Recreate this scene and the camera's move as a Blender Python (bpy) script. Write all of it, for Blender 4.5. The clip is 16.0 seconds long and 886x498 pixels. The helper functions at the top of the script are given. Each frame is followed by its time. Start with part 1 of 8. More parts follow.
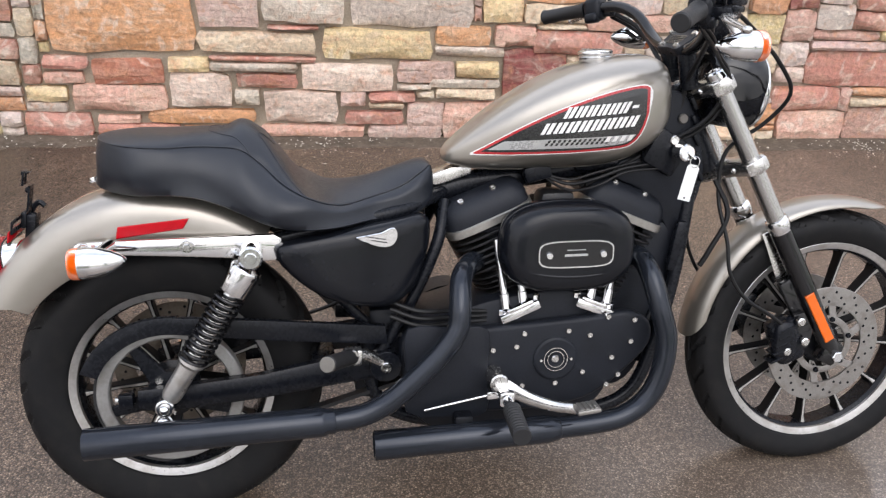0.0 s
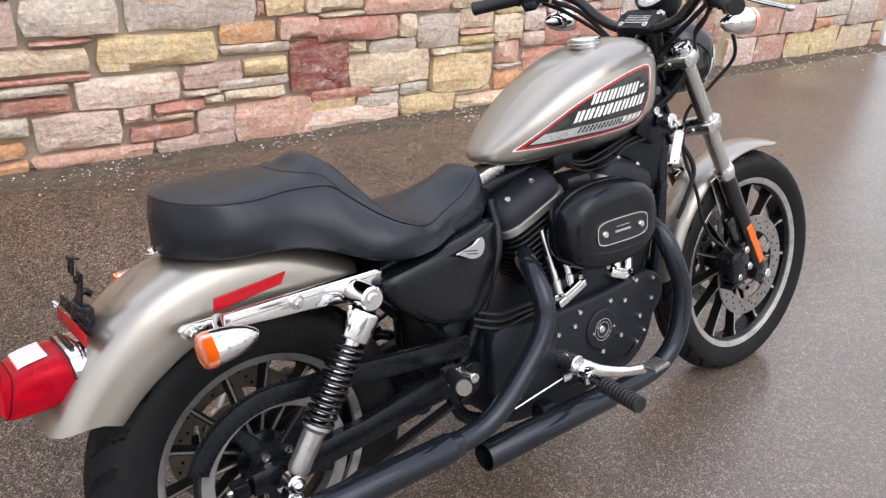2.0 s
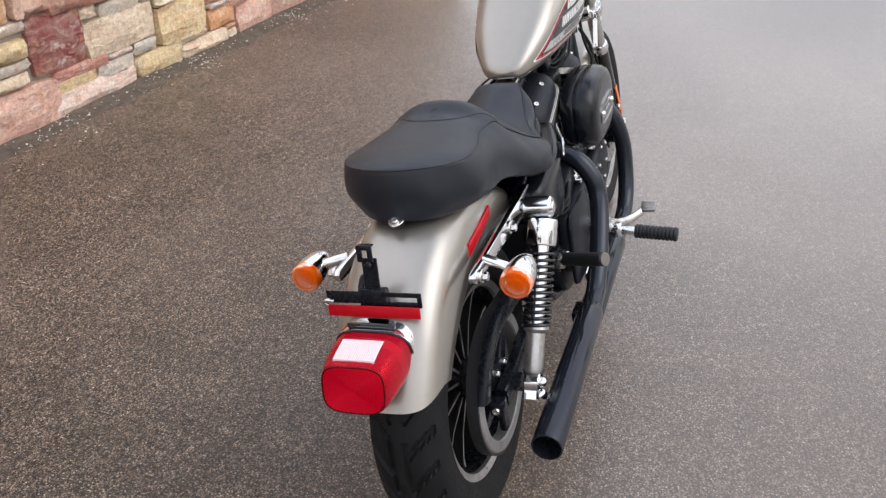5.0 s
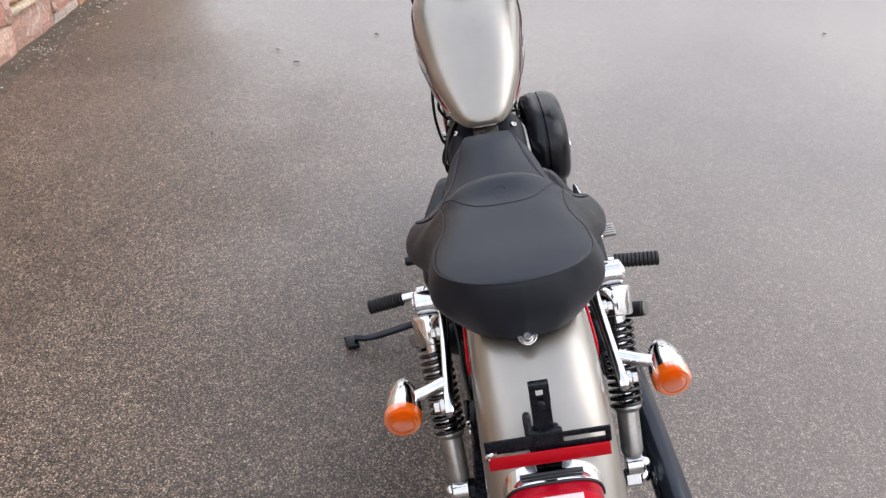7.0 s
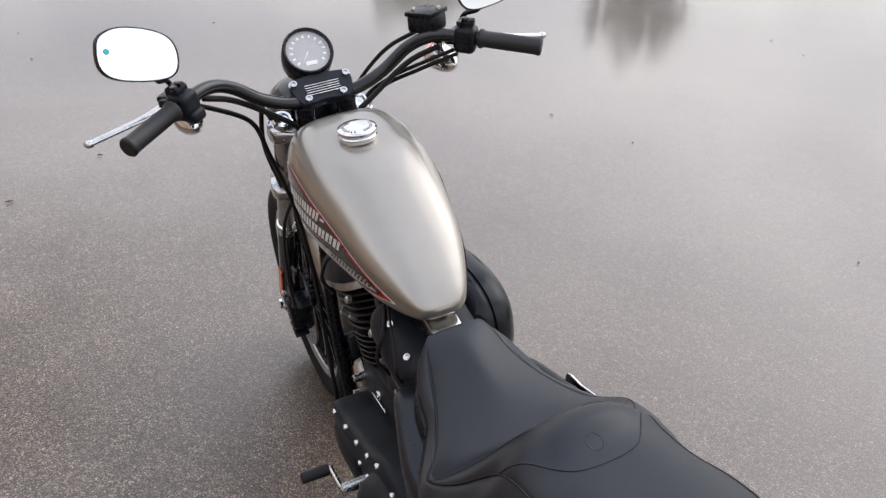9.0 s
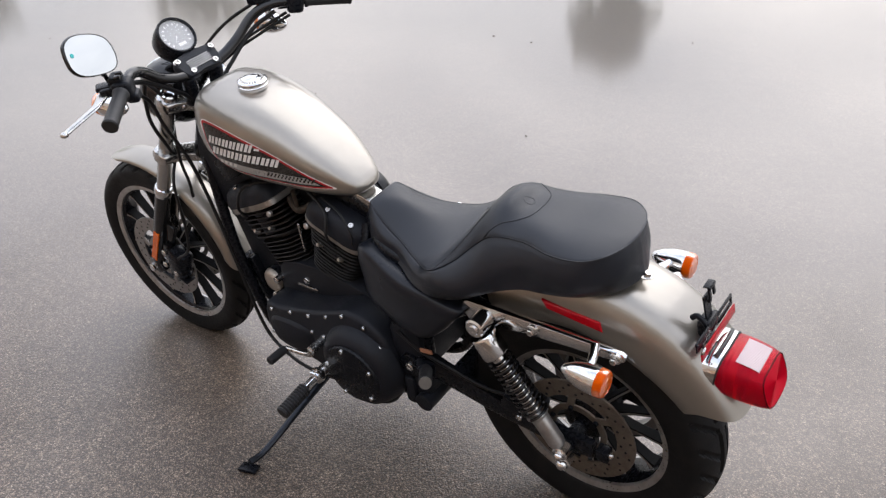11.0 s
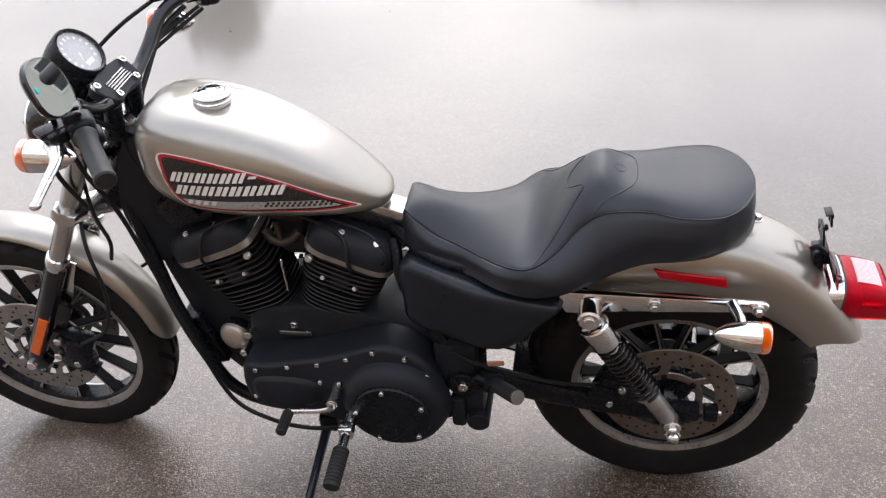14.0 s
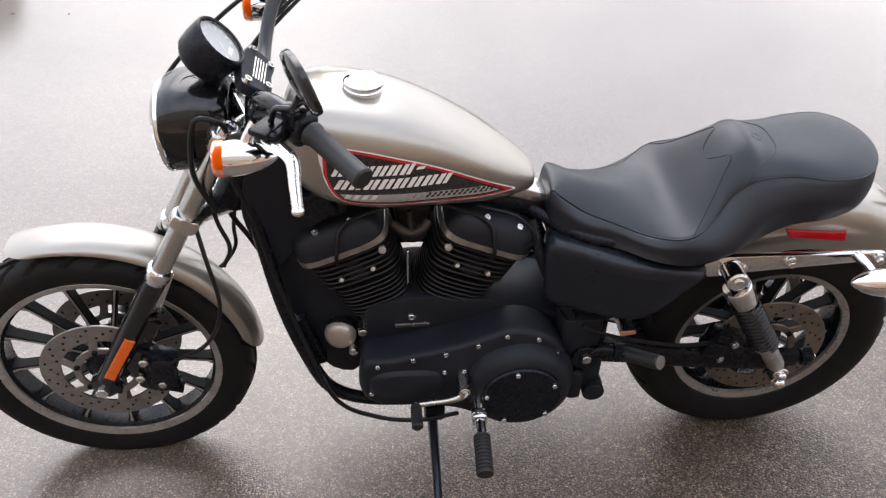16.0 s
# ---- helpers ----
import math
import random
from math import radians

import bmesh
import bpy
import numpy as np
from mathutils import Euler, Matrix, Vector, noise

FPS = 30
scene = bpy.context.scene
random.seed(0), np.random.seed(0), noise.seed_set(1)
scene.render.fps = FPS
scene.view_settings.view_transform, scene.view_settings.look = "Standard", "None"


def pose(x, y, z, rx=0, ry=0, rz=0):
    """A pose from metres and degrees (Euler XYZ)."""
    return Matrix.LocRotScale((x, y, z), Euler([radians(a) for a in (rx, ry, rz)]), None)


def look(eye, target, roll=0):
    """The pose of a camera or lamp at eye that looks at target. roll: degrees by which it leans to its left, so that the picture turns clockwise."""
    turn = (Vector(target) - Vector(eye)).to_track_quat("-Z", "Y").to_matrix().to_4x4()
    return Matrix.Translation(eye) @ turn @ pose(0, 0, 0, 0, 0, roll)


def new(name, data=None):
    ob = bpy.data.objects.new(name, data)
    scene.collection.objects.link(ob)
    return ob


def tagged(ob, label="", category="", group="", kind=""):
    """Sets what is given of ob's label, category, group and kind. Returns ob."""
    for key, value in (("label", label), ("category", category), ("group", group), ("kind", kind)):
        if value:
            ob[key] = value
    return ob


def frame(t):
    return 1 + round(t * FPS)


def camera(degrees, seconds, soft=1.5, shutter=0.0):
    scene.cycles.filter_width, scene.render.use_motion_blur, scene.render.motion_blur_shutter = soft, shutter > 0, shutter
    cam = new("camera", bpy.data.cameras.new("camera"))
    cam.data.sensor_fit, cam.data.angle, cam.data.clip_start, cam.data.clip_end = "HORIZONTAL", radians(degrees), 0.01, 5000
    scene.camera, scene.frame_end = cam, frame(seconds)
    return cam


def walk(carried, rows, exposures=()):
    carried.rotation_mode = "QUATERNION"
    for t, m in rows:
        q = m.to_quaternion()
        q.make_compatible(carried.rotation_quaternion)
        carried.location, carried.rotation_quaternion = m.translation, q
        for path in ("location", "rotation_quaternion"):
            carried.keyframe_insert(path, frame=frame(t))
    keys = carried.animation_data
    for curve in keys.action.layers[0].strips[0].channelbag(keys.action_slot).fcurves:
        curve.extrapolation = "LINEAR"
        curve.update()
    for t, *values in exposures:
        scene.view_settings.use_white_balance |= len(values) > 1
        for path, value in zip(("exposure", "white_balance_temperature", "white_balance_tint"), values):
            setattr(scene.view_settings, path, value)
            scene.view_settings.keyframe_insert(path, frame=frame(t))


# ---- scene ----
cam = camera(53.9, 16.0, 1.3)
PATH = [
    (0, (0.262, -1.572, 1.47), (0.613, 0.166, 0.545), 3.1),
    (0.5, (0.09, -1.428, 1.468), (0.615, 0.259, 0.531), 3.1),
    (1, (-0.15, -1.363, 1.455), (0.603, 0.226, 0.503), 5.1),
    (1.5, (-0.416, -1.298, 1.473), (0.538, 0.184, 0.528), 6.1),
    (2, (-0.557, -1.171, 1.468), (0.559, 0.207, 0.543), 4.3),
    (2.5, (-0.745, -1.053, 1.493), (0.491, 0.21, 0.555), 2.6),
    (3, (-0.99, -1.038, 1.526), (0.372, 0.085, 0.585), 2.9),
    (5.5, (-1.391, -0.126, 1.486), (0.242, 0.225, 0.387), 2.6),
    (6, (-1.364, 0.048, 1.442), (0.254, 0.216, 0.278), 3.0),
    (6.5, (-1.284, 0.216, 1.496), (0.354, 0.233, 0.348), 2.6),
    (7, (-1.152, 0.374, 1.522), (0.55, 0.247, 0.479), 3.6),
    (7.5, (-0.999, 0.478, 1.515), (0.74, 0.263, 0.55), 5.5),
    (8, (-0.736, 0.545, 1.507), (1.003, 0.198, 0.583), 6.1),
    (8.5, (-0.516, 0.624, 1.491), (1.177, 0.025, 0.611), 6.6),
    (11, (-0.715, 1.668, 1.525), (0.356, 0.206, 0.68), 0.0),
    (11.5, (-0.676, 1.729, 1.529), (0.285, 0.206, 0.658), -2.7),
    (12, (-0.546, 1.696, 1.5), (0.3, 0.136, 0.578), -3.5),
    (12.5, (-0.345, 1.684, 1.479), (0.243, 0.007, 0.563), -1.6),
    (13, (-0.138, 1.802, 1.501), (0.345, 0.084, 0.597), -1.1),
    (13.5, (0.008, 1.844, 1.486), (0.438, 0.098, 0.612), -0.6),
    (14, (0.197, 1.777, 1.456), (0.528, 0.016, 0.567), -2.3),
    (14.5, (0.412, 1.756, 1.477), (0.54, -0.012, 0.552), -0.8),
    (15, (0.664, 1.801, 1.474), (0.588, 0.028, 0.551), 1.2),
    (15.5, (0.821, 1.791, 1.472), (0.709, 0.03, 0.53), 1.4),
    (16, (0.93, 1.796, 1.477), (0.772, 0.04, 0.533), 0.2),
]
walk(cam, [(t, look(eye, target, roll)) for t, eye, target, roll in PATH], exposures=[(0.0, 0.0), (3.0, 0.0), (5.5, -0.15), (6.0, -0.04), (6.5, 0.03), (7.5, -0.17), (8.5, -0.27), (11.0, -0.15), (12.5, 0.0), (14.5, 0.17), (16.0, 0.25)])

# ---- world, sun, exposure ----
SUN_EL, SUN_AZ = 54.0, -85.0     # degrees; azimuth from +x towards +y
SUN_DIR = Vector((math.cos(radians(SUN_EL)) * math.cos(radians(SUN_AZ)), math.cos(radians(SUN_EL)) * math.sin(radians(SUN_AZ)), math.sin(radians(SUN_EL))))

world = bpy.data.worlds.new("overcast")
scene.world = world
world.use_nodes = True
wn, wl = world.node_tree.nodes, world.node_tree.links
wn.clear()
w_out = wn.new("ShaderNodeOutputWorld")
w_bg = wn.new("ShaderNodeBackground")
w_sky = wn.new("ShaderNodeTexSky")
w_sky.sky_type = "NISHITA"
w_sky.sun_disc = False
w_sky.sun_elevation = radians(SUN_EL)
w_sky.sun_rotation = radians(90 - SUN_AZ)
w_sky.air_density, w_sky.dust_density, w_sky.ozone_density = 1.0, 6.0, 1.0
w_co = wn.new("ShaderNodeTexCoord")
w_map = wn.new("ShaderNodeMapping")
w_map.inputs["Scale"].default_value = (1.0, 1.0, 2.6)
w_no = wn.new("ShaderNodeTexNoise")
w_no.inputs["Scale"].default_value = 2.4
w_no.inputs["Detail"].default_value = 6.0
w_no.inputs["Roughness"].default_value = 0.55
w_rp = wn.new("ShaderNodeValToRGB")
w_rp.color_ramp.elements[0].position = 0.34
w_rp.color_ramp.elements[0].color = (4.9, 5.1, 5.65, 1)
w_rp.color_ramp.elements[1].position = 0.66
w_rp.color_ramp.elements[1].color = (9.7, 9.4, 9.45, 1)
w_mix = wn.new("ShaderNodeMix")
w_mix.data_type = "RGBA"
w_mix.inputs["Factor"].default_value = 0.86
wl.new(w_co.outputs["Generated"], w_map.inputs["Vector"])
wl.new(w_map.outputs["Vector"], w_no.inputs["Vector"])
wl.new(w_no.outputs["Fac"], w_rp.inputs["Fac"])
wl.new(w_sky.outputs["Color"], w_mix.inputs["A"])
wl.new(w_rp.outputs["Color"], w_mix.inputs["B"])
w_sep = wn.new("ShaderNodeSeparateXYZ")
wl.new(w_co.outputs["Generated"], w_sep.inputs["Vector"])
w_el = wn.new("ShaderNodeValToRGB")      # cloud cover by height: dim haze low down, brightest half-way up
w_el.color_ramp.interpolation = "EASE"
_e = w_el.color_ramp.elements
_e[0].position, _e[0].color = 0.08, (0.600, 0.595, 0.585, 1)
_e[1].position, _e[1].color = 1.0, (0.61, 0.675, 0.79, 1)
for _p, _c in ((0.50, (0.89, 0.905, 0.94, 1)), (0.78, (0.825, 0.875, 0.975, 1))):
    _s = _e.new(_p)
    _s.color = _c
wl.new(w_sep.outputs["Z"], w_el.inputs["Fac"])
w_mul = wn.new("ShaderNodeMix")
w_mul.data_type, w_mul.blend_type = "RGBA", "MULTIPLY"
w_mul.inputs["Factor"].default_value = 1.0
wl.new(w_mix.outputs["Result"], w_mul.inputs["A"])
wl.new(w_el.outputs["Color"], w_mul.inputs["B"])
# glow of the veiled sun
w_dot = wn.new("ShaderNodeVectorMath")
w_dot.operation = "DOT_PRODUCT"
w_dot.inputs[1].default_value = SUN_DIR
wl.new(w_co.outputs["Generated"], w_dot.inputs[0])
w_gl = wn.new("ShaderNodeMapRange")
w_gl.interpolation_type = "SMOOTHSTEP"
w_gl.inputs["From Min"].default_value, w_gl.inputs["From Max"].default_value = 0.70, 1.0
w_gl.inputs["To Min"].default_value, w_gl.inputs["To Max"].default_value = 1.0, 1.3
wl.new(w_dot.outputs["Value"], w_gl.inputs["Value"])
w_glow = wn.new("ShaderNodeMix")
w_glow.data_type, w_glow.blend_type = "RGBA", "MULTIPLY"
w_glow.inputs["Factor"].default_value = 1.0
wl.new(w_mul.outputs["Result"], w_glow.inputs["A"])
wl.new(w_gl.outputs["Result"], w_glow.inputs["B"])
wl.new(w_glow.outputs["Result"], w_bg.inputs["Color"])
w_bg.inputs["Strength"].default_value = 0.285
wl.new(w_bg.outputs["Background"], w_out.inputs["Surface"])

sun = new("sun", bpy.data.lights.new("sun", "SUN"))
sun.data.energy = 0.8
sun.data.angle = radians(50)
sun.data.color = (1.0, 0.95, 0.88)
sun.matrix_world = look(SUN_DIR * 30, (0, 0, 0))

# ---- materials ----


def nodes_of(name):
    m = bpy.data.materials.new(name)
    m.use_nodes = True
    n, l = m.node_tree.nodes, m.node_tree.links
    return m, n, l, n["Principled BSDF"]


def pbr(name, col, rough=0.5, metal=0.0, var=0.12, scale=6.0, rvar=0.08, bump=0.0, bscale=250.0, coat=0.0, spec=0.5, dirt=0.0, dirt_col=(0.09, 0.075, 0.06)):
    """A surface with variation at two scales, wear and a fine relief."""
    m, n, l, b = nodes_of(name)
    co = n.new("ShaderNodeTexCoord")
    big = n.new("ShaderNodeTexNoise")
    big.inputs["Scale"].default_value = scale
    big.inputs["Detail"].default_value = 5
    fine = n.new("ShaderNodeTexNoise")
    fine.inputs["Scale"].default_value = scale * 14
    fine.inputs["Detail"].default_value = 3
    for t in (big, fine):
        l.new(co.outputs["Object"], t.inputs["Vector"])
    add = n.new("ShaderNodeMath")
    add.operation = "ADD"
    l.new(big.outputs["Fac"], add.inputs[0])
    l.new(fine.outputs["Fac"], add.inputs[1])
    ramp = n.new("ShaderNodeMapRange")
    ramp.inputs["From Min"].default_value, ramp.inputs["From Max"].default_value = 0.7, 1.3
    ramp.inputs["To Min"].default_value, ramp.inputs["To Max"].default_value = 1 - var, 1 + var
    l.new(add.outputs[0], ramp.inputs["Value"])
    mul = n.new("ShaderNodeMix")
    mul.data_type, mul.blend_type = "RGBA", "MULTIPLY"
    mul.inputs["Factor"].default_value = 1.0
    mul.inputs["A"].default_value = (*col, 1)
    l.new(ramp.outputs["Result"], mul.inputs["B"])
    colour = mul.outputs["Result"]
    if dirt:
        d = n.new("ShaderNodeTexNoise")
        d.inputs["Scale"].default_value, d.inputs["Detail"].default_value = scale * 3, 8
        l.new(co.outputs["Object"], d.inputs["Vector"])
        dr = n.new("ShaderNodeMapRange")
        dr.inputs["From Min"].default_value, dr.inputs["From Max"].default_value = 0.48, 0.7
        dr.inputs["To Max"].default_value = dirt
        l.new(d.outputs["Fac"], dr.inputs["Value"])
        dm = n.new("ShaderNodeMix")
        dm.data_type = "RGBA"
        dm.inputs["B"].default_value = (*dirt_col, 1)
        l.new(dr.outputs["Result"], dm.inputs["Factor"])
        l.new(colour, dm.inputs["A"])
        colour = dm.outputs["Result"]
    l.new(colour, b.inputs["Base Color"])
    rr = n.new("ShaderNodeMapRange")
    rr.inputs["From Min"].default_value, rr.inputs["From Max"].default_value = 0.7, 1.3
    rr.inputs["To Min"].default_value, rr.inputs["To Max"].default_value = max(0.02, rough - rvar), rough + rvar
    l.new(add.outputs[0], rr.inputs["Value"])
    l.new(rr.outputs["Result"], b.inputs["Roughness"])
    b.inputs["Metallic"].default_value = metal
    b.inputs["Specular IOR Level"].default_value = spec
    b.inputs["Coat Weight"].default_value = coat
    b.inputs["Coat Roughness"].default_value = 0.04
    if bump:
        bn = n.new("ShaderNodeTexNoise")
        bn.inputs["Scale"].default_value, bn.inputs["Detail"].default_value = bscale, 4
        l.new(co.outputs["Object"], bn.inputs["Vector"])
        bp = n.new("ShaderNodeBump")
        bp.inputs["Strength"].default_value, bp.inputs["Distance"].default_value = bump, 0.002
        l.new(bn.outputs["Fac"], bp.inputs["Height"])
        l.new(bp.outputs["Normal"], b.inputs["Normal"])
    return m


silver = pbr("silver_paint", (0.318, 0.292, 0.252), 0.36, 0.8, 0.03, 3, 0.006, coat=1.0)
chrome = pbr("chrome", (0.72, 0.72, 0.72), 0.09, 1.0, 0.06, 10, 0.04)
polished = pbr("polished_aluminium", (0.62, 0.61, 0.59), 0.24, 1.0, 0.1, 12, 0.06, dirt=0.15)
pulley_grey = pbr("grey_pulley", (0.30, 0.295, 0.285), 0.42, 0.6, 0.12, 12, 0.08, dirt=0.3, dirt_col=(0.12, 0.1, 0.08))
rim_metal = pbr("machined_rim", (0.48, 0.47, 0.455), 0.34, 0.85, 0.12, 10, 0.08, dirt=0.4, dirt_col=(0.2, 0.16, 0.12))
disc_metal = pbr("brake_steel", (0.33, 0.315, 0.30), 0.38, 0.9, 0.14, 18, 0.08, dirt=0.35, dirt_col=(0.16, 0.12, 0.09))
disc_rusty = pbr("grimy_brake_steel", (0.19, 0.160, 0.130), 0.46, 0.7, 0.2, 18, 0.08, dirt=0.5, dirt_col=(0.10, 0.07, 0.05))
black_satin = pbr("satin_black_paint", (0.0064, 0.0073, 0.0100), 0.27, 0.0, 0.25, 9, 0.07, spec=0.2)
black_gloss = pbr("gloss_black_paint", (0.007, 0.007, 0.008), 0.14, 0.0, 0.2, 9, 0.05, coat=0.2, spec=0.4)
wrinkle = pbr("wrinkle_black_powdercoat", (0.0110, 0.0127, 0.0172), 0.45, 0.0, 0.25, 14, 0.08, bump=0.3, bscale=420, spec=0.22)
pipe_black = pbr("black_ceramic_pipe", (0.020, 0.0235, 0.031), 0.12, 0.45, 0.12, 6, 0.04, spec=0.45)
fin_black = pbr("black_fins", (0.012, 0.012, 0.013), 0.36, 0.1, 0.25, 20, 0.1, spec=0.35, dirt=0.15, dirt_col=(0.04, 0.034, 0.028))
fin_edge = pbr("bare_head_band", (0.36, 0.345, 0.32), 0.36, 0.85, 0.12, 16, 0.08, dirt=0.25)
rubber = pbr("rubber", (0.010, 0.010, 0.011), 0.55, 0.0, 0.2, 20, 0.08, bump=0.15, bscale=600)
tyre_rubber = pbr("tyre_rubber", (0.008, 0.008, 0.0085), 0.6, 0.0, 0.25, 9, 0.1, bump=0.2, bscale=300, spec=0.18, dirt=0.3, dirt_col=(0.022, 0.020, 0.018))
vinyl = pbr("seat_vinyl", (0.0082, 0.0104, 0.0156), 0.38, 0.0, 0.12, 7, 0.05, bump=0.2, bscale=700, spec=0.42)
cable = pbr("cable_sheath", (0.009, 0.009, 0.0095), 0.4, 0.0, 0.2, 30, spec=0.25)
cover_satin = pbr("satin_side_cover", (0.0098, 0.0118, 0.0168), 0.30, 0.0, 0.15, 6, 0.03, spec=0.30)
cover_black = pbr("glossy_black_cover", (0.0056, 0.0064, 0.0088), 0.2, 0.0, 0.2, 7, 0.05, spec=0.28)
decal_black = pbr("decal_black", (0.012, 0.012, 0.012), 0.25, 0.0, 0.1, 20, coat=0.6)
decal_red = pbr("decal_red", (0.42, 0.012, 0.018), 0.28, 0.0, 0.06, 20, coat=0.6)
decal_white = pbr("decal_white", (0.78, 0.77, 0.75), 0.3, 0.0, 0.04, 20, coat=0.6)
decal_grey = pbr("decal_grey", (0.42, 0.42, 0.41), 0.3, 0.4, 0.06, 20, coat=0.6)
reflector_red = pbr("reflector_red", (0.42, 0.003, 0.010), 0.16, 0.0, 0.1, 60, spec=0.25, bump=0.25, bscale=500)
fork_metal = pbr("bare_fork_tube", (0.52, 0.515, 0.50), 0.24, 1.0, 0.03, 6, 0.015)
reflector_orange = pbr("reflector_orange", (0.72, 0.125, 0.005), 0.2, 0.0, 0.1, 60, coat=0.2, bump=0.25, bscale=500)
paper = pbr("white_card", (0.78, 0.78, 0.76), 0.6, 0.0, 0.04, 20)
# dial grey carries the sky glare of its glass, painted into the colour
dial_glare = pbr("dial_face", (0.40, 0.40, 0.395), 0.45, 0.0, 0.04, 20)
teal = pbr("teal_sticker", (0.03, 0.45, 0.45), 0.4, 0.0, 0.05, 20)
copper = pbr("worn_label", (0.35, 0.16, 0.09), 0.5, 0.0, 0.2, 30)
peg_grey = pbr("worn_peg_end", (0.13, 0.12, 0.105), 0.5, 0.0, 0.2, 40)
spoke_black = pbr("spoke_black", (0.006, 0.006, 0.0065), 0.5, 0.0, 0.2, 12, spec=0.08)
brass_grimy = pbr("grimy_intake", (0.040, 0.031, 0.024), 0.45, 0.5, 0.35, 30, dirt=0.5)
filter_tan = pbr("filter_cap", (0.42, 0.38, 0.33), 0.4, 0.6, 0.1, 20)


def lens_material(name, col, rough, trans, relief=0.35, spec=0.16):
    m, n, l, b = nodes_of(name)
    co = n.new("ShaderNodeTexCoord")
    v = n.new("ShaderNodeTexVoronoi")
    v.inputs["Scale"].default_value = 260
    l.new(co.outputs["Object"], v.inputs["Vector"])
    bp = n.new("ShaderNodeBump")
    bp.inputs["Strength"].default_value, bp.inputs["Distance"].default_value = relief, 0.002
    l.new(v.outputs["Distance"], bp.inputs["Height"])
    l.new(bp.outputs["Normal"], b.inputs["Normal"])
    b.inputs["Base Color"].default_value = (*col, 1)
    b.inputs["Roughness"].default_value = rough
    b.inputs["Transmission Weight"].default_value = trans
    b.inputs["Specular IOR Level"].default_value = spec
    b.inputs["IOR"].default_value = 1.45
    b.inputs["Specular Tint"].default_value = (1.0, 0.15 + col[1], 0.12 + col[2], 1) if trans else (1, 1, 1, 1)
    return m


red_lens = lens_material("red_lens", (0.90, 0.008, 0.045), 0.04, 0.76, 0.06, 0.5)
red_ridged = lens_material("red_ridged_lens", (0.74, 0.003, 0.026), 0.35, 0.45, 0.12, 0.015)
dark_red = pbr("dark_red_plastic", (0.10, 0.001, 0.004), 0.3, 0.0, 0.1, 30, spec=0.1)
clear_lens = lens_material("clear_lens", (0.66, 0.55, 0.55), 0.12, 0.0, 0.15, 0.35)
orange_lens = lens_material("orange_lens", (0.92, 0.150, 0.002), 0.06, 0.50, 0.15, 0.12)
lamp_white = pbr("lamp_housing", (0.80, 0.79, 0.77), 0.4, 0.0, 0.06, 20)
glass, _n, _l, _b = nodes_of("clear_glass")
_b.inputs["Transmission Weight"].default_value, _b.inputs["Roughness"].default_value = 1.0, 0.02
dial_cover, _n, _l, _b = nodes_of("anti_glare_glass")
_b.inputs["Alpha"].default_value, _b.inputs["Roughness"].default_value, _b.inputs["Specular IOR Level"].default_value = 0.10, 0.12, 0.4
mirror_glass, _n, _l, _b = nodes_of("mirror_glass")
_b.inputs["Metallic"].default_value, _b.inputs["Roughness"].default_value = 1.0, 0.015
_b.inputs["Base Color"].default_value = (0.72, 0.745, 0.75, 1)


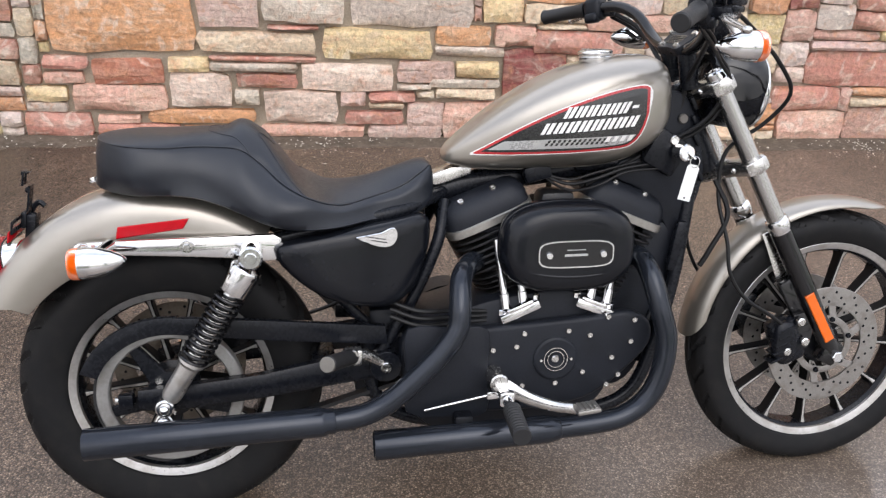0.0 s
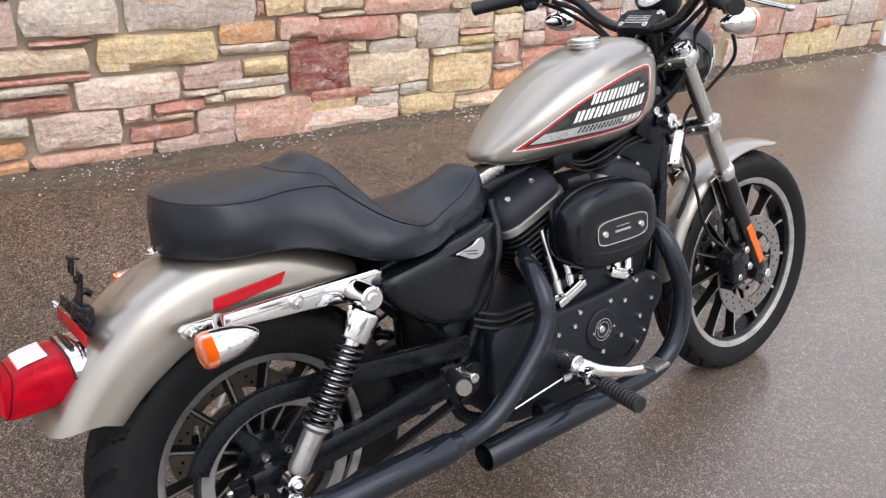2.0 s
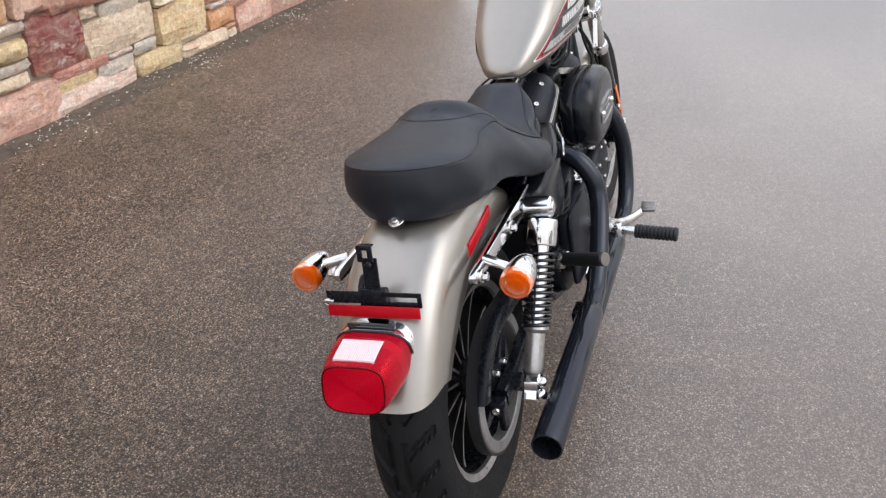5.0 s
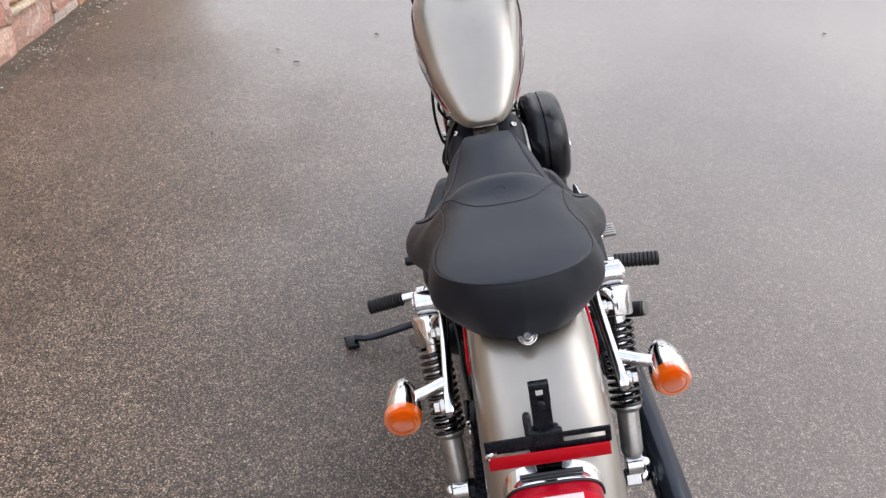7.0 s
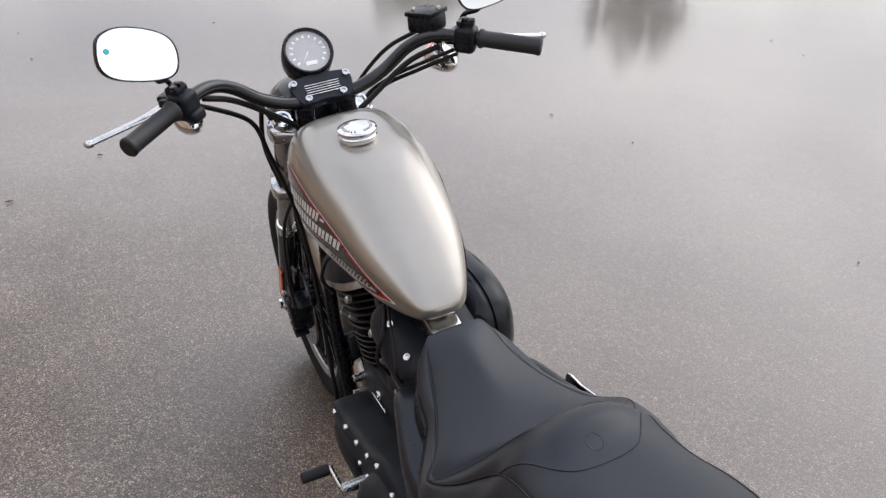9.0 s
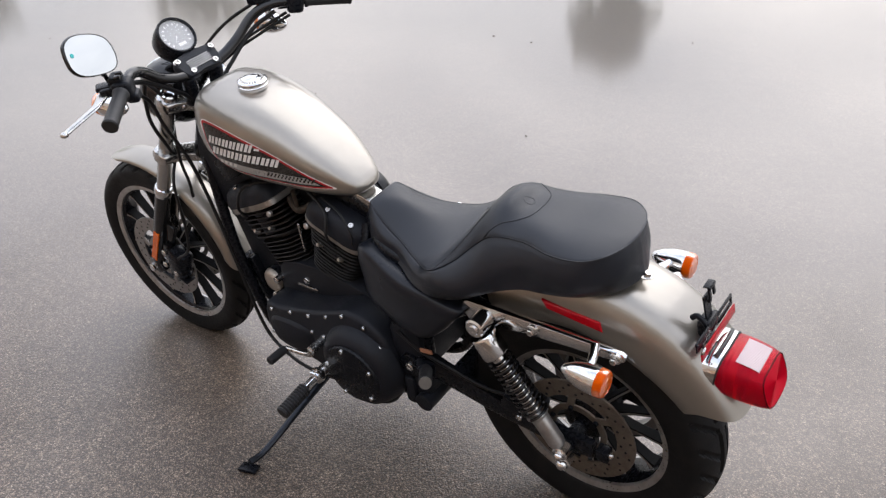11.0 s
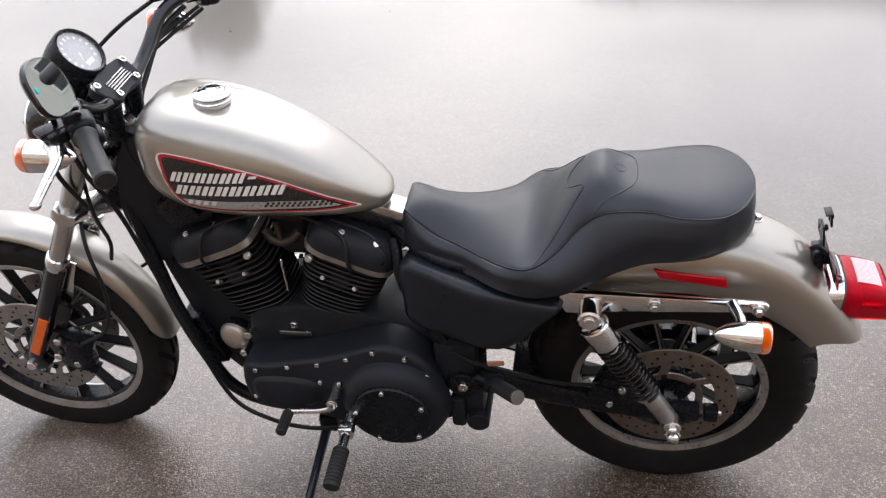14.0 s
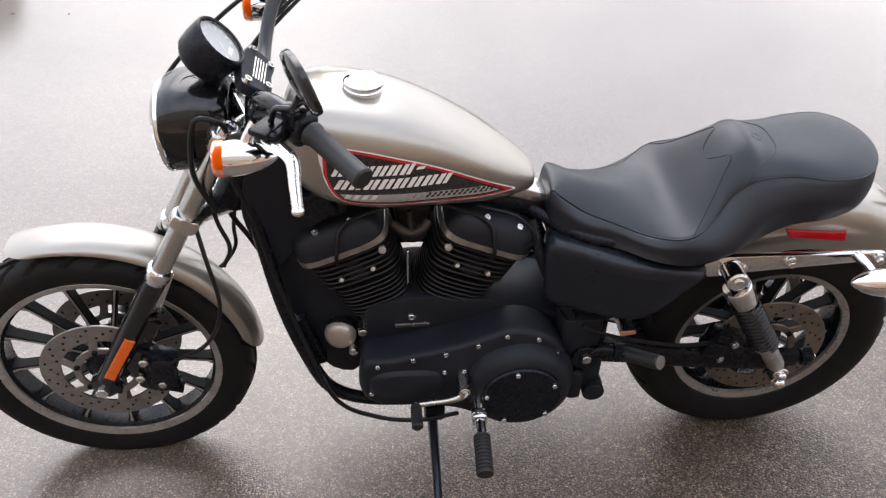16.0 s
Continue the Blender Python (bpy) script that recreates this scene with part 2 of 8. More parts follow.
def asphalt_material():
    """Wet chip asphalt: dark binder with pale chips, a film of water that thickens to shallow puddles away from the wall."""
    m, n, l, b = nodes_of("wet_asphalt")
    co = n.new("ShaderNodeTexCoord")
    chips = n.new("ShaderNodeTexVoronoi")
    chips.inputs["Scale"].default_value = 225
    l.new(co.outputs["Object"], chips.inputs["Vector"])
    chips2 = n.new("ShaderNodeTexNoise")
    chips2.inputs["Scale"].default_value, chips2.inputs["Detail"].default_value = 120, 4
    l.new(co.outputs["Object"], chips2.inputs["Vector"])
    patch = n.new("ShaderNodeTexNoise")
    patch.inputs["Scale"].default_value, patch.inputs["Detail"].default_value = 0.9, 6
    l.new(co.outputs["Object"], patch.inputs["Vector"])
    # colour of every chip
    sep = n.new("ShaderNodeSeparateColor")
    l.new(chips.outputs["Color"], sep.inputs["Color"])
    ramp = n.new("ShaderNodeValToRGB")
    e = ramp.color_ramp.elements
    e[0].position, e[0].color = 0.0, (0.034, 0.026, 0.020, 1)
    e[1].position, e[1].color = 1.0, (0.38, 0.315, 0.255, 1)
    for p, c in ((0.30, (0.088, 0.067, 0.051, 1)), (0.70, (0.178, 0.136, 0.104, 1)), (0.90, (0.245, 0.194, 0.152, 1)), (0.95, (0.32, 0.26, 0.21, 1))):
        s = e.new(p)
        s.color = c
    l.new(sep.outputs["Red"], ramp.inputs["Fac"])
    pit = n.new("ShaderNodeMapRange")
    pit.inputs["From Min"].default_value, pit.inputs["From Max"].default_value = 0.25, 0.75
    pit.inputs["To Min"].default_value, pit.inputs["To Max"].default_value = 1.35, 0.18
    l.new(chips.outputs["Distance"], pit.inputs["Value"])
    pitted = n.new("ShaderNodeMix")
    pitted.data_type, pitted.blend_type = "RGBA", "MULTIPLY"
    pitted.inputs["Factor"].default_value = 1
    l.new(ramp.outputs["Color"], pitted.inputs["A"])
    l.new(pit.outputs["Result"], pitted.inputs["B"])
    clump = n.new("ShaderNodeTexNoise")
    clump.inputs["Scale"].default_value, clump.inputs["Detail"].default_value = 42, 5
    clump.inputs["Roughness"].default_value = 0.7
    l.new(co.outputs["Object"], clump.inputs["Vector"])
    cm = n.new("ShaderNodeMapRange")
    cm.inputs["From Min"].default_value, cm.inputs["From Max"].default_value = 0.34, 0.66
    cm.inputs["To Min"].default_value, cm.inputs["To Max"].default_value = 0.55, 1.36
    l.new(clump.outputs["Fac"], cm.inputs["Value"])
    clumped = n.new("ShaderNodeMix")
    clumped.data_type, clumped.blend_type = "RGBA", "MULTIPLY"
    clumped.inputs["Factor"].default_value = 1
    l.new(pitted.outputs["Result"], clumped.inputs["A"])
    l.new(cm.outputs["Result"], clumped.inputs["B"])
    pm = n.new("ShaderNodeMapRange")
    pm.inputs["From Min"].default_value, pm.inputs["From Max"].default_value = 0.3, 0.7
    pm.inputs["To Min"].default_value, pm.inputs["To Max"].default_value = 0.75, 1.2
    l.new(patch.outputs["Fac"], pm.inputs["Value"])
    mul = n.new("ShaderNodeMix")
    mul.data_type, mul.blend_type = "RGBA", "MULTIPLY"
    mul.inputs["Factor"].default_value = 1
    l.new(clumped.outputs["Result"], mul.inputs["A"])
    l.new(pm.outputs["Result"], mul.inputs["B"])
    # regional brightness put into the base colour: darker at -x, lighter at +x
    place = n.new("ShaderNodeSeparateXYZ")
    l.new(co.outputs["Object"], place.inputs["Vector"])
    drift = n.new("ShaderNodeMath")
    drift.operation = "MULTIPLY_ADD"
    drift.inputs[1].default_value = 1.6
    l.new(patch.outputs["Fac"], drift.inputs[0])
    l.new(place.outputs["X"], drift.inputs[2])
    x_grade = n.new("ShaderNodeMapRange")
    x_grade.interpolation_type = "SMOOTHSTEP"
    x_grade.inputs["From Min"].default_value, x_grade.inputs["From Max"].default_value = -0.6, 2.1
    x_grade.inputs["To Min"].default_value, x_grade.inputs["To Max"].default_value = 0.84, 1.38
    l.new(drift.outputs[0], x_grade.inputs["Value"])
    graded = n.new("ShaderNodeMix")
    graded.data_type, graded.blend_type = "RGBA", "MULTIPLY"
    graded.inputs["Factor"].default_value = 1
    l.new(mul.outputs["Result"], graded.inputs["A"])
    l.new(x_grade.outputs["Result"], graded.inputs["B"])
    # dark mottles a hand wide
    mott = n.new("ShaderNodeTexNoise")
    mott.inputs["Scale"].default_value, mott.inputs["Detail"].default_value = 7.5, 7
    mott.inputs["Roughness"].default_value = 0.65
    l.new(co.outputs["Object"], mott.inputs["Vector"])
    mr = n.new("ShaderNodeMapRange")
    mr.inputs["From Min"].default_value, mr.inputs["From Max"].default_value = 0.34, 0.62
    mr.inputs["To Min"].default_value, mr.inputs["To Max"].default_value = 0.74, 1.08
    l.new(mott.outputs["Fac"], mr.inputs["Value"])
    mottled = n.new("ShaderNodeMix")
    mottled.data_type, mottled.blend_type = "RGBA", "MULTIPLY"
    mottled.inputs["Factor"].default_value = 1
    l.new(graded.outputs["Result"], mottled.inputs["A"])
    l.new(mr.outputs["Result"], mottled.inputs["B"])
    # warm tint towards the wall, painted for its reflection in the wet ground
    wall_tint = n.new("ShaderNodeMix")
    wall_tint.data_type, wall_tint.blend_type = "RGBA", "MULTIPLY"
    wall_tint.inputs["B"].default_value = (1.10, 1.00, 0.88, 1)
    l.new(mottled.outputs["Result"], wall_tint.inputs["A"])
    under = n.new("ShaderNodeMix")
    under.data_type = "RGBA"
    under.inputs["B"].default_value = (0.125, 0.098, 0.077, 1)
    l.new(wall_tint.outputs["Result"], under.inputs["A"])
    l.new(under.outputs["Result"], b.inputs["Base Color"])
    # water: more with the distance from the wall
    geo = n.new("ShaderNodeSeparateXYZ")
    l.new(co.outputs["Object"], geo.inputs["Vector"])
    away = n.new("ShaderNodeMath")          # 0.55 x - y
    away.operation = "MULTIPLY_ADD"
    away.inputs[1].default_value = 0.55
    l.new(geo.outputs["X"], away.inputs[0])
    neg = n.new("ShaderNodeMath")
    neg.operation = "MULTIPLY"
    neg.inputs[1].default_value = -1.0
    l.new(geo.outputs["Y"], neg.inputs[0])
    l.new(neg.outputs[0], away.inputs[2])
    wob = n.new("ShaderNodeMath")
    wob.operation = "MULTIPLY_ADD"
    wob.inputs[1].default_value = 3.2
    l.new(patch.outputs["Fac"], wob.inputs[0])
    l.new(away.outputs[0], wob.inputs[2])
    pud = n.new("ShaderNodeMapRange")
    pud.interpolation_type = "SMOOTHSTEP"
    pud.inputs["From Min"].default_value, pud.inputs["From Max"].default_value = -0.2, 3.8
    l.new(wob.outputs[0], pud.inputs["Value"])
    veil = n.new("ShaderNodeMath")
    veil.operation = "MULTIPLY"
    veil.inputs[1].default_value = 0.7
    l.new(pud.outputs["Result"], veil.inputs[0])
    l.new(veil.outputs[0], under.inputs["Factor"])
    # relief of the chips, drowned where the water stands
    hm = n.new("ShaderNodeMath")
    hm.operation = "SUBTRACT"
    l.new(chips.outputs["Distance"], hm.inputs[0])
    l.new(chips2.outputs["Fac"], hm.inputs[1])
    bp = n.new("ShaderNodeBump")
    bp.inputs["Distance"].default_value = 0.004
    sunk = n.new("ShaderNodeMapRange")
    sunk.inputs["To Min"].default_value, sunk.inputs["To Max"].default_value = 0.62, 0.12
    l.new(pud.outputs["Result"], sunk.inputs["Value"])
    l.new(sunk.outputs["Result"], bp.inputs["Strength"])
    bp.invert = True
    l.new(hm.outputs[0], bp.inputs["Height"])
    l.new(bp.outputs["Normal"], b.inputs["Normal"])
    b.inputs["Roughness"].default_value = 0.36
    b.inputs["Specular IOR Level"].default_value = 0.27
    # the film of water over it
    film = n.new("ShaderNodeBump")
    film.inputs["Distance"].default_value = 0.003
    film.invert = True
    st = n.new("ShaderNodeMapRange")
    st.inputs["To Min"].default_value, st.inputs["To Max"].default_value = 0.75, 0.018
    l.new(pud.outputs["Result"], st.inputs["Value"])
    l.new(st.outputs["Result"], film.inputs["Strength"])
    l.new(hm.outputs[0], film.inputs["Height"])
    l.new(film.outputs["Normal"], b.inputs["Coat Normal"])
    ro = n.new("ShaderNodeMapRange")
    ro.inputs["To Min"].default_value, ro.inputs["To Max"].default_value = 0.30, 0.035
    l.new(pud.outputs["Result"], ro.inputs["Value"])
    l.new(ro.outputs["Result"], b.inputs["Coat Roughness"])
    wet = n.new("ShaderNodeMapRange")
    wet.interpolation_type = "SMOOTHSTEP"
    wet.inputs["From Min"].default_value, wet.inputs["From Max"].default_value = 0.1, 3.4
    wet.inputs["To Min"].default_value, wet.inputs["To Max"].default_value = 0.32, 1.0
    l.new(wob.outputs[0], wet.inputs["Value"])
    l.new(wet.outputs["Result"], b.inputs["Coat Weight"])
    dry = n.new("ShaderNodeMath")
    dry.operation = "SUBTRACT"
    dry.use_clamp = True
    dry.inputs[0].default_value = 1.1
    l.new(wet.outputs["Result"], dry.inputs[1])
    l.new(dry.outputs[0], wall_tint.inputs["Factor"])
    b.inputs["Coat IOR"].default_value = 1.45
    return m


asphalt = asphalt_material()


def stone_material(name, island, own=None):
    """Split sandstone in many colours, one tone a stone, banded and streaked."""
    m, n, l, b = nodes_of(name)
    if island:
        src = n.new("ShaderNodeNewGeometry").outputs["Random Per Island"]
    else:
        src = n.new("ShaderNodeObjectInfo").outputs["Random"]
    co = n.new("ShaderNodeTexCoord")
    off = n.new("ShaderNodeMath")
    off.operation = "MULTIPLY"
    off.inputs[1].default_value = 40
    l.new(src, off.inputs[0])
    vec = n.new("ShaderNodeCombineXYZ")
    l.new(off.outputs[0], vec.inputs["Z"])
    pos = n.new("ShaderNodeVectorMath")
    geo = n.new("ShaderNodeNewGeometry")
    l.new(geo.outputs["Position"], pos.inputs[0])
    l.new(vec.outputs["Vector"], pos.inputs[1])
    tone = n.new("ShaderNodeValToRGB")
    tone.color_ramp.interpolation = "CONSTANT"
    e = tone.color_ramp.elements
    tones = ((0.0, (0.515, 0.297, 0.235)), (0.13, (0.606, 0.494, 0.346)), (0.27, (0.490, 0.420, 0.360)), (0.38, (0.585, 0.304, 0.159)), (0.47, (0.288, 0.106, 0.088)),
             (0.54, (0.613, 0.501, 0.448)), (0.68, (0.632, 0.503, 0.259)), (0.77, (0.463, 0.222, 0.166)), (0.87, (0.536, 0.489, 0.401)), (0.94, (0.542, 0.377, 0.337)))
    e[0].color = (*tones[0][1], 1)
    e[1].position, e[1].color = tones[1][0], (*tones[1][1], 1)
    for p, c in tones[2:]:
        s = e.new(p)
        s.color = (*c, 1)
    l.new(src, tone.inputs["Fac"])
    first_tone = tone.outputs["Color"]
    if own:
        rgb = n.new("ShaderNodeRGB")
        rgb.outputs[0].default_value = (*own, 1)
        first_tone = rgb.outputs[0]
    # second tone inside a stone
    mp = n.new("ShaderNodeMapping")
    mp.inputs["Scale"].default_value = (1, 1, 3.2)
    l.new(pos.outputs["Vector"], mp.inputs["Vector"])
    band = n.new("ShaderNodeTexNoise")
    band.inputs["Scale"].default_value, band.inputs["Detail"].default_value = 7, 7
    band.inputs["Distortion"].default_value = 0.8
    l.new(mp.outputs["Vector"], band.inputs["Vector"])
    bm_ = n.new("ShaderNodeMapRange")
    bm_.inputs["From Min"].default_value, bm_.inputs["From Max"].default_value = 0.42, 0.68
    bm_.inputs["To Max"].default_value = 0.42
    l.new(band.outputs["Fac"], bm_.inputs["Value"])
    mix = n.new("ShaderNodeMix")
    mix.data_type = "RGBA"
    shift = n.new("ShaderNodeMath")
    shift.operation = "FRACT"
    sh2 = n.new("ShaderNodeMath")
    sh2.operation = "ADD"
    sh2.inputs[1].default_value = 0.37
    l.new(src, sh2.inputs[0])
    l.new(sh2.outputs[0], shift.inputs[0])
    tone2 = n.new("ShaderNodeValToRGB")
    f = tone2.color_ramp.elements
    f[0].color, f[1].color = (0.64, 0.53, 0.39, 1), (0.48, 0.25, 0.16, 1)
    s = f.new(0.5)
    s.color = (0.55, 0.43, 0.34, 1)
    l.new(shift.outputs[0], tone2.inputs["Fac"])
    l.new(bm_.outputs["Result"], mix.inputs["Factor"])
    l.new(first_tone, mix.inputs["A"])
    l.new(tone2.outputs["Color"], mix.inputs["B"])
    grain = n.new("ShaderNodeTexNoise")
    grain.inputs["Scale"].default_value, grain.inputs["Detail"].default_value = 46, 8
    grain.inputs["Roughness"].default_value = 0.68
    l.new(pos.outputs["Vector"], grain.inputs["Vector"])
    gm = n.new("ShaderNodeMapRange")
    gm.inputs["From Min"].default_value, gm.inputs["From Max"].default_value = 0.3, 0.7
    gm.inputs["To Min"].default_value, gm.inputs["To Max"].default_value = 0.74, 1.36
    l.new(grain.outputs["Fac"], gm.inputs["Value"])
    mul = n.new("ShaderNodeMix")
    mul.data_type, mul.blend_type = "RGBA", "MULTIPLY"
    mul.inputs["Factor"].default_value = 1
    # rusty blotches and pale bloom
    blot = n.new("ShaderNodeTexNoise")
    blot.inputs["Scale"].default_value, blot.inputs["Detail"].default_value = 11, 6
    blot.inputs["Distortion"].default_value = 1.4
    l.new(pos.outputs["Vector"], blot.inputs["Vector"])
    rust = n.new("ShaderNodeMapRange")
    rust.inputs["From Min"].default_value, rust.inputs["From Max"].default_value = 0.56, 0.70
    rust.inputs["To Max"].default_value = 0.55
    l.new(blot.outputs["Fac"], rust.inputs["Value"])
    rusty = n.new("ShaderNodeMix")
    rusty.data_type = "RGBA"
    rusty.inputs["B"].default_value = (0.56, 0.27, 0.14, 1)
    l.new(rust.outputs["Result"], rusty.inputs["Factor"])
    l.new(mix.outputs["Result"], rusty.inputs["A"])
    pale = n.new("ShaderNodeMapRange")
    pale.inputs["From Min"].default_value, pale.inputs["From Max"].default_value = 0.44, 0.32
    pale.inputs["To Max"].default_value = 0.52
    l.new(blot.outputs["Fac"], pale.inputs["Value"])
    bloom = n.new("ShaderNodeMix")
    bloom.data_type = "RGBA"
    bloom.inputs["B"].default_value = (0.76, 0.67, 0.56, 1)
    l.new(pale.outputs["Result"], bloom.inputs["Factor"])
    l.new(rusty.outputs["Result"], bloom.inputs["A"])
    # thin splits along the bedding
    crack = n.new("ShaderNodeTexVoronoi")
    crack.feature = "DISTANCE_TO_EDGE"
    crack.inputs["Scale"].default_value = 9
    wav = n.new("ShaderNodeVectorMath")
    wav.operation = "MULTIPLY_ADD"
    wav.inputs[1].default_value = (0.12, 0.12, 0.12)
    l.new(blot.outputs["Color"], wav.inputs[0])
    l.new(mp.outputs["Vector"], wav.inputs[2])
    l.new(wav.outputs["Vector"], crack.inputs["Vector"])
    ck = n.new("ShaderNodeMapRange")
    ck.inputs["From Min"].default_value, ck.inputs["From Max"].default_value = 0.0, 0.035
    ck.inputs["To Min"].default_value, ck.inputs["To Max"].default_value = 0.55, 1.0
    l.new(crack.outputs["Distance"], ck.inputs["Value"])
    split = n.new("ShaderNodeMix")
    split.data_type, split.blend_type = "RGBA", "MULTIPLY"
    l.new(band.outputs["Fac"], split.inputs["Factor"])
    l.new(bloom.outputs["Result"], split.inputs["A"])
    l.new(ck.outputs["Result"], split.inputs["B"])
    l.new(split.outputs["Result"], mul.inputs["A"])
    l.new(gm.outputs["Result"], mul.inputs["B"])
    l.new(mul.outputs["Result"], b.inputs["Base Color"])
    b.inputs["Roughness"].default_value = 0.62
    hs = n.new("ShaderNodeMath")
    hs.operation = "ADD"
    l.new(band.outputs["Fac"], hs.inputs[0])
    l.new(grain.outputs["Fac"], hs.inputs[1])
    bp = n.new("ShaderNodeBump")
    bp.inputs["Strength"].default_value, bp.inputs["Distance"].default_value = 1.0, 0.012
    l.new(hs.outputs[0], bp.inputs["Height"])
    l.new(bp.outputs["Normal"], b.inputs["Normal"])
    return m


STONE_TONES = {"P": (0.650, 0.382, 0.292), "C": (0.708, 0.569, 0.403), "G": (0.575, 0.480, 0.405), "O": (0.673, 0.350, 0.172), "D": (0.247, 0.065, 0.056), "W": (0.759, 0.594, 0.486),
               "Y": (0.726, 0.559, 0.309), "R": (0.532, 0.242, 0.185), "B": (0.421, 0.162, 0.099), "K": (0.604, 0.534, 0.438), "L": (0.586, 0.420, 0.356)}
toned_stone = {k: stone_material("sandstone_" + k, False, v) for k, v in STONE_TONES.items()}
stone_single = stone_material("sandstone_block", False)
stone_joined = stone_material("sandstone_blocks_far", True)
mortar = pbr("mortar", (0.36, 0.305, 0.235), 0.85, 0.0, 0.22, 9, 0.05, bump=0.7, bscale=160)
white_trim = pbr("white_painted_trim", (0.74, 0.74, 0.72), 0.5, 0.0, 0.05, 6)
tar_dark = pbr("damp_tar", (0.098, 0.077, 0.058), 0.8, 0.0, 0.45, 14, 0.1, bump=1.0, bscale=190, spec=0.2, dirt=0.5, dirt_col=(0.19, 0.155, 0.12))
upper_wall = pbr("buff_render", (0.55, 0.49, 0.41), 0.85, 0.0, 0.15, 3, 0.05, bump=0.4, bscale=120)
pebble_mat = pbr("limestone_chips", (0.62, 0.57, 0.50), 0.7, 0.0, 0.2, 50)
grass_mat = pbr("lawn", (0.075, 0.12, 0.028), 0.85, 0.0, 0.4, 3, 0.05, bump=0.8, bscale=60)
leaf_mat = pbr("tree_leaves", (0.05, 0.075, 0.028), 0.7, 0.0, 0.35, 3)
bark_mat = pbr("bark", (0.10, 0.075, 0.055), 0.9, 0.0, 0.3, 6, bump=0.6, bscale=40)
siding_mat = pbr("pale_siding", (0.60, 0.57, 0.52), 0.7, 0.0, 0.06, 2)
roof_mat = pbr("grey_shingles", (0.16, 0.15, 0.145), 0.8, 0.0, 0.2, 8)
pane_mat = pbr("dark_window_glass", (0.03, 0.035, 0.04), 0.06, 0.0, 0.1, 4)

# ---- mesh helpers ----


class Geo:
    """Vertices and faces of one mesh, with a material slot a face."""

    def __init__(self):
        self.v, self.f, self.m = [], [], []

    def add(self, verts, faces, slot=0):
        k = len(self.v)
        self.v += [tuple(p) for p in verts]
        self.f += [tuple(i + k for i in q) for q in faces]
        self.m += [slot] * len(faces)
        return self


def part(name, g, mats, parent, label="", flat=False, angle=38):
    me = bpy.data.meshes.new(name)
    if isinstance(g, Geo):
        me.from_pydata(g.v, [], g.f)
        me.polygons.foreach_set("material_index", g.m)
    else:
        g.to_mesh(me)
        g.free()
    for mt in mats if isinstance(mats, (list, tuple)) else (mats,):
        me.materials.append(mt)
    if not flat:
        me.shade_smooth()
        me.set_sharp_from_angle(angle=radians(angle))
    me.update()
    ob = new(name, me)
    ob.parent = parent
    return tagged(ob, label)


def fixed_normals(g):
    bm = bmesh.new()
    me = bpy.data.meshes.new("tmp")
    me.from_pydata(g.v, [], g.f)
    me.polygons.foreach_set("material_index", g.m)
    bm.from_mesh(me)
    bpy.data.meshes.remove(me)
    bmesh.ops.remove_doubles(bm, verts=bm.verts, dist=1e-6)
    bmesh.ops.recalc_face_normals(bm, faces=bm.faces)
    return bm


def V(*a):
    return Vector(a)


def frame_of(axis):
    a = Vector(axis).normalized()
    u = a.cross(V(0, 0, 1)) if abs(a.z) < 0.95 else a.cross(V(1, 0, 0))
    u.normalize()
    return a, u, a.cross(u)


def spline(pts, per=6):
    """Points on a smooth curve through pts (any length of tuple)."""
    p = [np.array(q, float) for q in pts]
    if len(p) < 3:
        return [tuple(float(w) for w in q) for q in p]
    out = []
    for i in range(len(p) - 1):
        a = p[i - 1] if i else 2 * p[0] - p[1]
        d = p[i + 2] if i + 2 < len(p) else 2 * p[-1] - p[-2]
        b, c = p[i], p[i + 1]
        for k in range(per):
            t = k / per
            out.append(tuple(float(w) for w in 0.5 * (2 * b + (c - a) * t + (2 * a - 5 * b + 4 * c - d) * t * t + (3 * b - a - 3 * c + d) * t ** 3)))
    return out + [tuple(float(w) for w in p[-1])]


def rings(g, rows, cap=(True, True), slot=0, closed=True):
    """Joins rows of equally many points by quads."""
    n = len(rows[0])
    verts = [p for r in rows for p in r]
    faces = []
    for i in range(len(rows) - 1):
        for j in range(n if closed else n - 1):
            k = (j + 1) % n
            faces.append((i * n + j, i * n + k, (i + 1) * n + k, (i + 1) * n + j))
    if cap[0]:
        faces.append(tuple(range(n - 1, -1, -1)))
    if cap[1]:
        faces.append(tuple((len(rows) - 1) * n + j for j in range(n)))
    return g.add(verts, faces, slot)


def tube(g, pts, r, seg=10, per=6, slot=0, cap=(True, True)):
    """A round tube along a smooth curve; r is a number or one a point."""
    rs = r if isinstance(r, (list, tuple)) else [r] * len(pts)
    line = spline([(*p, q) for p, q in zip(pts, rs)], per)
    pos = [Vector(q[:3]) for q in line]
    rows, u = [], None
    for i, p in enumerate(pos):
        a = (pos[min(i + 1, len(pos) - 1)] - pos[max(i - 1, 0)]).normalized()
        if u is None:
            u = frame_of(a)[1]
        u = (u - a * u.dot(a)).normalized()
        w = a.cross(u)
        rows.append([p + line[i][3] * (math.cos(t) * u + math.sin(t) * w) for t in (2 * math.pi * k / seg for k in range(seg))])
    return rings(g, rows, cap, slot)


def lathe(g, prof, origin, axis, seg=32, slot=0):
    """prof: rows of (radius, way along the axis)."""
    a, u, w = frame_of(axis)
    o = Vector(origin)
    rows = [[o + a * float(h) + float(max(r, 1e-5)) * (math.cos(t) * u + math.sin(t) * w) for t in (2 * math.pi * k / seg for k in range(seg))] for r, h in prof]
    return rings(g, rows, (False, False), slot)


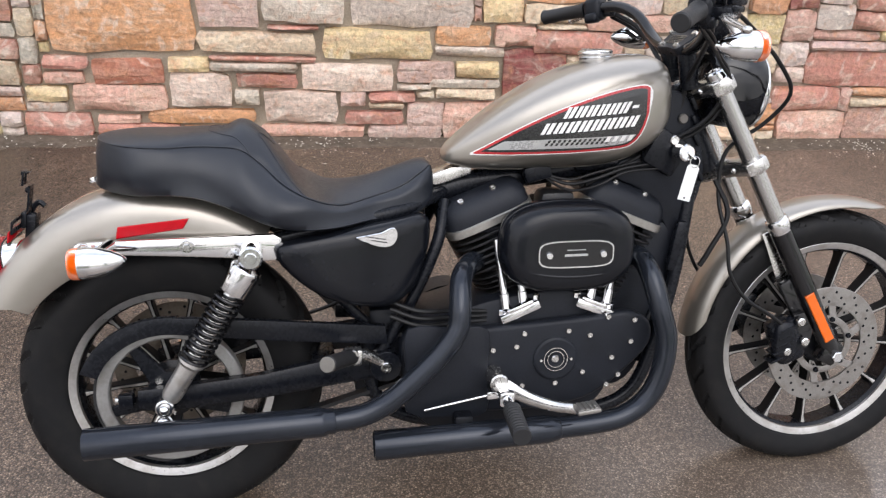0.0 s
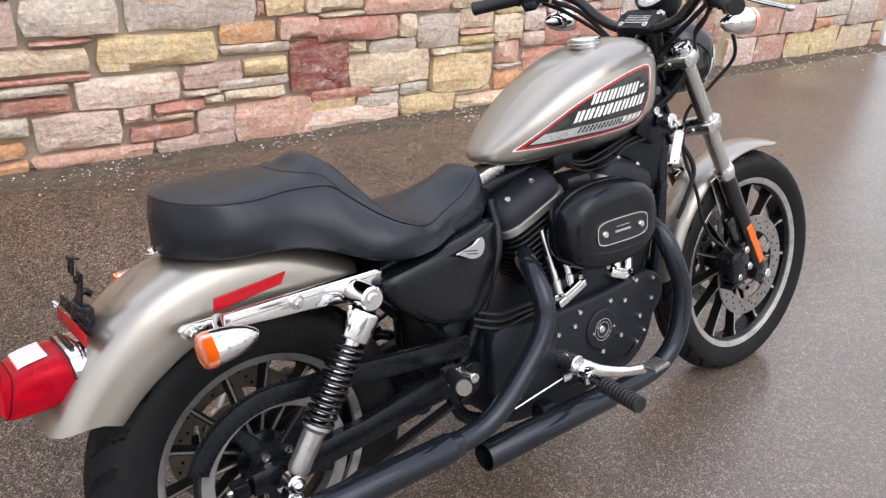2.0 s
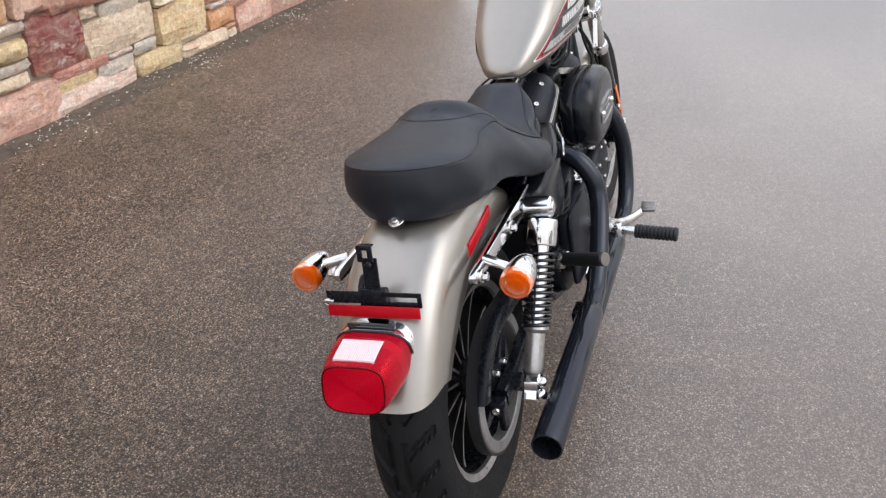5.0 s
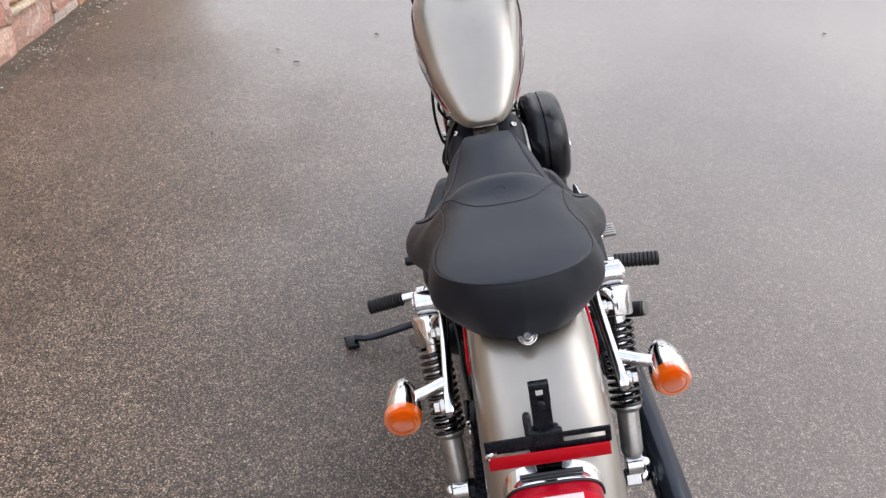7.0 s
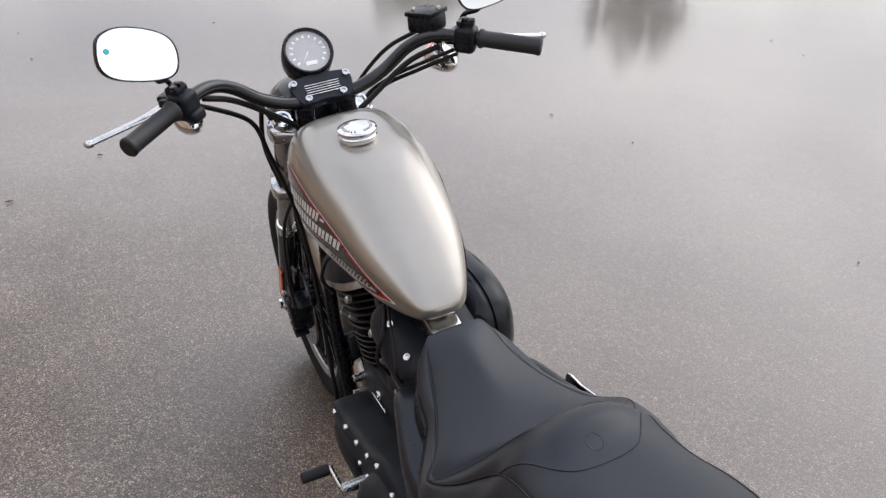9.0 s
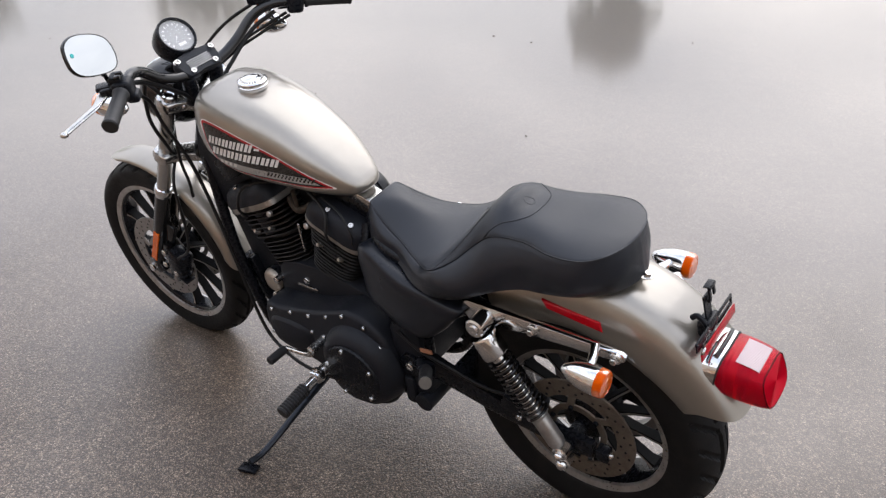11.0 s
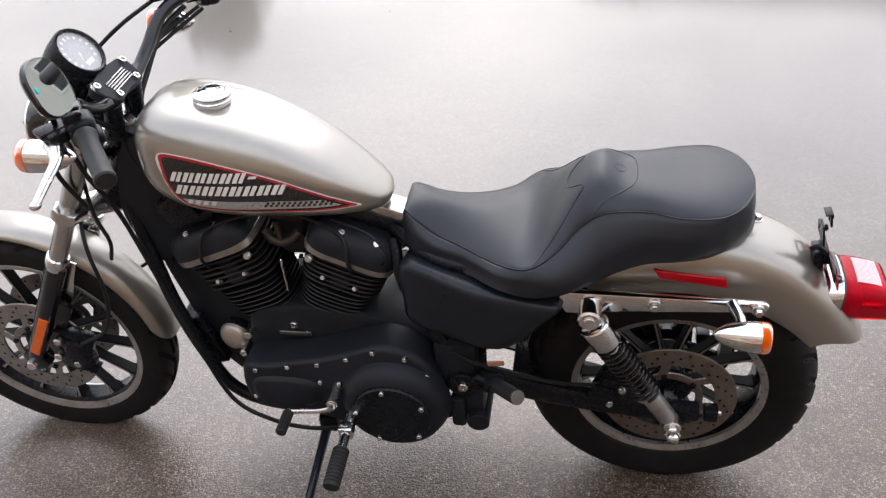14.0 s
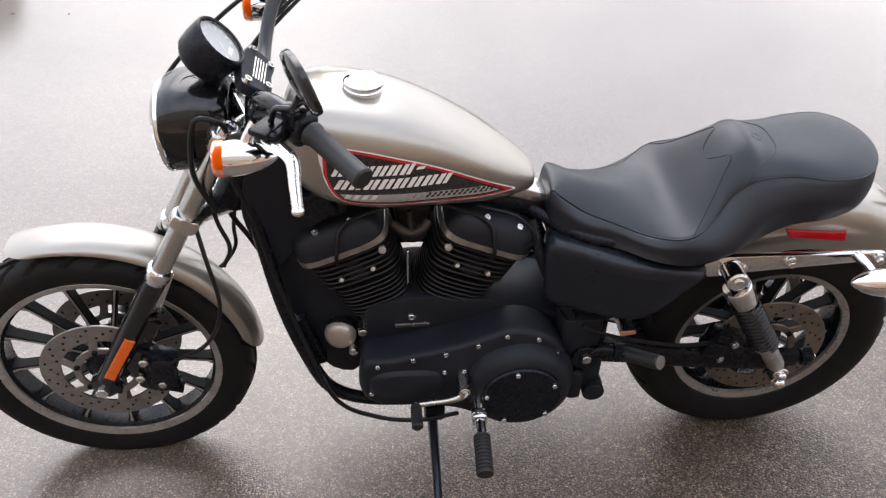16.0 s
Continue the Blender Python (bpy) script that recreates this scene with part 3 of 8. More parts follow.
def cyl(g, p0, p1, r, r1=None, seg=20, bev=0.0015, slot=0):
    r1 = r if r1 is None else r1
    a = Vector(p1) - Vector(p0)
    h = a.length
    bev = min(bev, h * 0.3, r * 0.4)
    prof = [(0, 0), (r - bev, 0), (r, bev), (r1, h - bev), (r1 - bev, h), (0, h)]
    return lathe(g, prof, p0, a, seg, slot)


def ball(g, c, r, squash=(1, 1, 1), seg=16, slot=0):
    rows = []
    for i in range(1, seg // 2):
        t = math.pi * i / (seg // 2)
        rows.append([(c[0] + squash[0] * r * math.sin(t) * math.cos(p), c[1] + squash[1] * r * math.sin(t) * math.sin(p), c[2] - squash[2] * r * math.cos(t))
                     for p in (2 * math.pi * k / seg for k in range(seg))])
    return rings(g, rows, (True, True), slot)


def from_bm(g, bm, m=None, slot=0):
    bm.verts.ensure_lookup_table()
    g.add([(m @ v.co if m else v.co) for v in bm.verts], [[v.index for v in f.verts] for f in bm.faces], slot)
    bm.free()
    return g


def box(g, centre, size, bev=0.004, m=None, slot=0, seg=2):
    """A box with rounded edges; m turns it about its centre."""
    bm = bmesh.new()
    bmesh.ops.create_cube(bm, size=1, matrix=Matrix.Diagonal((*size, 1)))
    if bev:
        bmesh.ops.bevel(bm, geom=bm.edges[:], offset=min(bev, min(size) * 0.45), segments=seg, profile=0.5, affect="EDGES")
    bm.verts.index_update()
    return from_bm(g, bm, Matrix.Translation(centre) @ (m or Matrix.Identity(4)), slot)


def plate(g, outline, y0, y1, bev=0.003, seg=2, m=None, slot=0):
    """A flat piece with the outline (x, z), from y0 to y1, with rounded edges."""
    bm = bmesh.new()
    f = bm.faces.new([bm.verts.new((x, y0, z)) for x, z in outline])
    ex = bmesh.ops.extrude_face_region(bm, geom=[f])
    bmesh.ops.translate(bm, vec=(0, y1 - y0, 0), verts=[v for v in ex["geom"] if isinstance(v, bmesh.types.BMVert)])
    bmesh.ops.recalc_face_normals(bm, faces=bm.faces)
    if bev:
        es = [e for e in bm.edges if abs(e.verts[0].co.y - e.verts[1].co.y) < 1e-6]
        bmesh.ops.bevel(bm, geom=es, offset=bev, segments=seg, profile=0.5, affect="EDGES")
    bm.verts.index_update()
    return from_bm(g, bm, m, slot)


def loop2(pts, per=5):
    """A closed smooth outline through (a, b) pairs."""
    p = list(pts)
    return spline(p[-1:] + p + p[:2], per)[per:-per - 1]


def stadium(cx, cz, hx, hz, n=2.6, k=40):
    """A rounded oval outline."""
    out = []
    for i in range(k):
        t = 2 * math.pi * i / k
        c, s = math.cos(t), math.sin(t)
        out.append((cx + hx * math.copysign(abs(c) ** (2 / n), c), cz + hz * math.copysign(abs(s) ** (2 / n), s)))
    return out


def repeat(name, g, places, mat, parent, label=""):
    """One object a place, all on the mesh g, which is built round the origin."""
    first = part(name, g, mat, parent, label)
    for k, p in enumerate(places):
        ob = first if k == 0 else new(name, first.data)
        ob.parent = parent
        ob.location = p
    return first


def screws(name, places, axis, mat, parent, r=0.0065, tall=0.0, label=""):
    g = Geo()
    if tall:
        lathe(g, [(0, tall), (r * 0.7, tall), (r, tall * 0.6), (r, -0.004)], (0, 0, 0), axis, 14)
    else:
        screw(g, (0, 0, 0), axis, r)
    return repeat(name, g, places, mat, parent, label)


def screw(g, p, axis, r=0.006, slot=0):
    """A round screw head with a dimple."""
    lathe(g, [(0, 0.003), (r * 0.45, 0.003), (r * 0.5, 0.005), (r * 0.85, 0.005), (r, 0.003), (r, -0.003)], p, axis, 12, slot)

# ---- setting ----


def build_ground():
    g = Geo()
    n = 24
    xs = [-300, -120, -40, -12] + [-6 + 18 * i / n for i in range(n + 1)] + [20, 40, 120, 300]
    ys = [-300, -120, -40, -14] + [-9 + 13 * i / n for i in range(n + 1)] + [8, 40, 120, 300]
    verts = [(x, y, 0.004 * noise.noise(V(x * 0.35, y * 0.35, 0)) if -6 < x < 12 and -9 < y < 4 and not (-0.7 < x < 2.3 and -0.6 < y < 1.0) else 0.0) for y in ys for x in xs]
    k = len(xs)
    faces = [(j * k + i, j * k + i + 1, (j + 1) * k + i + 1, (j + 1) * k + i) for j in range(len(ys) - 1) for i in range(k - 1)]
    g.add(verts, faces)
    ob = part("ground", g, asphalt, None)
    return tagged(ob, "wet dark brown-grey chip asphalt with shallow puddles", "asphalt", kind="structure")


ground = build_ground()

WALL_POSE = pose(0, 2.375, 0, 0, 0, -3.26)
WALL_L, WALL_R, WALL_H = -4.0, 6.1, 1.2


def build_wall():
    g = Geo()
    box(g, ((WALL_L + WALL_R) / 2, 0.165, WALL_H / 2 - 0.05), (WALL_R - WALL_L, 0.30, WALL_H + 0.1), 0)
    ob = part("wall_north", g, mortar, None, flat=True)
    ob.matrix_world = WALL_POSE
    return tagged(ob, "rough sandstone rubble wall in pink, cream and rust tones", "wall", kind="structure")


wall_north = build_wall()


def build_trim():
    g = Geo()
    box(g, (WALL_R + 0.075, 0.14, WALL_H / 2 - 0.05), (0.145, 0.34, WALL_H + 0.1), 0.008)
    box(g, (WALL_R + 0.075, 0.14, 0.09), (0.15, 0.36, 0.18), 0.008)
    ob = part("trim", g, white_trim, None)
    ob.matrix_world = WALL_POSE
    return tagged(ob, "white painted corner post at the end of the stone wall", "trim", kind="structure")


build_trim()


def build_upper_wall():
    g = Geo()
    box(g, ((WALL_L + WALL_R) / 2, 0.19, WALL_H + 0.45), (WALL_R - WALL_L + 0.3, 0.26, 0.9), 0)
    ob = part("wall_upper", g, upper_wall, None, flat=True)
    ob.matrix_world = WALL_POSE
    return tagged(ob, "plain buff rendered wall above the stone facing", "wall", kind="structure")


build_upper_wall()


def build_edge_strip():
    """Old dark tar fillet between the wall and the drive, with a ragged outer edge."""
    g = Geo()
    rows = []
    for i in range(421):
        u = WALL_L + (WALL_R - WALL_L) * i / 420
        out = 0.135 + 0.055 * noise.noise(V(u * 2.1, 0, 3)) + 0.022 * noise.noise(V(u * 11, 0, 5)) + 0.010 * noise.noise(V(u * 31, 0, 5))
        rows.append([(u, -out, -0.003), (u, -out * 0.85, 0.003), (u, -out * 0.6, 0.008 + 0.004 * noise.noise(V(u * 9, 1, 0))), (u, -out * 0.25, 0.014 + 0.004 * noise.noise(V(u * 13, 4, 0))), (u, 0.02, 0.020)])
    rings(g, rows, (False, False), closed=False)
    ob = part("edge_strip", fixed_normals(g), tar_dark, None)
    ob.matrix_world = WALL_POSE
    return tagged(ob, "dark damp tar strip along the foot of the stone wall", "asphalt strip", kind="structure")


build_edge_strip()


def stone_mesh(rng, name):
    """A unit stone: split face to -y, ragged edges."""
    nx, nz = 5, 4
    g = Geo()
    lean = rng.uniform(-0.25, 0.25), rng.uniform(-0.25, 0.25)
    for j in range(nz):
        for i in range(nx):
            u, w = i / (nx - 1) - 0.5, j / (nz - 1) - 0.5
            rim = i in (0, nx - 1) or j in (0, nz - 1)
            corner = i in (0, nx - 1) and j in (0, nz - 1)
            x = u + (rng.uniform(-0.018, 0.018) if rim else rng.uniform(-0.05, 0.05))
            z = w + (rng.uniform(-0.045, 0.045) if rim else rng.uniform(-0.08, 0.08))
            if corner:
                x, z = x * 0.965, z * 0.93
            y = -(0.74 if rim else 0.95) + rng.uniform(-0.17, 0.17) + lean[0] * u + lean[1] * w
            g.v.append((x, y, z))
    faces = [(j * nx + i, j * nx + i + 1, (j + 1) * nx + i + 1, (j + 1) * nx + i) for j in range(nz - 1) for i in range(nx - 1)]
    ringv = [i for i in range(nx)] + [j * nx + nx - 1 for j in range(1, nz)] + [(nz - 1) * nx + i for i in range(nx - 2, -1, -1)] + [j * nx for j in range(nz - 2, 0, -1)]
    k = len(g.v)
    g.v += [(g.v[i][0], 1.0, g.v[i][2]) for i in ringv]
    m = len(ringv)
    faces += [(ringv[(i + 1) % m], ringv[i], k + i, k + (i + 1) % m) for i in range(m)]
    g.f, g.m = faces, [0] * len(faces)
    return g


def lay_courses(rng):
    """Courses of rubble: whole blocks, or two or three thin ones on one another."""
    out, z = [], 0.0
    while z < WALL_H - 0.22:
        h = rng.choice((0.13, 0.15, 0.17, 0.19, 0.21))
        x = WALL_L + rng.uniform(0, 0.1)
        while x < WALL_R - 0.08:
            w = min(rng.uniform(0.18, 0.48), WALL_R - 0.005 - x)
            kind = rng.random()
            if kind < 0.46 or w < 0.12:
                out.append((x, z, w, h))
            elif kind < 0.84:
                f = rng.uniform(0.36, 0.64)
                a = rng.uniform(0.3, 0.7)
                for z0, hh, cut in ((z, h * f, rng.random() < 0.4), (z + h * f, h * (1 - f), rng.random() < 0.45)):
                    if cut and w > 0.2:
                        out += [(x, z0, w * a, hh), (x + w * a, z0, w * (1 - a), hh)]
                    else:
                        out.append((x, z0, w, hh))
            else:
                for q in range(3):
                    out.append((x, z + q * h / 3, w, h / 3))
            x += w
        z += h
    return out


# ---- motorcycle ----
LEAN = -12.4
bike = tagged(new("motorcycle"), "silver cruiser motorcycle leaning on its kickstand", "motorcycle")
bike.matrix_world = pose(0, 0, 0, LEAN, 0, 0)


def sides():
    return (("right", -1), ("left", 1))


def tread_depth(a, y, half, front):
    """Depth of the grooves of a tyre at the angle a and the way y across."""
    q = y / half
    n = 26
    s = (a / (2 * math.pi) * n + (1.1 * abs(q) if q > 0 else 1.1 * abs(q) + 0.5)) % 1.0
    d = 0.0
    if 0.16 < abs(q) < 0.88 and s < 0.22:
        d = 0.0075
    if abs(abs(q) - 0.2) < 0.06 and (a / (2 * math.pi) * n / 2) % 1 < 0.75:
        d = 0.0075
    return d


def build_wheel(name, c, R, half, rim, hub_r, n_spokes, label):
    o = V(c[0], 0, c[1])
    # rim barrel
    g = Geo()
    rw = half * 0.74
    lathe(g, [(rim - 0.003, -rw), (rim - 0.015, -rw + 0.004), (rim - 0.024, -rw * 0.6), (rim - 0.024, rw * 0.6), (rim - 0.015, rw - 0.004), (rim - 0.003, rw),
              (rim - 0.006, rw * 0.5), (rim - 0.012, rw * 0.3), (rim - 0.012, -rw * 0.3), (rim - 0.006, -rw * 0.5), (rim - 0.003, -rw)], o, (0, 1, 0), 96)
    wheel = part(name, g, black_satin, bike, label)
    for s in (-1, 1):
        g = Geo()
        y = s * rw
        lathe(g, [(rim + 0.002, y - s * 0.010), (rim + 0.003, y), (rim - 0.001, y + s * 0.003), (rim - 0.008, y + s * 0.001), (rim - 0.0165, y - s * 0.002), (rim - 0.0185, y - s * 0.012)], o, (0, 1, 0), 96)
        part("rim_edge", fixed_normals(g), rim_metal, wheel, "machined silver rim edge")
    # tyre
    g = Geo()
    prof = spline([(rim - 0.004, -rw * 0.98), (rim + 0.006, -half * 0.86), (rim + (R - rim) * 0.42, -half * 0.99), (rim + (R - rim) * 0.68, -half * 0.93), (R - (R - rim) * 0.13, -half * 0.66), (R - 0.004, -half * 0.33), (R, 0),
                   (R - 0.004, half * 0.33), (R - (R - rim) * 0.13, half * 0.66), (rim + (R - rim) * 0.68, half * 0.93), (rim + (R - rim) * 0.42, half * 0.99), (rim + 0.006, half * 0.86), (rim - 0.004, rw * 0.98)], 7)
    seg = 390
    rows = []
    for k in range(seg):
        t = 2 * math.pi * k / seg
        row = []
        for r, y in prof:
            d = tread_depth(t, y, half, R > 0.324) if r > rim + (R - rim) * 0.6 else 0
            row.append((o.x + (r - d) * math.cos(t), y, o.z + (r - d) * math.sin(t)))
        rows.append(row)
    rings(g, rows + rows[:1], (False, False), closed=False)
    part("tyre", fixed_normals(g), tyre_rubber, wheel, "black road tyre with cut tread grooves", angle=30)
    # hub
    g = Geo()
    lathe(g, [(0, -0.062), (0.018, -0.062), (0.020, -0.058), (hub_r * 0.72, -0.055), (hub_r, -0.046), (hub_r, -0.038), (hub_r * 0.8, -0.02), (hub_r * 0.8, 0.02), (hub_r, 0.038), (hub_r, 0.046), (hub_r * 0.72, 0.055), (0.02, 0.058), (0.018, 0.062), (0, 0.062)], o, (0, 1, 0), 40)
    part("hub", g, black_satin, wheel)
    # spokes
    g = Geo()
    r0, r1 = hub_r * 0.75, rim - 0.017
    for s in (-1, 1):
        row = []
        for r, hw, hy in ((r0, 0.0060, 0.020), ((r0 + r1) / 2, 0.0040, 0.014), (r1 - 0.022, 0.0045, 0.016), (r1, 0.0105, 0.022)):
            row.append([(r, -hy, -hw * 0.55), (r, -hy * 0.86, -hw * 1.2), (r, hy * 0.86, -hw * 1.2), (r, hy, -hw * 0.55), (r, hy, hw * 0.55), (r, hy * 0.86, hw * 1.2), (r, -hy * 0.86, hw * 1.2), (r, -hy, hw * 0.55)])
        if s == 1:
            rings(g, row)
    g.m = [1 if k < 24 and k % 8 in (3, 7) else 0 for k in range(len(g.f))]
    first = part("spoke", fixed_normals(g), (spoke_black, rim_metal), wheel, angle=30)
    # bright machined edge of a spoke
    for k in range(n_spokes):
        sp = first if k == 0 else new("spoke", first.data)
        sp.parent = wheel
        sp.location = o
        sp.rotation_euler = (0, radians(360 * k / n_spokes + 7), 0)
    return wheel


def build_disc(wheel, c, y, s, R=0.146, metal=disc_metal):
    """A drilled brake disc on its carrier."""
    o = V(c[0], 0, c[1])
    g = Geo()
    t = 0.0026
    lathe(g, [(0.100, y - t), (R - 0.001, y - t), (R, y - t + 0.001), (R, y + t - 0.001), (R - 0.001, y + t), (0.100, y + t), (0.100, y - t)], o, (0, 1, 0), 72)
    for k in range(48):
        a = 2 * math.pi * k / 48
        r = (0.110, 0.122, 0.134)[k % 3]
        p = o + V(r * math.cos(a), 0, r * math.sin(a))
        for q in (-1, 1):
            lathe(g, [(0, 0), (0.0034, 0), (0.0036, -0.0006)], p + V(0, y + q * (t + 0.0004), 0), (0, q, 0), 8, 1)
    part("brake_disc", g, (metal, black_satin), wheel, "drilled steel brake disc", angle=30)
    g = Geo()
    lathe(g, [(0.058, y - t), (0.066, y - t * 1.5), (0.074, y - t), (0.074, y + t), (0.066, y + t * 1.5), (0.058, y + t), (0.058, y - t)], o, (0, 1, 0), 48)
    part("disc_carrier", g, metal, wheel, "steel disc carrier", angle=30)
    g = Geo()
    plate(g, [(0.070, -0.014), (0.084, -0.006), (0.104, 0.002), (0.104, 0.022), (0.086, 0.014), (0.070, 0.008)], -t, t, 0.0006, 1)
    arm = part("carrier_arm", g, metal, wheel, angle=30)
    for k in range(6):
        ob = arm if k == 0 else new("carrier_arm", arm.data)
        ob.parent = wheel
        ob.location = o + V(0, y, 0)
        ob.rotation_euler = (0, -2 * math.pi * (k + 0.3) / 6, 0)
    screws("disc_bolt", [o + V(0.066 * math.cos(a), y + s * t * 1.5, 0.066 * math.sin(a)) for a in (2 * math.pi * (k + 0.3) / 6 for k in range(6))], (0, s, 0), black_satin, wheel, 0.0065)


RW, FW = (0.012, 0.316), (1.541, 0.318)
rear_wheel = build_wheel("rear_wheel", RW, 0.320, 0.074, 0.214, 0.055, 13, "cast wheel with slim black spokes and wide rear tyre")
front_wheel = build_wheel("front_wheel", FW, 0.327, 0.051, 0.252, 0.05, 13, "cast wheel with slim black spokes and narrow front tyre")
build_disc(rear_wheel, RW, 0.078, 1, metal=disc_rusty)
build_disc(front_wheel, FW, -0.0575, -1)
build_disc(front_wheel, FW, 0.0575, 1)


def build_pulley():
    o = V(RW[0], 0, RW[1])
    g = Geo()
    y = -0.088
    lathe(g, [(0.124, y - 0.012), (0.127, y - 0.015), (0.147, y - 0.015), (0.150, y - 0.012), (0.150, y + 0.012), (0.147, y + 0.015), (0.124, y + 0.012), (0.124, y - 0.012)], o, (0, 1, 0), 90)
    for k in range(5):
        m = Matrix.Translation(o) @ Matrix.Rotation(radians(72 * k + 20), 4, "Y")
        plate(g, [(0.03, -0.022), (0.128, -0.011), (0.128, 0.011), (0.03, 0.022)], y - 0.010, y + 0.004, 0.003, 1, m, 1)
    part("belt_pulley", fixed_normals(g), (pulley_grey, black_satin, polished), rear_wheel, "grey belt pulley with dark spokes")
    g = Geo()
    lathe(g, [(0, y - 0.014), (0.03, y - 0.014), (0.05, y - 0.010), (0.052, y + 0.006)], o, (0, 1, 0), 40, 1)
    part("pulley_hub", fixed_normals(g), (rim_metal, black_satin), rear_wheel)
    screws("pulley_bolt", [o + V(0.04 * math.cos(a), y - 0.013, 0.04 * math.sin(a)) for a in (radians(72 * k - 20) for k in range(5))], (0, -1, 0), polished, rear_wheel, 0.009)


build_pulley()


def build_belt():
    """Drive belt from the rear pulley to the gearbox sprocket."""
    g = Geo()
    c0, r0, c1, r1 = V(RW[0], 0, RW[1]), 0.152, V(0.50, 0, 0.365), 0.055
    pts = []
    for k in range(25):
        a = radians(97 + 166 * k / 24)
        pts.append(c0 + V(r0 * math.cos(a), 0, r0 * math.sin(a)))
    for k in range(17):
        a = radians(263 + 194 * k / 16)
        pts.append(c1 + V(r1 * math.cos(a), 0, r1 * math.sin(a)))
    rows = []
    n = len(pts)
    for i in range(n + 1):
        p = pts[i % n]
        d = (pts[(i + 1) % n] - pts[i % n - 1]).normalized()
        o = V(d.z, 0, -d.x)
        rows.append([p + o * -0.004 + V(0, -0.100, 0), p + o * 0.004 + V(0, -0.100, 0), p + o * 0.004 + V(0, -0.076, 0), p + o * -0.004 + V(0, -0.076, 0)])
    rings(g, rows, (False, False))
    part("drive_belt", fixed_normals(g), rubber, bike)
    g = Geo()
    out, inn = [], []
    for k in range(15):
        a = radians(158 - 78 * k / 14)
        out.append((RW[0] + 0.186 * math.cos(a), RW[1] + 0.178 * math.sin(a)))
        inn.append((RW[0] + 0.150 * math.cos(a), RW[1] + 0.141 * math.sin(a)))
    plate(g, out + [(0.20, 0.478), (0.46, 0.452), (0.464, 0.410), (0.22, 0.432)] + inn[::-1], -0.126, -0.108, 0.003)
    part("belt_guard", g, black_satin, bike)


build_belt()


# ---- fenders ----
def fender(name, c, prof, edge, half, end, t0, t1, label, bow=3.0, side=0.0):
    """A sheet fender: prof and edge give the crown's and the lower edge's radius by angle, end how far the tip is rounded, bow how square its section is."""
    g = Geo()
    nu, nv = 48, 33
    pa, pr = zip(*prof)
    ea, er = zip(*edge)
    for skin in (0, 1):
        off = -0.0022 * skin
        rows = []
        for i in range(nu):
            row = []
            for j in range(nv):
                v = 2 * j / (nv - 1) - 1
                a0, a1 = t0 + end[0] * abs(v) ** 2.5, t1 - end[1] * abs(v) ** 2.5
                a = a0 + (a1 - a0) * i / (nu - 1)
                rc, re = np.interp(a, pa, pr), np.interp(a, ea, er)
                s = abs(v) * math.pi / 2
                y = math.copysign(half * math.sin(s) ** (2 / bow) + off * (abs(v) > 0.5), v) + side
                r = re + (rc - re) * abs(math.cos(s)) ** (2 / bow)
                r += off
                row.append((c[0] + r * math.cos(radians(a)), y, c[1] + r * math.sin(radians(a))))
            rows.append(row)
        k = len(g.v)
        rings(g, rows, (False, False), closed=False)
        if skin == 1:
            g.f = [tuple(reversed(q)) if n >= (nu - 1) * (nv - 1) else q for n, q in enumerate(g.f)]
    # close the rims
    m = nu * nv
    border = [(0, j) for j in range(nv)] + [(i, nv - 1) for i in range(1, nu)] + [(nu - 1, j) for j in range(nv - 2, -1, -1)] + [(i, 0) for i in range(nu - 2, 0, -1)]
    idx = [i * nv + j for i, j in border]
    g.add([], [])
    for a, b in zip(idx, idx[1:] + idx[:1]):
        g.f.append((a, b, b + m, a + m))
        g.m.append(0)
    return part(name, fixed_normals(g), silver, bike, label, angle=50)


rear_fender = fender("rear_fender", RW, [(60, 0.418), (78, 0.427), (95, 0.434), (107, 0.4365), (118, 0.434), (128, 0.427), (139, 0.420), (149, 0.417), (158, 0.418), (166, 0.422)],
                     [(60, 0.326), (100, 0.319), (123, 0.316), (141, 0.322), (155, 0.338), (166, 0.348)], 0.103, (0, 8.6), 58, 151.8, "bobbed silver rear fender", 3.7, -0.0057)
front_fender = fender("front_fender", FW, [(60, 0.366), (75, 0.362), (90, 0.359), (105, 0.3575), (120, 0.358), (135, 0.357), (150, 0.3535), (175, 0.349)],
                      [(60, 0.352), (90, 0.339), (115, 0.332), (140, 0.324), (160, 0.321), (175, 0.318)], 0.052, (9, 9), 67, 175.6, "silver front fender", 2.1, -0.001)


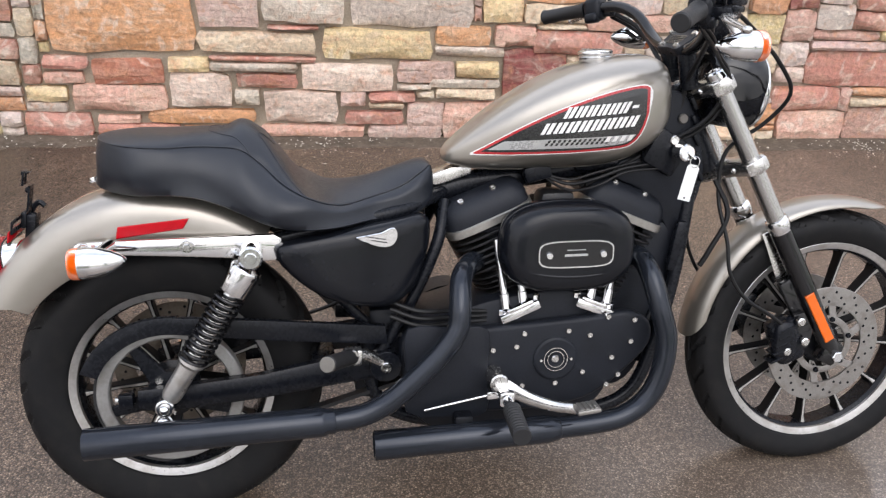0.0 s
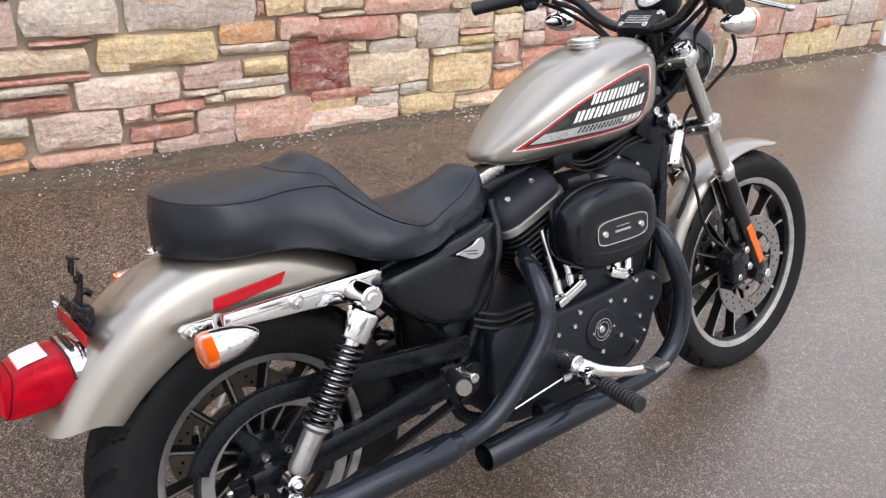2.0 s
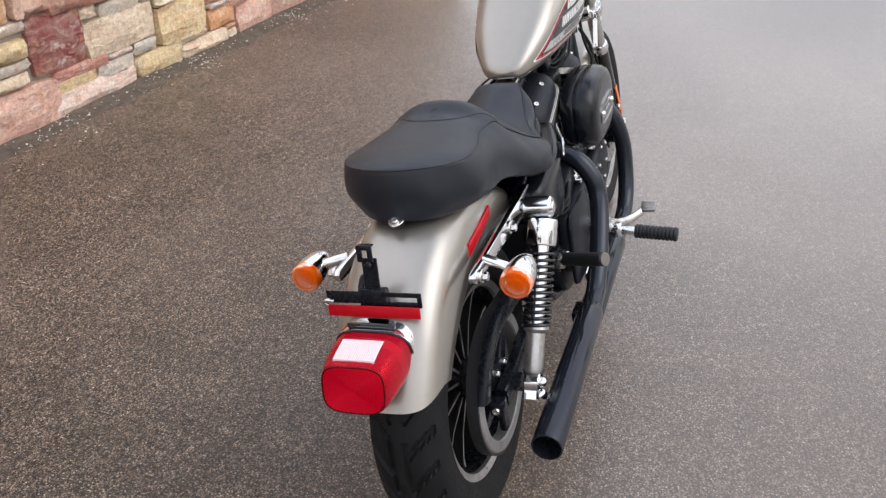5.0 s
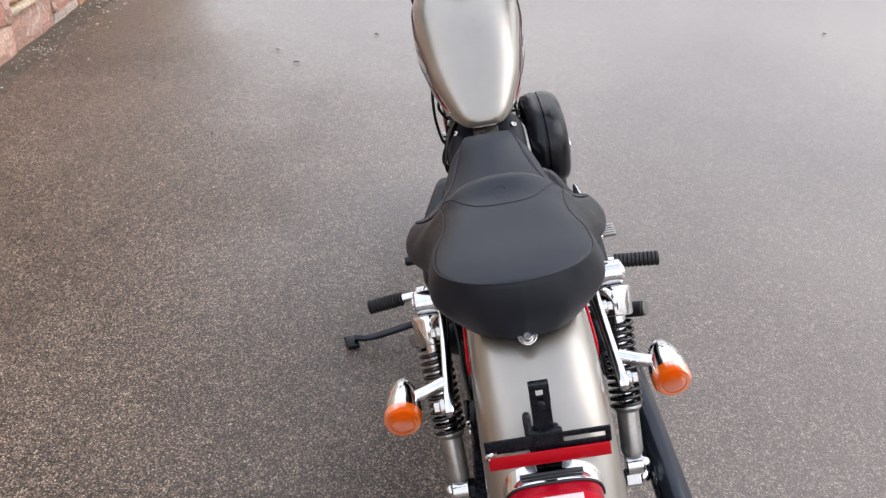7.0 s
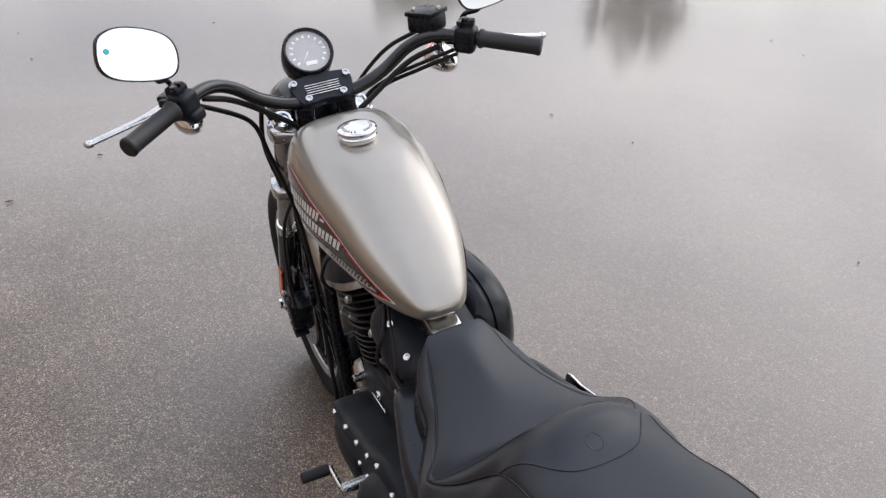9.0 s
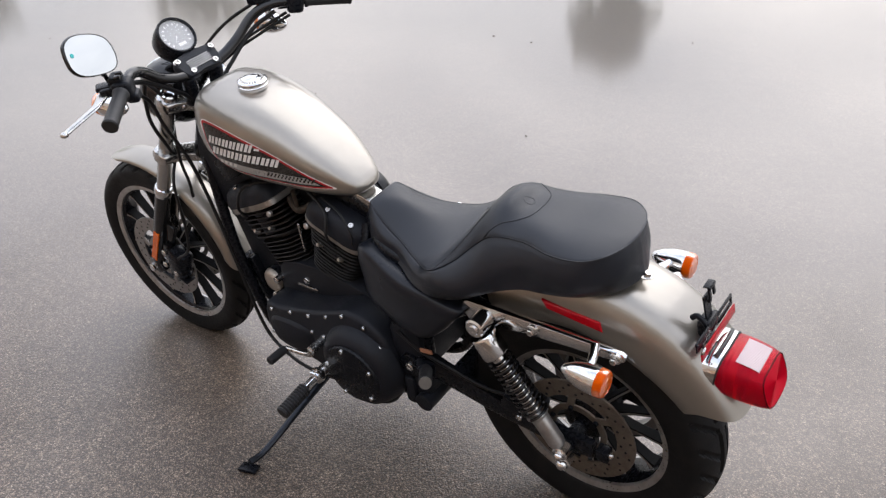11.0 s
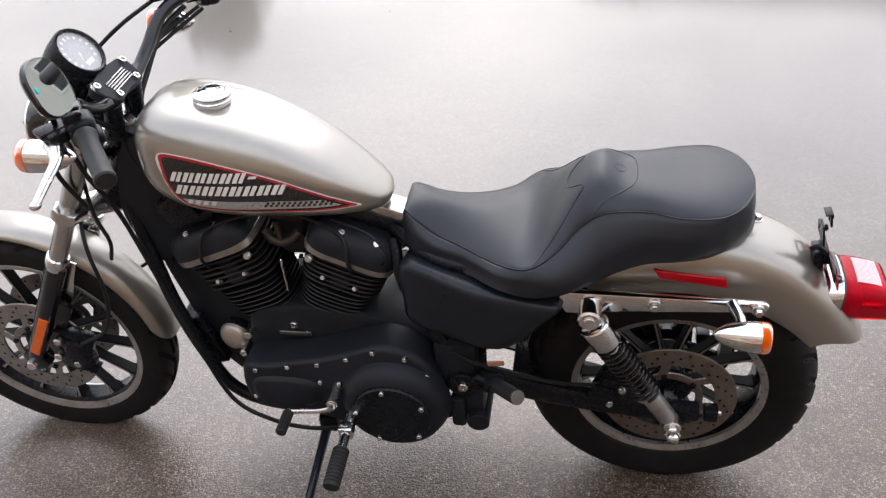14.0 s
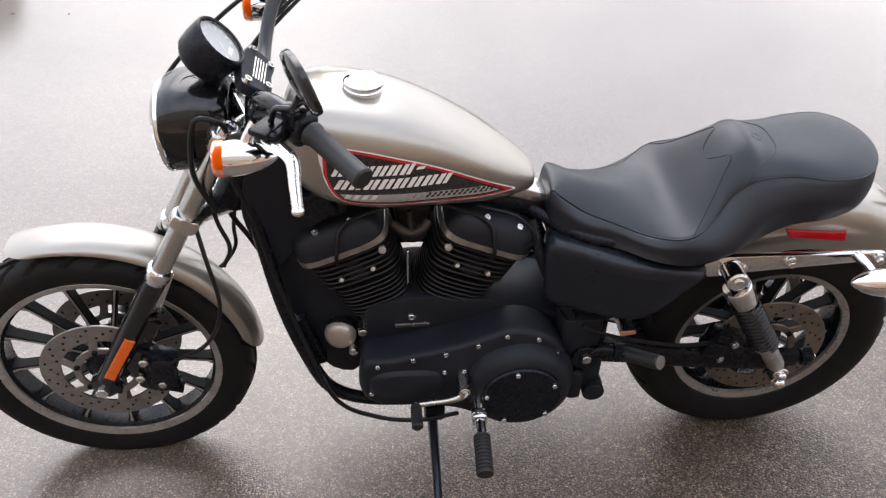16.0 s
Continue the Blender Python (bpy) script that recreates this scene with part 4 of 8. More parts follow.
def build_fender_trims():
    for _, s in sides():
        # chrome strut
        g = Geo()
        o = [(-0.142, 0.644), (-0.136, 0.637), (-0.06, 0.632), (0.10, 0.622), (0.16, 0.616), (0.20, 0.610), (0.238, 0.610), (0.252, 0.634), (0.251, 0.656), (0.236, 0.664), (0.06, 0.662), (-0.08, 0.660), (-0.134, 0.659), (-0.142, 0.653)]
        plate(g, o, s * 0.128, s * 0.143, 0.004, 2)
        strut = part("fender_strut", fixed_normals(g), chrome, bike, "polished chrome fender strut")
        for x, z in ((0.069, 0.647), (-0.122, 0.647)):
            b = Geo()
            cyl(b, (x, s * 0.141, z), (x, s * 0.150, z), 0.013, seg=24)
            cyl(b, (x, s * 0.150, z), (x, s * 0.160, z), 0.0085, seg=6)
            part("strut_bolt", b, polished, strut)
        # red side reflector
        g = Geo()
        o = [(-0.069, 0.657), (0.060, 0.674), (0.072, 0.694), (-0.064, 0.681)]
        plate(g, o, s * 0.096 - 0.0057, s * 0.106 - 0.0057, 0.002, 1)
        part("side_reflector", fixed_normals(g), reflector_red, bike, "red side reflector")


build_fender_trims()


def build_shock(s):
    ty, by = (0.170, 0.158) if s > 0 else (0.182, 0.168)
    top, bot = V(0.191, s * ty, 0.622), V(0.008, s * by, 0.322)
    d = (bot - top).normalized()
    L = (bot - top).length
    g = Geo()
    lathe(g, [(0, 0.016), (0.0290, 0.016), (0.0312, 0.0185), (0.0315, 0.022), (0.0315, 0.068), (0.0300, 0.071), (0, 0.071)], top, d, 32)
    shock = part("shock_absorber", g, chrome, bike, "chrome shock absorber with black coil spring")
    g = Geo()
    cyl(g, top + d * 0.07, bot - d * 0.10, 0.0165, seg=24)
    part("damper_rod", g, chrome, shock)
    g = Geo()
    lathe(g, [(0, -0.115), (0.026, -0.115), (0.027, -0.108), (0.0205, -0.100), (0.0205, -0.028), (0.017, -0.018), (0, -0.015)], bot, d, 28)
    part("lower_body", g, rim_metal, shock)
    # spring
    g = Geo()
    a, u, w = frame_of(d)
    turns, n = 12, 240
    p0, p1 = top + d * 0.080, bot - d * 0.112
    pts = []
    for k in range(n + 1):
        t = 2 * math.pi * turns * k / n
        pts.append(p0 + (p1 - p0) * (k / n) + 0.0275 * (math.cos(t) * u + math.sin(t) * w))
    rows = []
    for i, p in enumerate(pts):
        dd = (pts[min(i + 1, n)] - pts[max(i - 1, 0)]).normalized()
        r0 = (p - (p0 + d * (p - p0).dot(d))).normalized()
        b = dd.cross(r0)
        rows.append([p + 0.0036 * (math.cos(q) * r0 + math.sin(q) * b) for q in (2 * math.pi * k / 8 for k in range(8))])
    rings(g, rows)
    part("coil_spring", g, black_gloss, shock)
    g = Geo()
    cyl(g, (top.x, s * 0.142, top.z + 0.010), (top.x, s * (ty + 0.020), top.z + 0.010), 0.0235, seg=28, bev=0.004)
    cyl(g, (top.x, s * (ty + 0.018), top.z + 0.010), (top.x, s * (ty + 0.024), top.z + 0.010), 0.012, seg=20)
    part("mounting_bolt", g, chrome, shock)
    g = Geo()
    cyl(g, (bot.x, s * (by - 0.016), bot.z), (bot.x, s * (by + 0.018), bot.z), 0.0185, seg=24, bev=0.003)
    ball(g, (bot.x, s * (by + 0.020), bot.z), 0.011)
    part("lower_eye", g, chrome, shock)
    g = Geo()
    cyl(g, (bot.x - 0.004, s * (by - 0.020), bot.z - 0.030), (bot.x - 0.004, s * (by + 0.012), bot.z - 0.030), 0.018, seg=6, bev=0.003)
    ball(g, (bot.x - 0.004, s * (by + 0.015), bot.z - 0.030), 0.014)
    part("axle_nut", g, chrome, shock)


for _, _s in sides():
    build_shock(_s)


def build_swingarm():
    g = Geo()
    for _, s in sides():
        rows = []
        for x, y, z, h, w in ((-0.05, 0.118, 0.318, 0.022, 0.013), (0.03, 0.118, 0.318, 0.026, 0.014), (0.2, 0.112, 0.330, 0.026, 0.014), (0.36, 0.10, 0.35, 0.03, 0.016), (0.46, 0.09, 0.36, 0.034, 0.02)):
            rows.append([(x, s * (y + w * a), z + h * b) for a, b in ((-1, -0.7), (-0.7, -1), (0.7, -1), (1, -0.7), (1, 0.7), (0.7, 1), (-0.7, 1), (-1, 0.7))])
        rings(g, rows)
        cyl(g, (RW[0], s * 0.06, RW[1]), (RW[0], s * 0.145, RW[1]), 0.020, seg=6)
        box(g, (-0.075, s * 0.118, 0.318), (0.03, 0.03, 0.032), 0.004)
    cyl(g, (0.46, -0.13, 0.36), (0.46, 0.13, 0.36), 0.034, seg=28)
    box(g, (0.33, 0, 0.35), (0.05, 0.19, 0.05), 0.01)
    part("swingarm", fixed_normals(g), black_satin, bike)
    for _, s in sides():
        g = Geo()
        screw(g, (-0.092, s * 0.118, 0.318), (-1, 0, 0), 0.008)
        part("axle_adjuster", g, polished, bike)
        g = Geo()
        screw(g, (0.46, s * 0.132, 0.36), (0, s, 0), 0.012)
        part("pivot_bolt", g, polished, bike)
    # rear caliper
    g = Geo()
    box(g, (0.13, 0.098, 0.36), (0.085, 0.055, 0.075), 0.012, Matrix.Rotation(radians(-20), 4, "Y"))
    box(g, (0.16, 0.128, 0.365), (0.05, 0.012, 0.045), 0.005, Matrix.Rotation(radians(-20), 4, "Y"))
    cal = part("rear_caliper", fixed_normals(g), black_satin, bike)
    screws("caliper_bolt", [(0.115, 0.128, 0.38), (0.14, 0.128, 0.335)], (0, 1, 0), polished, cal, 0.009)


build_swingarm()


# ---- tail ----
def tail_body(grow, x_front):
    """Rows of the tail lamp's lens from its mouth to the rear face; grow shrinks it for the inner skin."""
    rows = []
    # x of the section's middle, half-width, half-height, z of its middle, lean of the section, squareness
    for x, hw, hh, zc, lean, n in ((x_front, 0.0690, 0.0450, 0.594, -0.10, 3.0), (-0.314, 0.0685, 0.0450, 0.593, -0.02, 3.2), (-0.338, 0.0665, 0.0445, 0.591, 0.08, 3.5), (-0.360, 0.0640, 0.0435, 0.589, 0.17, 3.6),
                                   (-0.377, 0.0615, 0.0420, 0.587, 0.24, 3.6), (-0.387, 0.0590, 0.0400, 0.586, 0.27, 3.6), (-0.3915, 0.0565, 0.0378, 0.586, 0.28, 3.6)):
        rows.append([(x + lean * b * (hh + grow) + (0.0 if grow >= 0 else -grow * 0.6) + 0.5 * (a * (hw + grow)) ** 2, a * (hw + grow), zc + b * (hh + grow)) for a, b in stadium(0, 0, 1, 1, n, 48)])
    return rows


def build_tail():
    g = Geo()
    skin, inner = tail_body(0.0, -0.289), tail_body(-0.0026, -0.289)
    rings(g, skin + inner[::-1], (False, False))
    rings(g, [skin[-1]], (False, True))
    rings(g, [inner[-1]], (False, True))
    tail = part("tail_light", fixed_normals(g), red_lens, bike, "red ribbed tail light in a chrome bezel", angle=40)
    # ribbed window on the upper slope
    def slope(a, y, lift):
        """A point on the lamp's upper face: a runs from its mouth to its rear edge."""
        x = -0.289 - 0.092 * a
        line = [(r[12][0], r[12][2]) for r in skin]
        z = np.interp(-x, [-q[0] for q in line], [q[1] for q in line])
        return V(x + 0.5 * y * y, y, z + lift - 3.2 * abs(y) ** 2.6)
    g = Geo()
    n = 20
    line = []
    for i in range(n):
        y0 = -0.038 + 0.076 * i / n
        line += [(y0, 0.0010), (y0 + 0.0011, 0.0021), (y0 + 0.0027, 0.0021), (y0 + 0.0037, 0.0010)]
    rows = [[slope(a, y, h if 0.2 < k < 0.9 else -0.002) for y, h in line] for a, k in ((0.36, 0.0), (0.375, 0.5), (0.5, 0.5), (0.7, 0.5), (0.87, 0.5), (0.885, 1.0))]
    rings(g, rows, (False, False), closed=False)
    part("plate_light_window", fixed_normals(g), clear_lens, tail, "clear ribbed window", flat=True)
    # rounded ridge between window face and rear face
    g = Geo()
    rim = [Vector(p) for p in skin[-1]]
    tube(g, [tuple(p + V(-0.0006, 0, 0)) for p in rim + rim[:1]], 0.0016, 8, 1)
    part("lens_seam", g, dark_red, tail)
    # concentric ridges of the rear face
    mid = sum(rim, V(0, 0, 0)) / len(rim)
    g = Geo()
    rows = []
    for k in range(32):
        r = 0.97 * (1.0 - k / 32)
        rows.append([mid + (p - mid) * r + V(-0.0026 if k % 2 else -0.0010, 0, 0) for p in rim])
    rings(g, rows, (False, True))
    part("rear_lens_face", fixed_normals(g), red_ridged, tail, "red lens face with concentric ridges")
    # bezel that follows the fender
    g = Geo()
    rows = []
    for x, k in ((-0.294, 1.010), (-0.2945, 1.035), (-0.290, 1.050), (-0.276, 1.060), (-0.250, 1.055)):
        rows.append([(x - 0.10 * b * 0.045 + 0.5 * (a * 0.069) ** 2, a * 0.069 * k, 0.594 + b * 0.045 * k) for a, b in stadium(0, 0, 1, 1, 3.0, 40)])
    rings(g, rows, (False, True))
    part("bezel", fixed_normals(g), chrome, tail, "chrome bezel")
    g = Geo()
    tube(g, [(-0.2955 - 0.10 * b * 0.045 + 0.5 * (a * 0.069) ** 2, a * 0.0700, 0.594 + b * 0.0458) for a, b in stadium(0, 0, 1, 1, 3.0, 40) + [(1, 0)]], 0.0022, 6, 1)
    part("gasket", g, rubber, tail, "black rubber gasket")
    g = Geo()
    tube(g, [(-0.286, -0.044, 0.6415), (-0.288, -0.020, 0.6445), (-0.288, 0.020, 0.6445), (-0.286, 0.044, 0.6415)], 0.0042, 8, 4)
    part("drain_lip", g, black_gloss, tail)
    g = Geo()
    rows = [[(x, y * 0.058 * k, 0.591 + z * 0.036 * k) for y, z in stadium(0, 0, 1, 1, 3.4, 28)] for x, k in ((-0.330, 1.0), (-0.312, 0.95), (-0.304, 0.7), (-0.302, 0.1))]
    rings(g, rows, (False, True))
    part("lamp_reflector", fixed_normals(g), lamp_white, tail)
    g = Geo()
    ball(g, (-0.330, 0, 0.590), 0.012)
    part("bulb", g, paper, tail)
    # plate holder
    g = Geo()
    tilt = Matrix.Rotation(radians(8), 4, "Y")
    plate(g, [(-0.014, -0.014), (0.014, -0.014), (0.014, 0.066), (-0.014, 0.066)], -0.002, 0.002, 0.0008, 1, Matrix.Translation((-0.254, 0, 0.684)) @ Matrix.Rotation(radians(10), 4, "Y") @ Matrix.Rotation(radians(90), 4, "Z"))
    box(g, (-0.262, -0.054, 0.690), (0.0035, 0.070, 0.008), 0.001, tilt)
    box(g, (-0.264, -0.054, 0.672), (0.0035, 0.070, 0.010), 0.001, tilt)
    box(g, (-0.263, -0.087, 0.681), (0.0035, 0.008, 0.026), 0.001, tilt)
    box(g, (-0.262, 0.052, 0.683), (0.0035, 0.070, 0.022), 0.001, tilt)
    box(g, (-0.258, 0, 0.681), (0.012, 0.050, 0.034), 0.004, tilt)
    tube(g, [(-0.226, 0.022, 0.700), (-0.236, 0.022, 0.708), (-0.248, 0.022, 0.700), (-0.257, 0.022, 0.688)], 0.006, 8)
    for y, z, w, h in ((-0.0095, 0.078, 0.009, 0.026), (0.0095, 0.078, 0.009, 0.026), (0, 0.0895, 0.028, 0.006)):
        box(g, (0, y, z), (0.004, w, h), 0.0008, Matrix.Translation((-0.254, 0, 0.684)) @ Matrix.Rotation(radians(10), 4, "Y"))
    box(g, (0.006, 0, 0.092), (0.014, 0.028, 0.003), 0.0008, Matrix.Translation((-0.254, 0, 0.684)) @ Matrix.Rotation(radians(10), 4, "Y"))
    lathe(g, [(0, 0.006), (0.005, 0.005), (0.007, 0.002), (0.007, 0)], (-0.249, 0, 0.738), (-0.98, 0, 0.17), 14)
    box(g, (-0.248, 0, 0.662), (0.02, 0.044, 0.06), 0.005, tilt)
    holder = part("plate_holder", fixed_normals(g), black_satin, bike, "empty black plate holder bracket")
    g = Geo()
    box(g, (-0.272, -0.002, 0.6615), (0.003, 0.172, 0.021), 0.0008, tilt)
    part("reflective_strip", g, reflector_red, holder, "red reflective strip")
    g = Geo()
    tube(g, [(-0.270, 0.072, 0.679), (-0.276, 0.080, 0.684), (-0.276, 0.087, 0.679), (-0.272, 0.083, 0.672)], 0.003, 8)
    part("bracket_bolt", g, polished, holder)
    # seat bolt tab
    g = Geo()
    m = Matrix.Translation((-0.118, 0, 0.7545)) @ Matrix.Rotation(radians(-14), 4, "Y") @ Matrix.Rotation(radians(90), 4, "X")
    plate(g, loop2([(0.022, -0.013), (-0.004, -0.0135), (-0.015, 0), (-0.004, 0.0135), (0.022, 0.013)], 4), -0.0015, 0.0015, 0.0006, 1, m)
    lathe(g, [(0, 0.008), (0.006, 0.008), (0.008, 0.005), (0.008, 0)], (-0.121, 0, 0.754), (-0.24, 0, 0.97), 16)
    part("seat_bolt", fixed_normals(g), polished, bike, "steel seat tab with round bolt")


build_tail()


def turn_signal(lens, axis, stalk, name="turn_signal"):
    """A chrome bullet with an amber lens; axis points out of the lens."""
    a = Vector(axis).normalized()
    o = Vector(lens)
    g = Geo()
    lathe(g, [(0.0290, 0.0), (0.0298, -0.004), (0.0295, -0.020), (0.0268, -0.040), (0.0205, -0.060), (0.011, -0.077), (0.004, -0.084), (0, -0.085)], o, a, 32)
    sig = part(name, g, chrome, bike, "chrome bullet turn signal with amber lens")
    g = Geo()
    lathe(g, [(0, 0.0195), (0.013, 0.019), (0.0175, 0.0182), (0.0190, 0.0168), (0.0205, 0.0180), (0.0265, 0.0165), (0.0292, 0.013), (0.0300, 0.008), (0.0302, -0.001), (0.0280, -0.002), (0.0272, 0.009), (0.022, 0.0135), (0.011, 0.0155), (0, 0.016)], o, a, 36)
    part("amber_lens", g, orange_lens, sig, "amber ringed lens")
    g = Geo()
    lathe(g, [(0.0275, -0.002), (0.024, -0.012), (0.017, -0.020), (0.009, -0.024), (0, -0.025)], o, a, 28)
    part("lamp_reflector", g, lamp_white, sig)
    g = Geo()
    lathe(g, [(0, 0.006), (0.006, 0.004), (0.009, -0.002), (0.009, -0.010), (0.006, -0.024), (0, -0.024)], o, a, 16)
    part("bulb", g, paper, sig)
    g = Geo()
    p = [o - a * 0.03] + [Vector(q) for q in stalk]
    tube(g, [tuple(q) for q in p], [0.0125, 0.0105] + [0.0115] * (len(p) - 2), 14)
    part("stalk", g, chrome, sig)
    return sig


for _, _s in sides():
    turn_signal((-0.119, _s * 0.211, 0.638), (-1, 0, -0.05), [(-0.086, _s * 0.176, 0.650), (-0.074, _s * 0.140, 0.655)])
    turn_signal((1.160, _s * 0.274, 1.036), (1, 0, 0.0), [(1.122, _s * 0.262, 1.062), (1.105, _s * 0.255, 1.088)])


# ---- seat ----
# lines of the seat from nose to tail: x, half-width, z; all four have a row for each section
SEAM_LINE = [(0.573, 0.040, 0.762), (0.565, 0.048, 0.780), (0.541, 0.061, 0.767), (0.500, 0.074, 0.743), (0.440, 0.095, 0.727), (0.370, 0.131, 0.718), (0.310, 0.166, 0.739), (0.260, 0.146, 0.765), (0.218, 0.114, 0.801),
             (0.180, 0.109, 0.829), (0.140, 0.104, 0.835), (0.090, 0.106, 0.837), (0.030, 0.122, 0.837), (-0.033, 0.121, 0.841), (-0.071, 0.094, 0.844), (-0.091, 0.060, 0.846), (-0.100, 0.028, 0.847), (-0.103, 0.0, 0.847)]
BULGE_LINE = [(0.573, 0.049, 0.742), (0.567, 0.060, 0.742), (0.541, 0.083, 0.737), (0.500, 0.099, 0.722), (0.440, 0.112, 0.710), (0.370, 0.153, 0.704), (0.310, 0.181, 0.716), (0.260, 0.190, 0.715), (0.218, 0.181, 0.713),
              (0.180, 0.163, 0.735), (0.140, 0.145, 0.761), (0.090, 0.134, 0.782), (0.030, 0.140, 0.789), (-0.026, 0.137, 0.783), (-0.066, 0.107, 0.786), (-0.096, 0.070, 0.790), (-0.107, 0.034, 0.795), (-0.111, 0.0, 0.797)]
FOOT_LINE = [(0.572, 0.051, 0.712), (0.565, 0.068, 0.706), (0.541, 0.090, 0.690), (0.500, 0.104, 0.676), (0.440, 0.122, 0.679), (0.370, 0.163, 0.675), (0.310, 0.182, 0.675), (0.260, 0.180, 0.679), (0.218, 0.170, 0.689),
             (0.180, 0.160, 0.706), (0.140, 0.148, 0.722), (0.090, 0.140, 0.737), (0.030, 0.138, 0.744), (-0.023, 0.118, 0.741), (-0.070, 0.085, 0.743), (-0.099, 0.055, 0.748), (-0.112, 0.027, 0.752), (-0.117, 0.0, 0.754)]
CROWN_LINE = [(0.764, 3.0), (0.783, 2.6), (0.785, 2.3), (0.774, 1.7), (0.755, 1.5), (0.741, 2.1), (0.744, 2.6), (0.804, 3.0), (0.855, 3.0), (0.876, 2.5), (0.861, 3.0), (0.858, 4.4), (0.855, 4.2), (0.856, 3.0), (0.854, 2.3), (0.851, 2.2), (0.849, 2.2), (0.847, 2.2)]
seat_rows = np.array(spline([(*a, *b, *c, *d) for a, b, c, d in zip(SEAM_LINE, BULGE_LINE, FOOT_LINE, CROWN_LINE)], 7))


def seat_top(x, s):
    """A point on the seat's upper panel; s runs from -1 to 1 between the seams."""
    sw, sz, zc, p = [np.interp(-x, -seat_rows[7:, 0], seat_rows[7:, k]) for k in (1, 2, 9, 10)]
    return V(x, sw * s, sz + (zc - sz) * (1 - abs(s) ** p))


def build_seat():
    g = Geo()
    rows = []
    for sx, sw, sz, bx, bw, bz, fx, fw, fz, zc, p in seat_rows:
        half = [(fx, fw * 0.7, fz + 0.005), (fx, fw * 0.95, fz + 0.001), (fx, fw, fz + 0.005)]
        half += [(fx + (bx - fx) * math.sin(q * math.pi / 2), fw + (bw - fw) * math.sin(q * math.pi / 2), fz + 0.005 + (bz - fz - 0.005) * q) for q in (0.35, 0.7, 1.0)]
        half += [(sx + (bx - sx) * math.cos(q * math.pi / 2), sw + (bw - sw) * math.cos(q * math.pi / 2), bz + (sz - bz) * q) for q in (0.2, 0.4, 0.6, 0.76, 0.89)]
        half += [(sx - 0.0002, sw + 0.0006, sz - 0.0032), (sx, sw - 0.0004, sz - 0.0018), (sx, sw * 0.985, sz + 0.0006)]
        half += [(sx, sw * s, sz + (zc - sz) * (1 - s ** p)) for s in (0.95, 0.9, 0.83, 0.74, 0.64, 0.52, 0.4, 0.27, 0.13)]
        rows.append([tuple(q) for q in half] + [(sx, 0, zc)] + [(x, -y, z) for x, y, z in half[::-1]])
    rings(g, rows)
    seat = part("seat", fixed_normals(g), vinyl, bike, "black vinyl two-up seat with stepped passenger pillion", angle=60)
    g = Geo()
    line = [(r[0], r[1], r[2]) for r in seat_rows[9:]]
    line = line + [(x, -y, z) for x, y, z in line[-2::-1]]
    tube(g, [(x - 0.0004, y, z - 0.0006) for x, y, z in line], 0.0013, 6, 1)
    part("piping", g, vinyl, seat, "sewn piping round the top panel")
    # saddle panel and pillion panel seams
    for pts in ([(0.303, 0.99), (0.283, 0.88), (0.252, 0.74), (0.226, 0.60), (0.214, 0.50), (0.216, 0.41), (0.230, 0.29), (0.243, 0.13), (0.245, 0)],
                [(0.196, 0.99), (0.170, 0.82), (0.138, 0.62), (0.120, 0.44), (0.113, 0.22), (0.112, 0)]):
        g = Geo()
        pts = pts + [(x, -s) for x, s in pts[-2::-1]]
        tube(g, [tuple(seat_top(x, s) + V(0, 0, 0.0002)) for x, s in spline(pts, 5)], 0.0010, 6, 2)
        part("seam", g, vinyl, seat, "sewn seam")
    g = Geo()
    for k in range(5):
        a = 2 * math.pi * k / 5
        tube(g, [tuple(seat_top(0.145 + 0.012 * math.cos(a + d), (0.012 * math.sin(a + d)) / 0.115) - V(0, 0, 0.0003)) for d in (0, 0.5, 1.0)], 0.0009, 5, 2)
    part("embossed_mark", g, vinyl, seat)


build_seat()

# ---- tank ----
TANK = [  # x, top z, bottom z, half-width, z of the widest line
    (0.598, 0.797, 0.786, 0.014, 0.792), (0.604, 0.808, 0.780, 0.036, 0.794), (0.620, 0.824, 0.775, 0.053, 0.800), (0.660, 0.857, 0.768, 0.074, 0.817), (0.72, 0.901, 0.765, 0.097, 0.840),
    (0.80, 0.948, 0.766, 0.113, 0.862), (0.88, 0.982, 0.768, 0.127, 0.880), (0.95, 1.000, 0.774, 0.131, 0.891), (1.01, 1.008, 0.791, 0.128, 0.898), (1.05, 1.006, 0.815, 0.117, 0.898),
    (1.076, 0.992, 0.844, 0.097, 0.901), (1.090, 0.966, 0.870, 0.066, 0.904), (1.095, 0.930, 0.894, 0.028, 0.907)]
tank_rows = np.array(spline(TANK, 6))


def tank_y(x, z):
    """Half-width of the tank at x and z."""
    zt, zb, w, zw = [np.interp(x, tank_rows[:, 0], tank_rows[:, k]) for k in range(1, 5)]
    q, n = ((z - zw) / (zt - zw), 3.3) if z >= zw else ((zw - z) / (zw - zb), 3.0)
    return w * max(0.0, 1 - min(1, abs(q)) ** n) ** (1 / n)


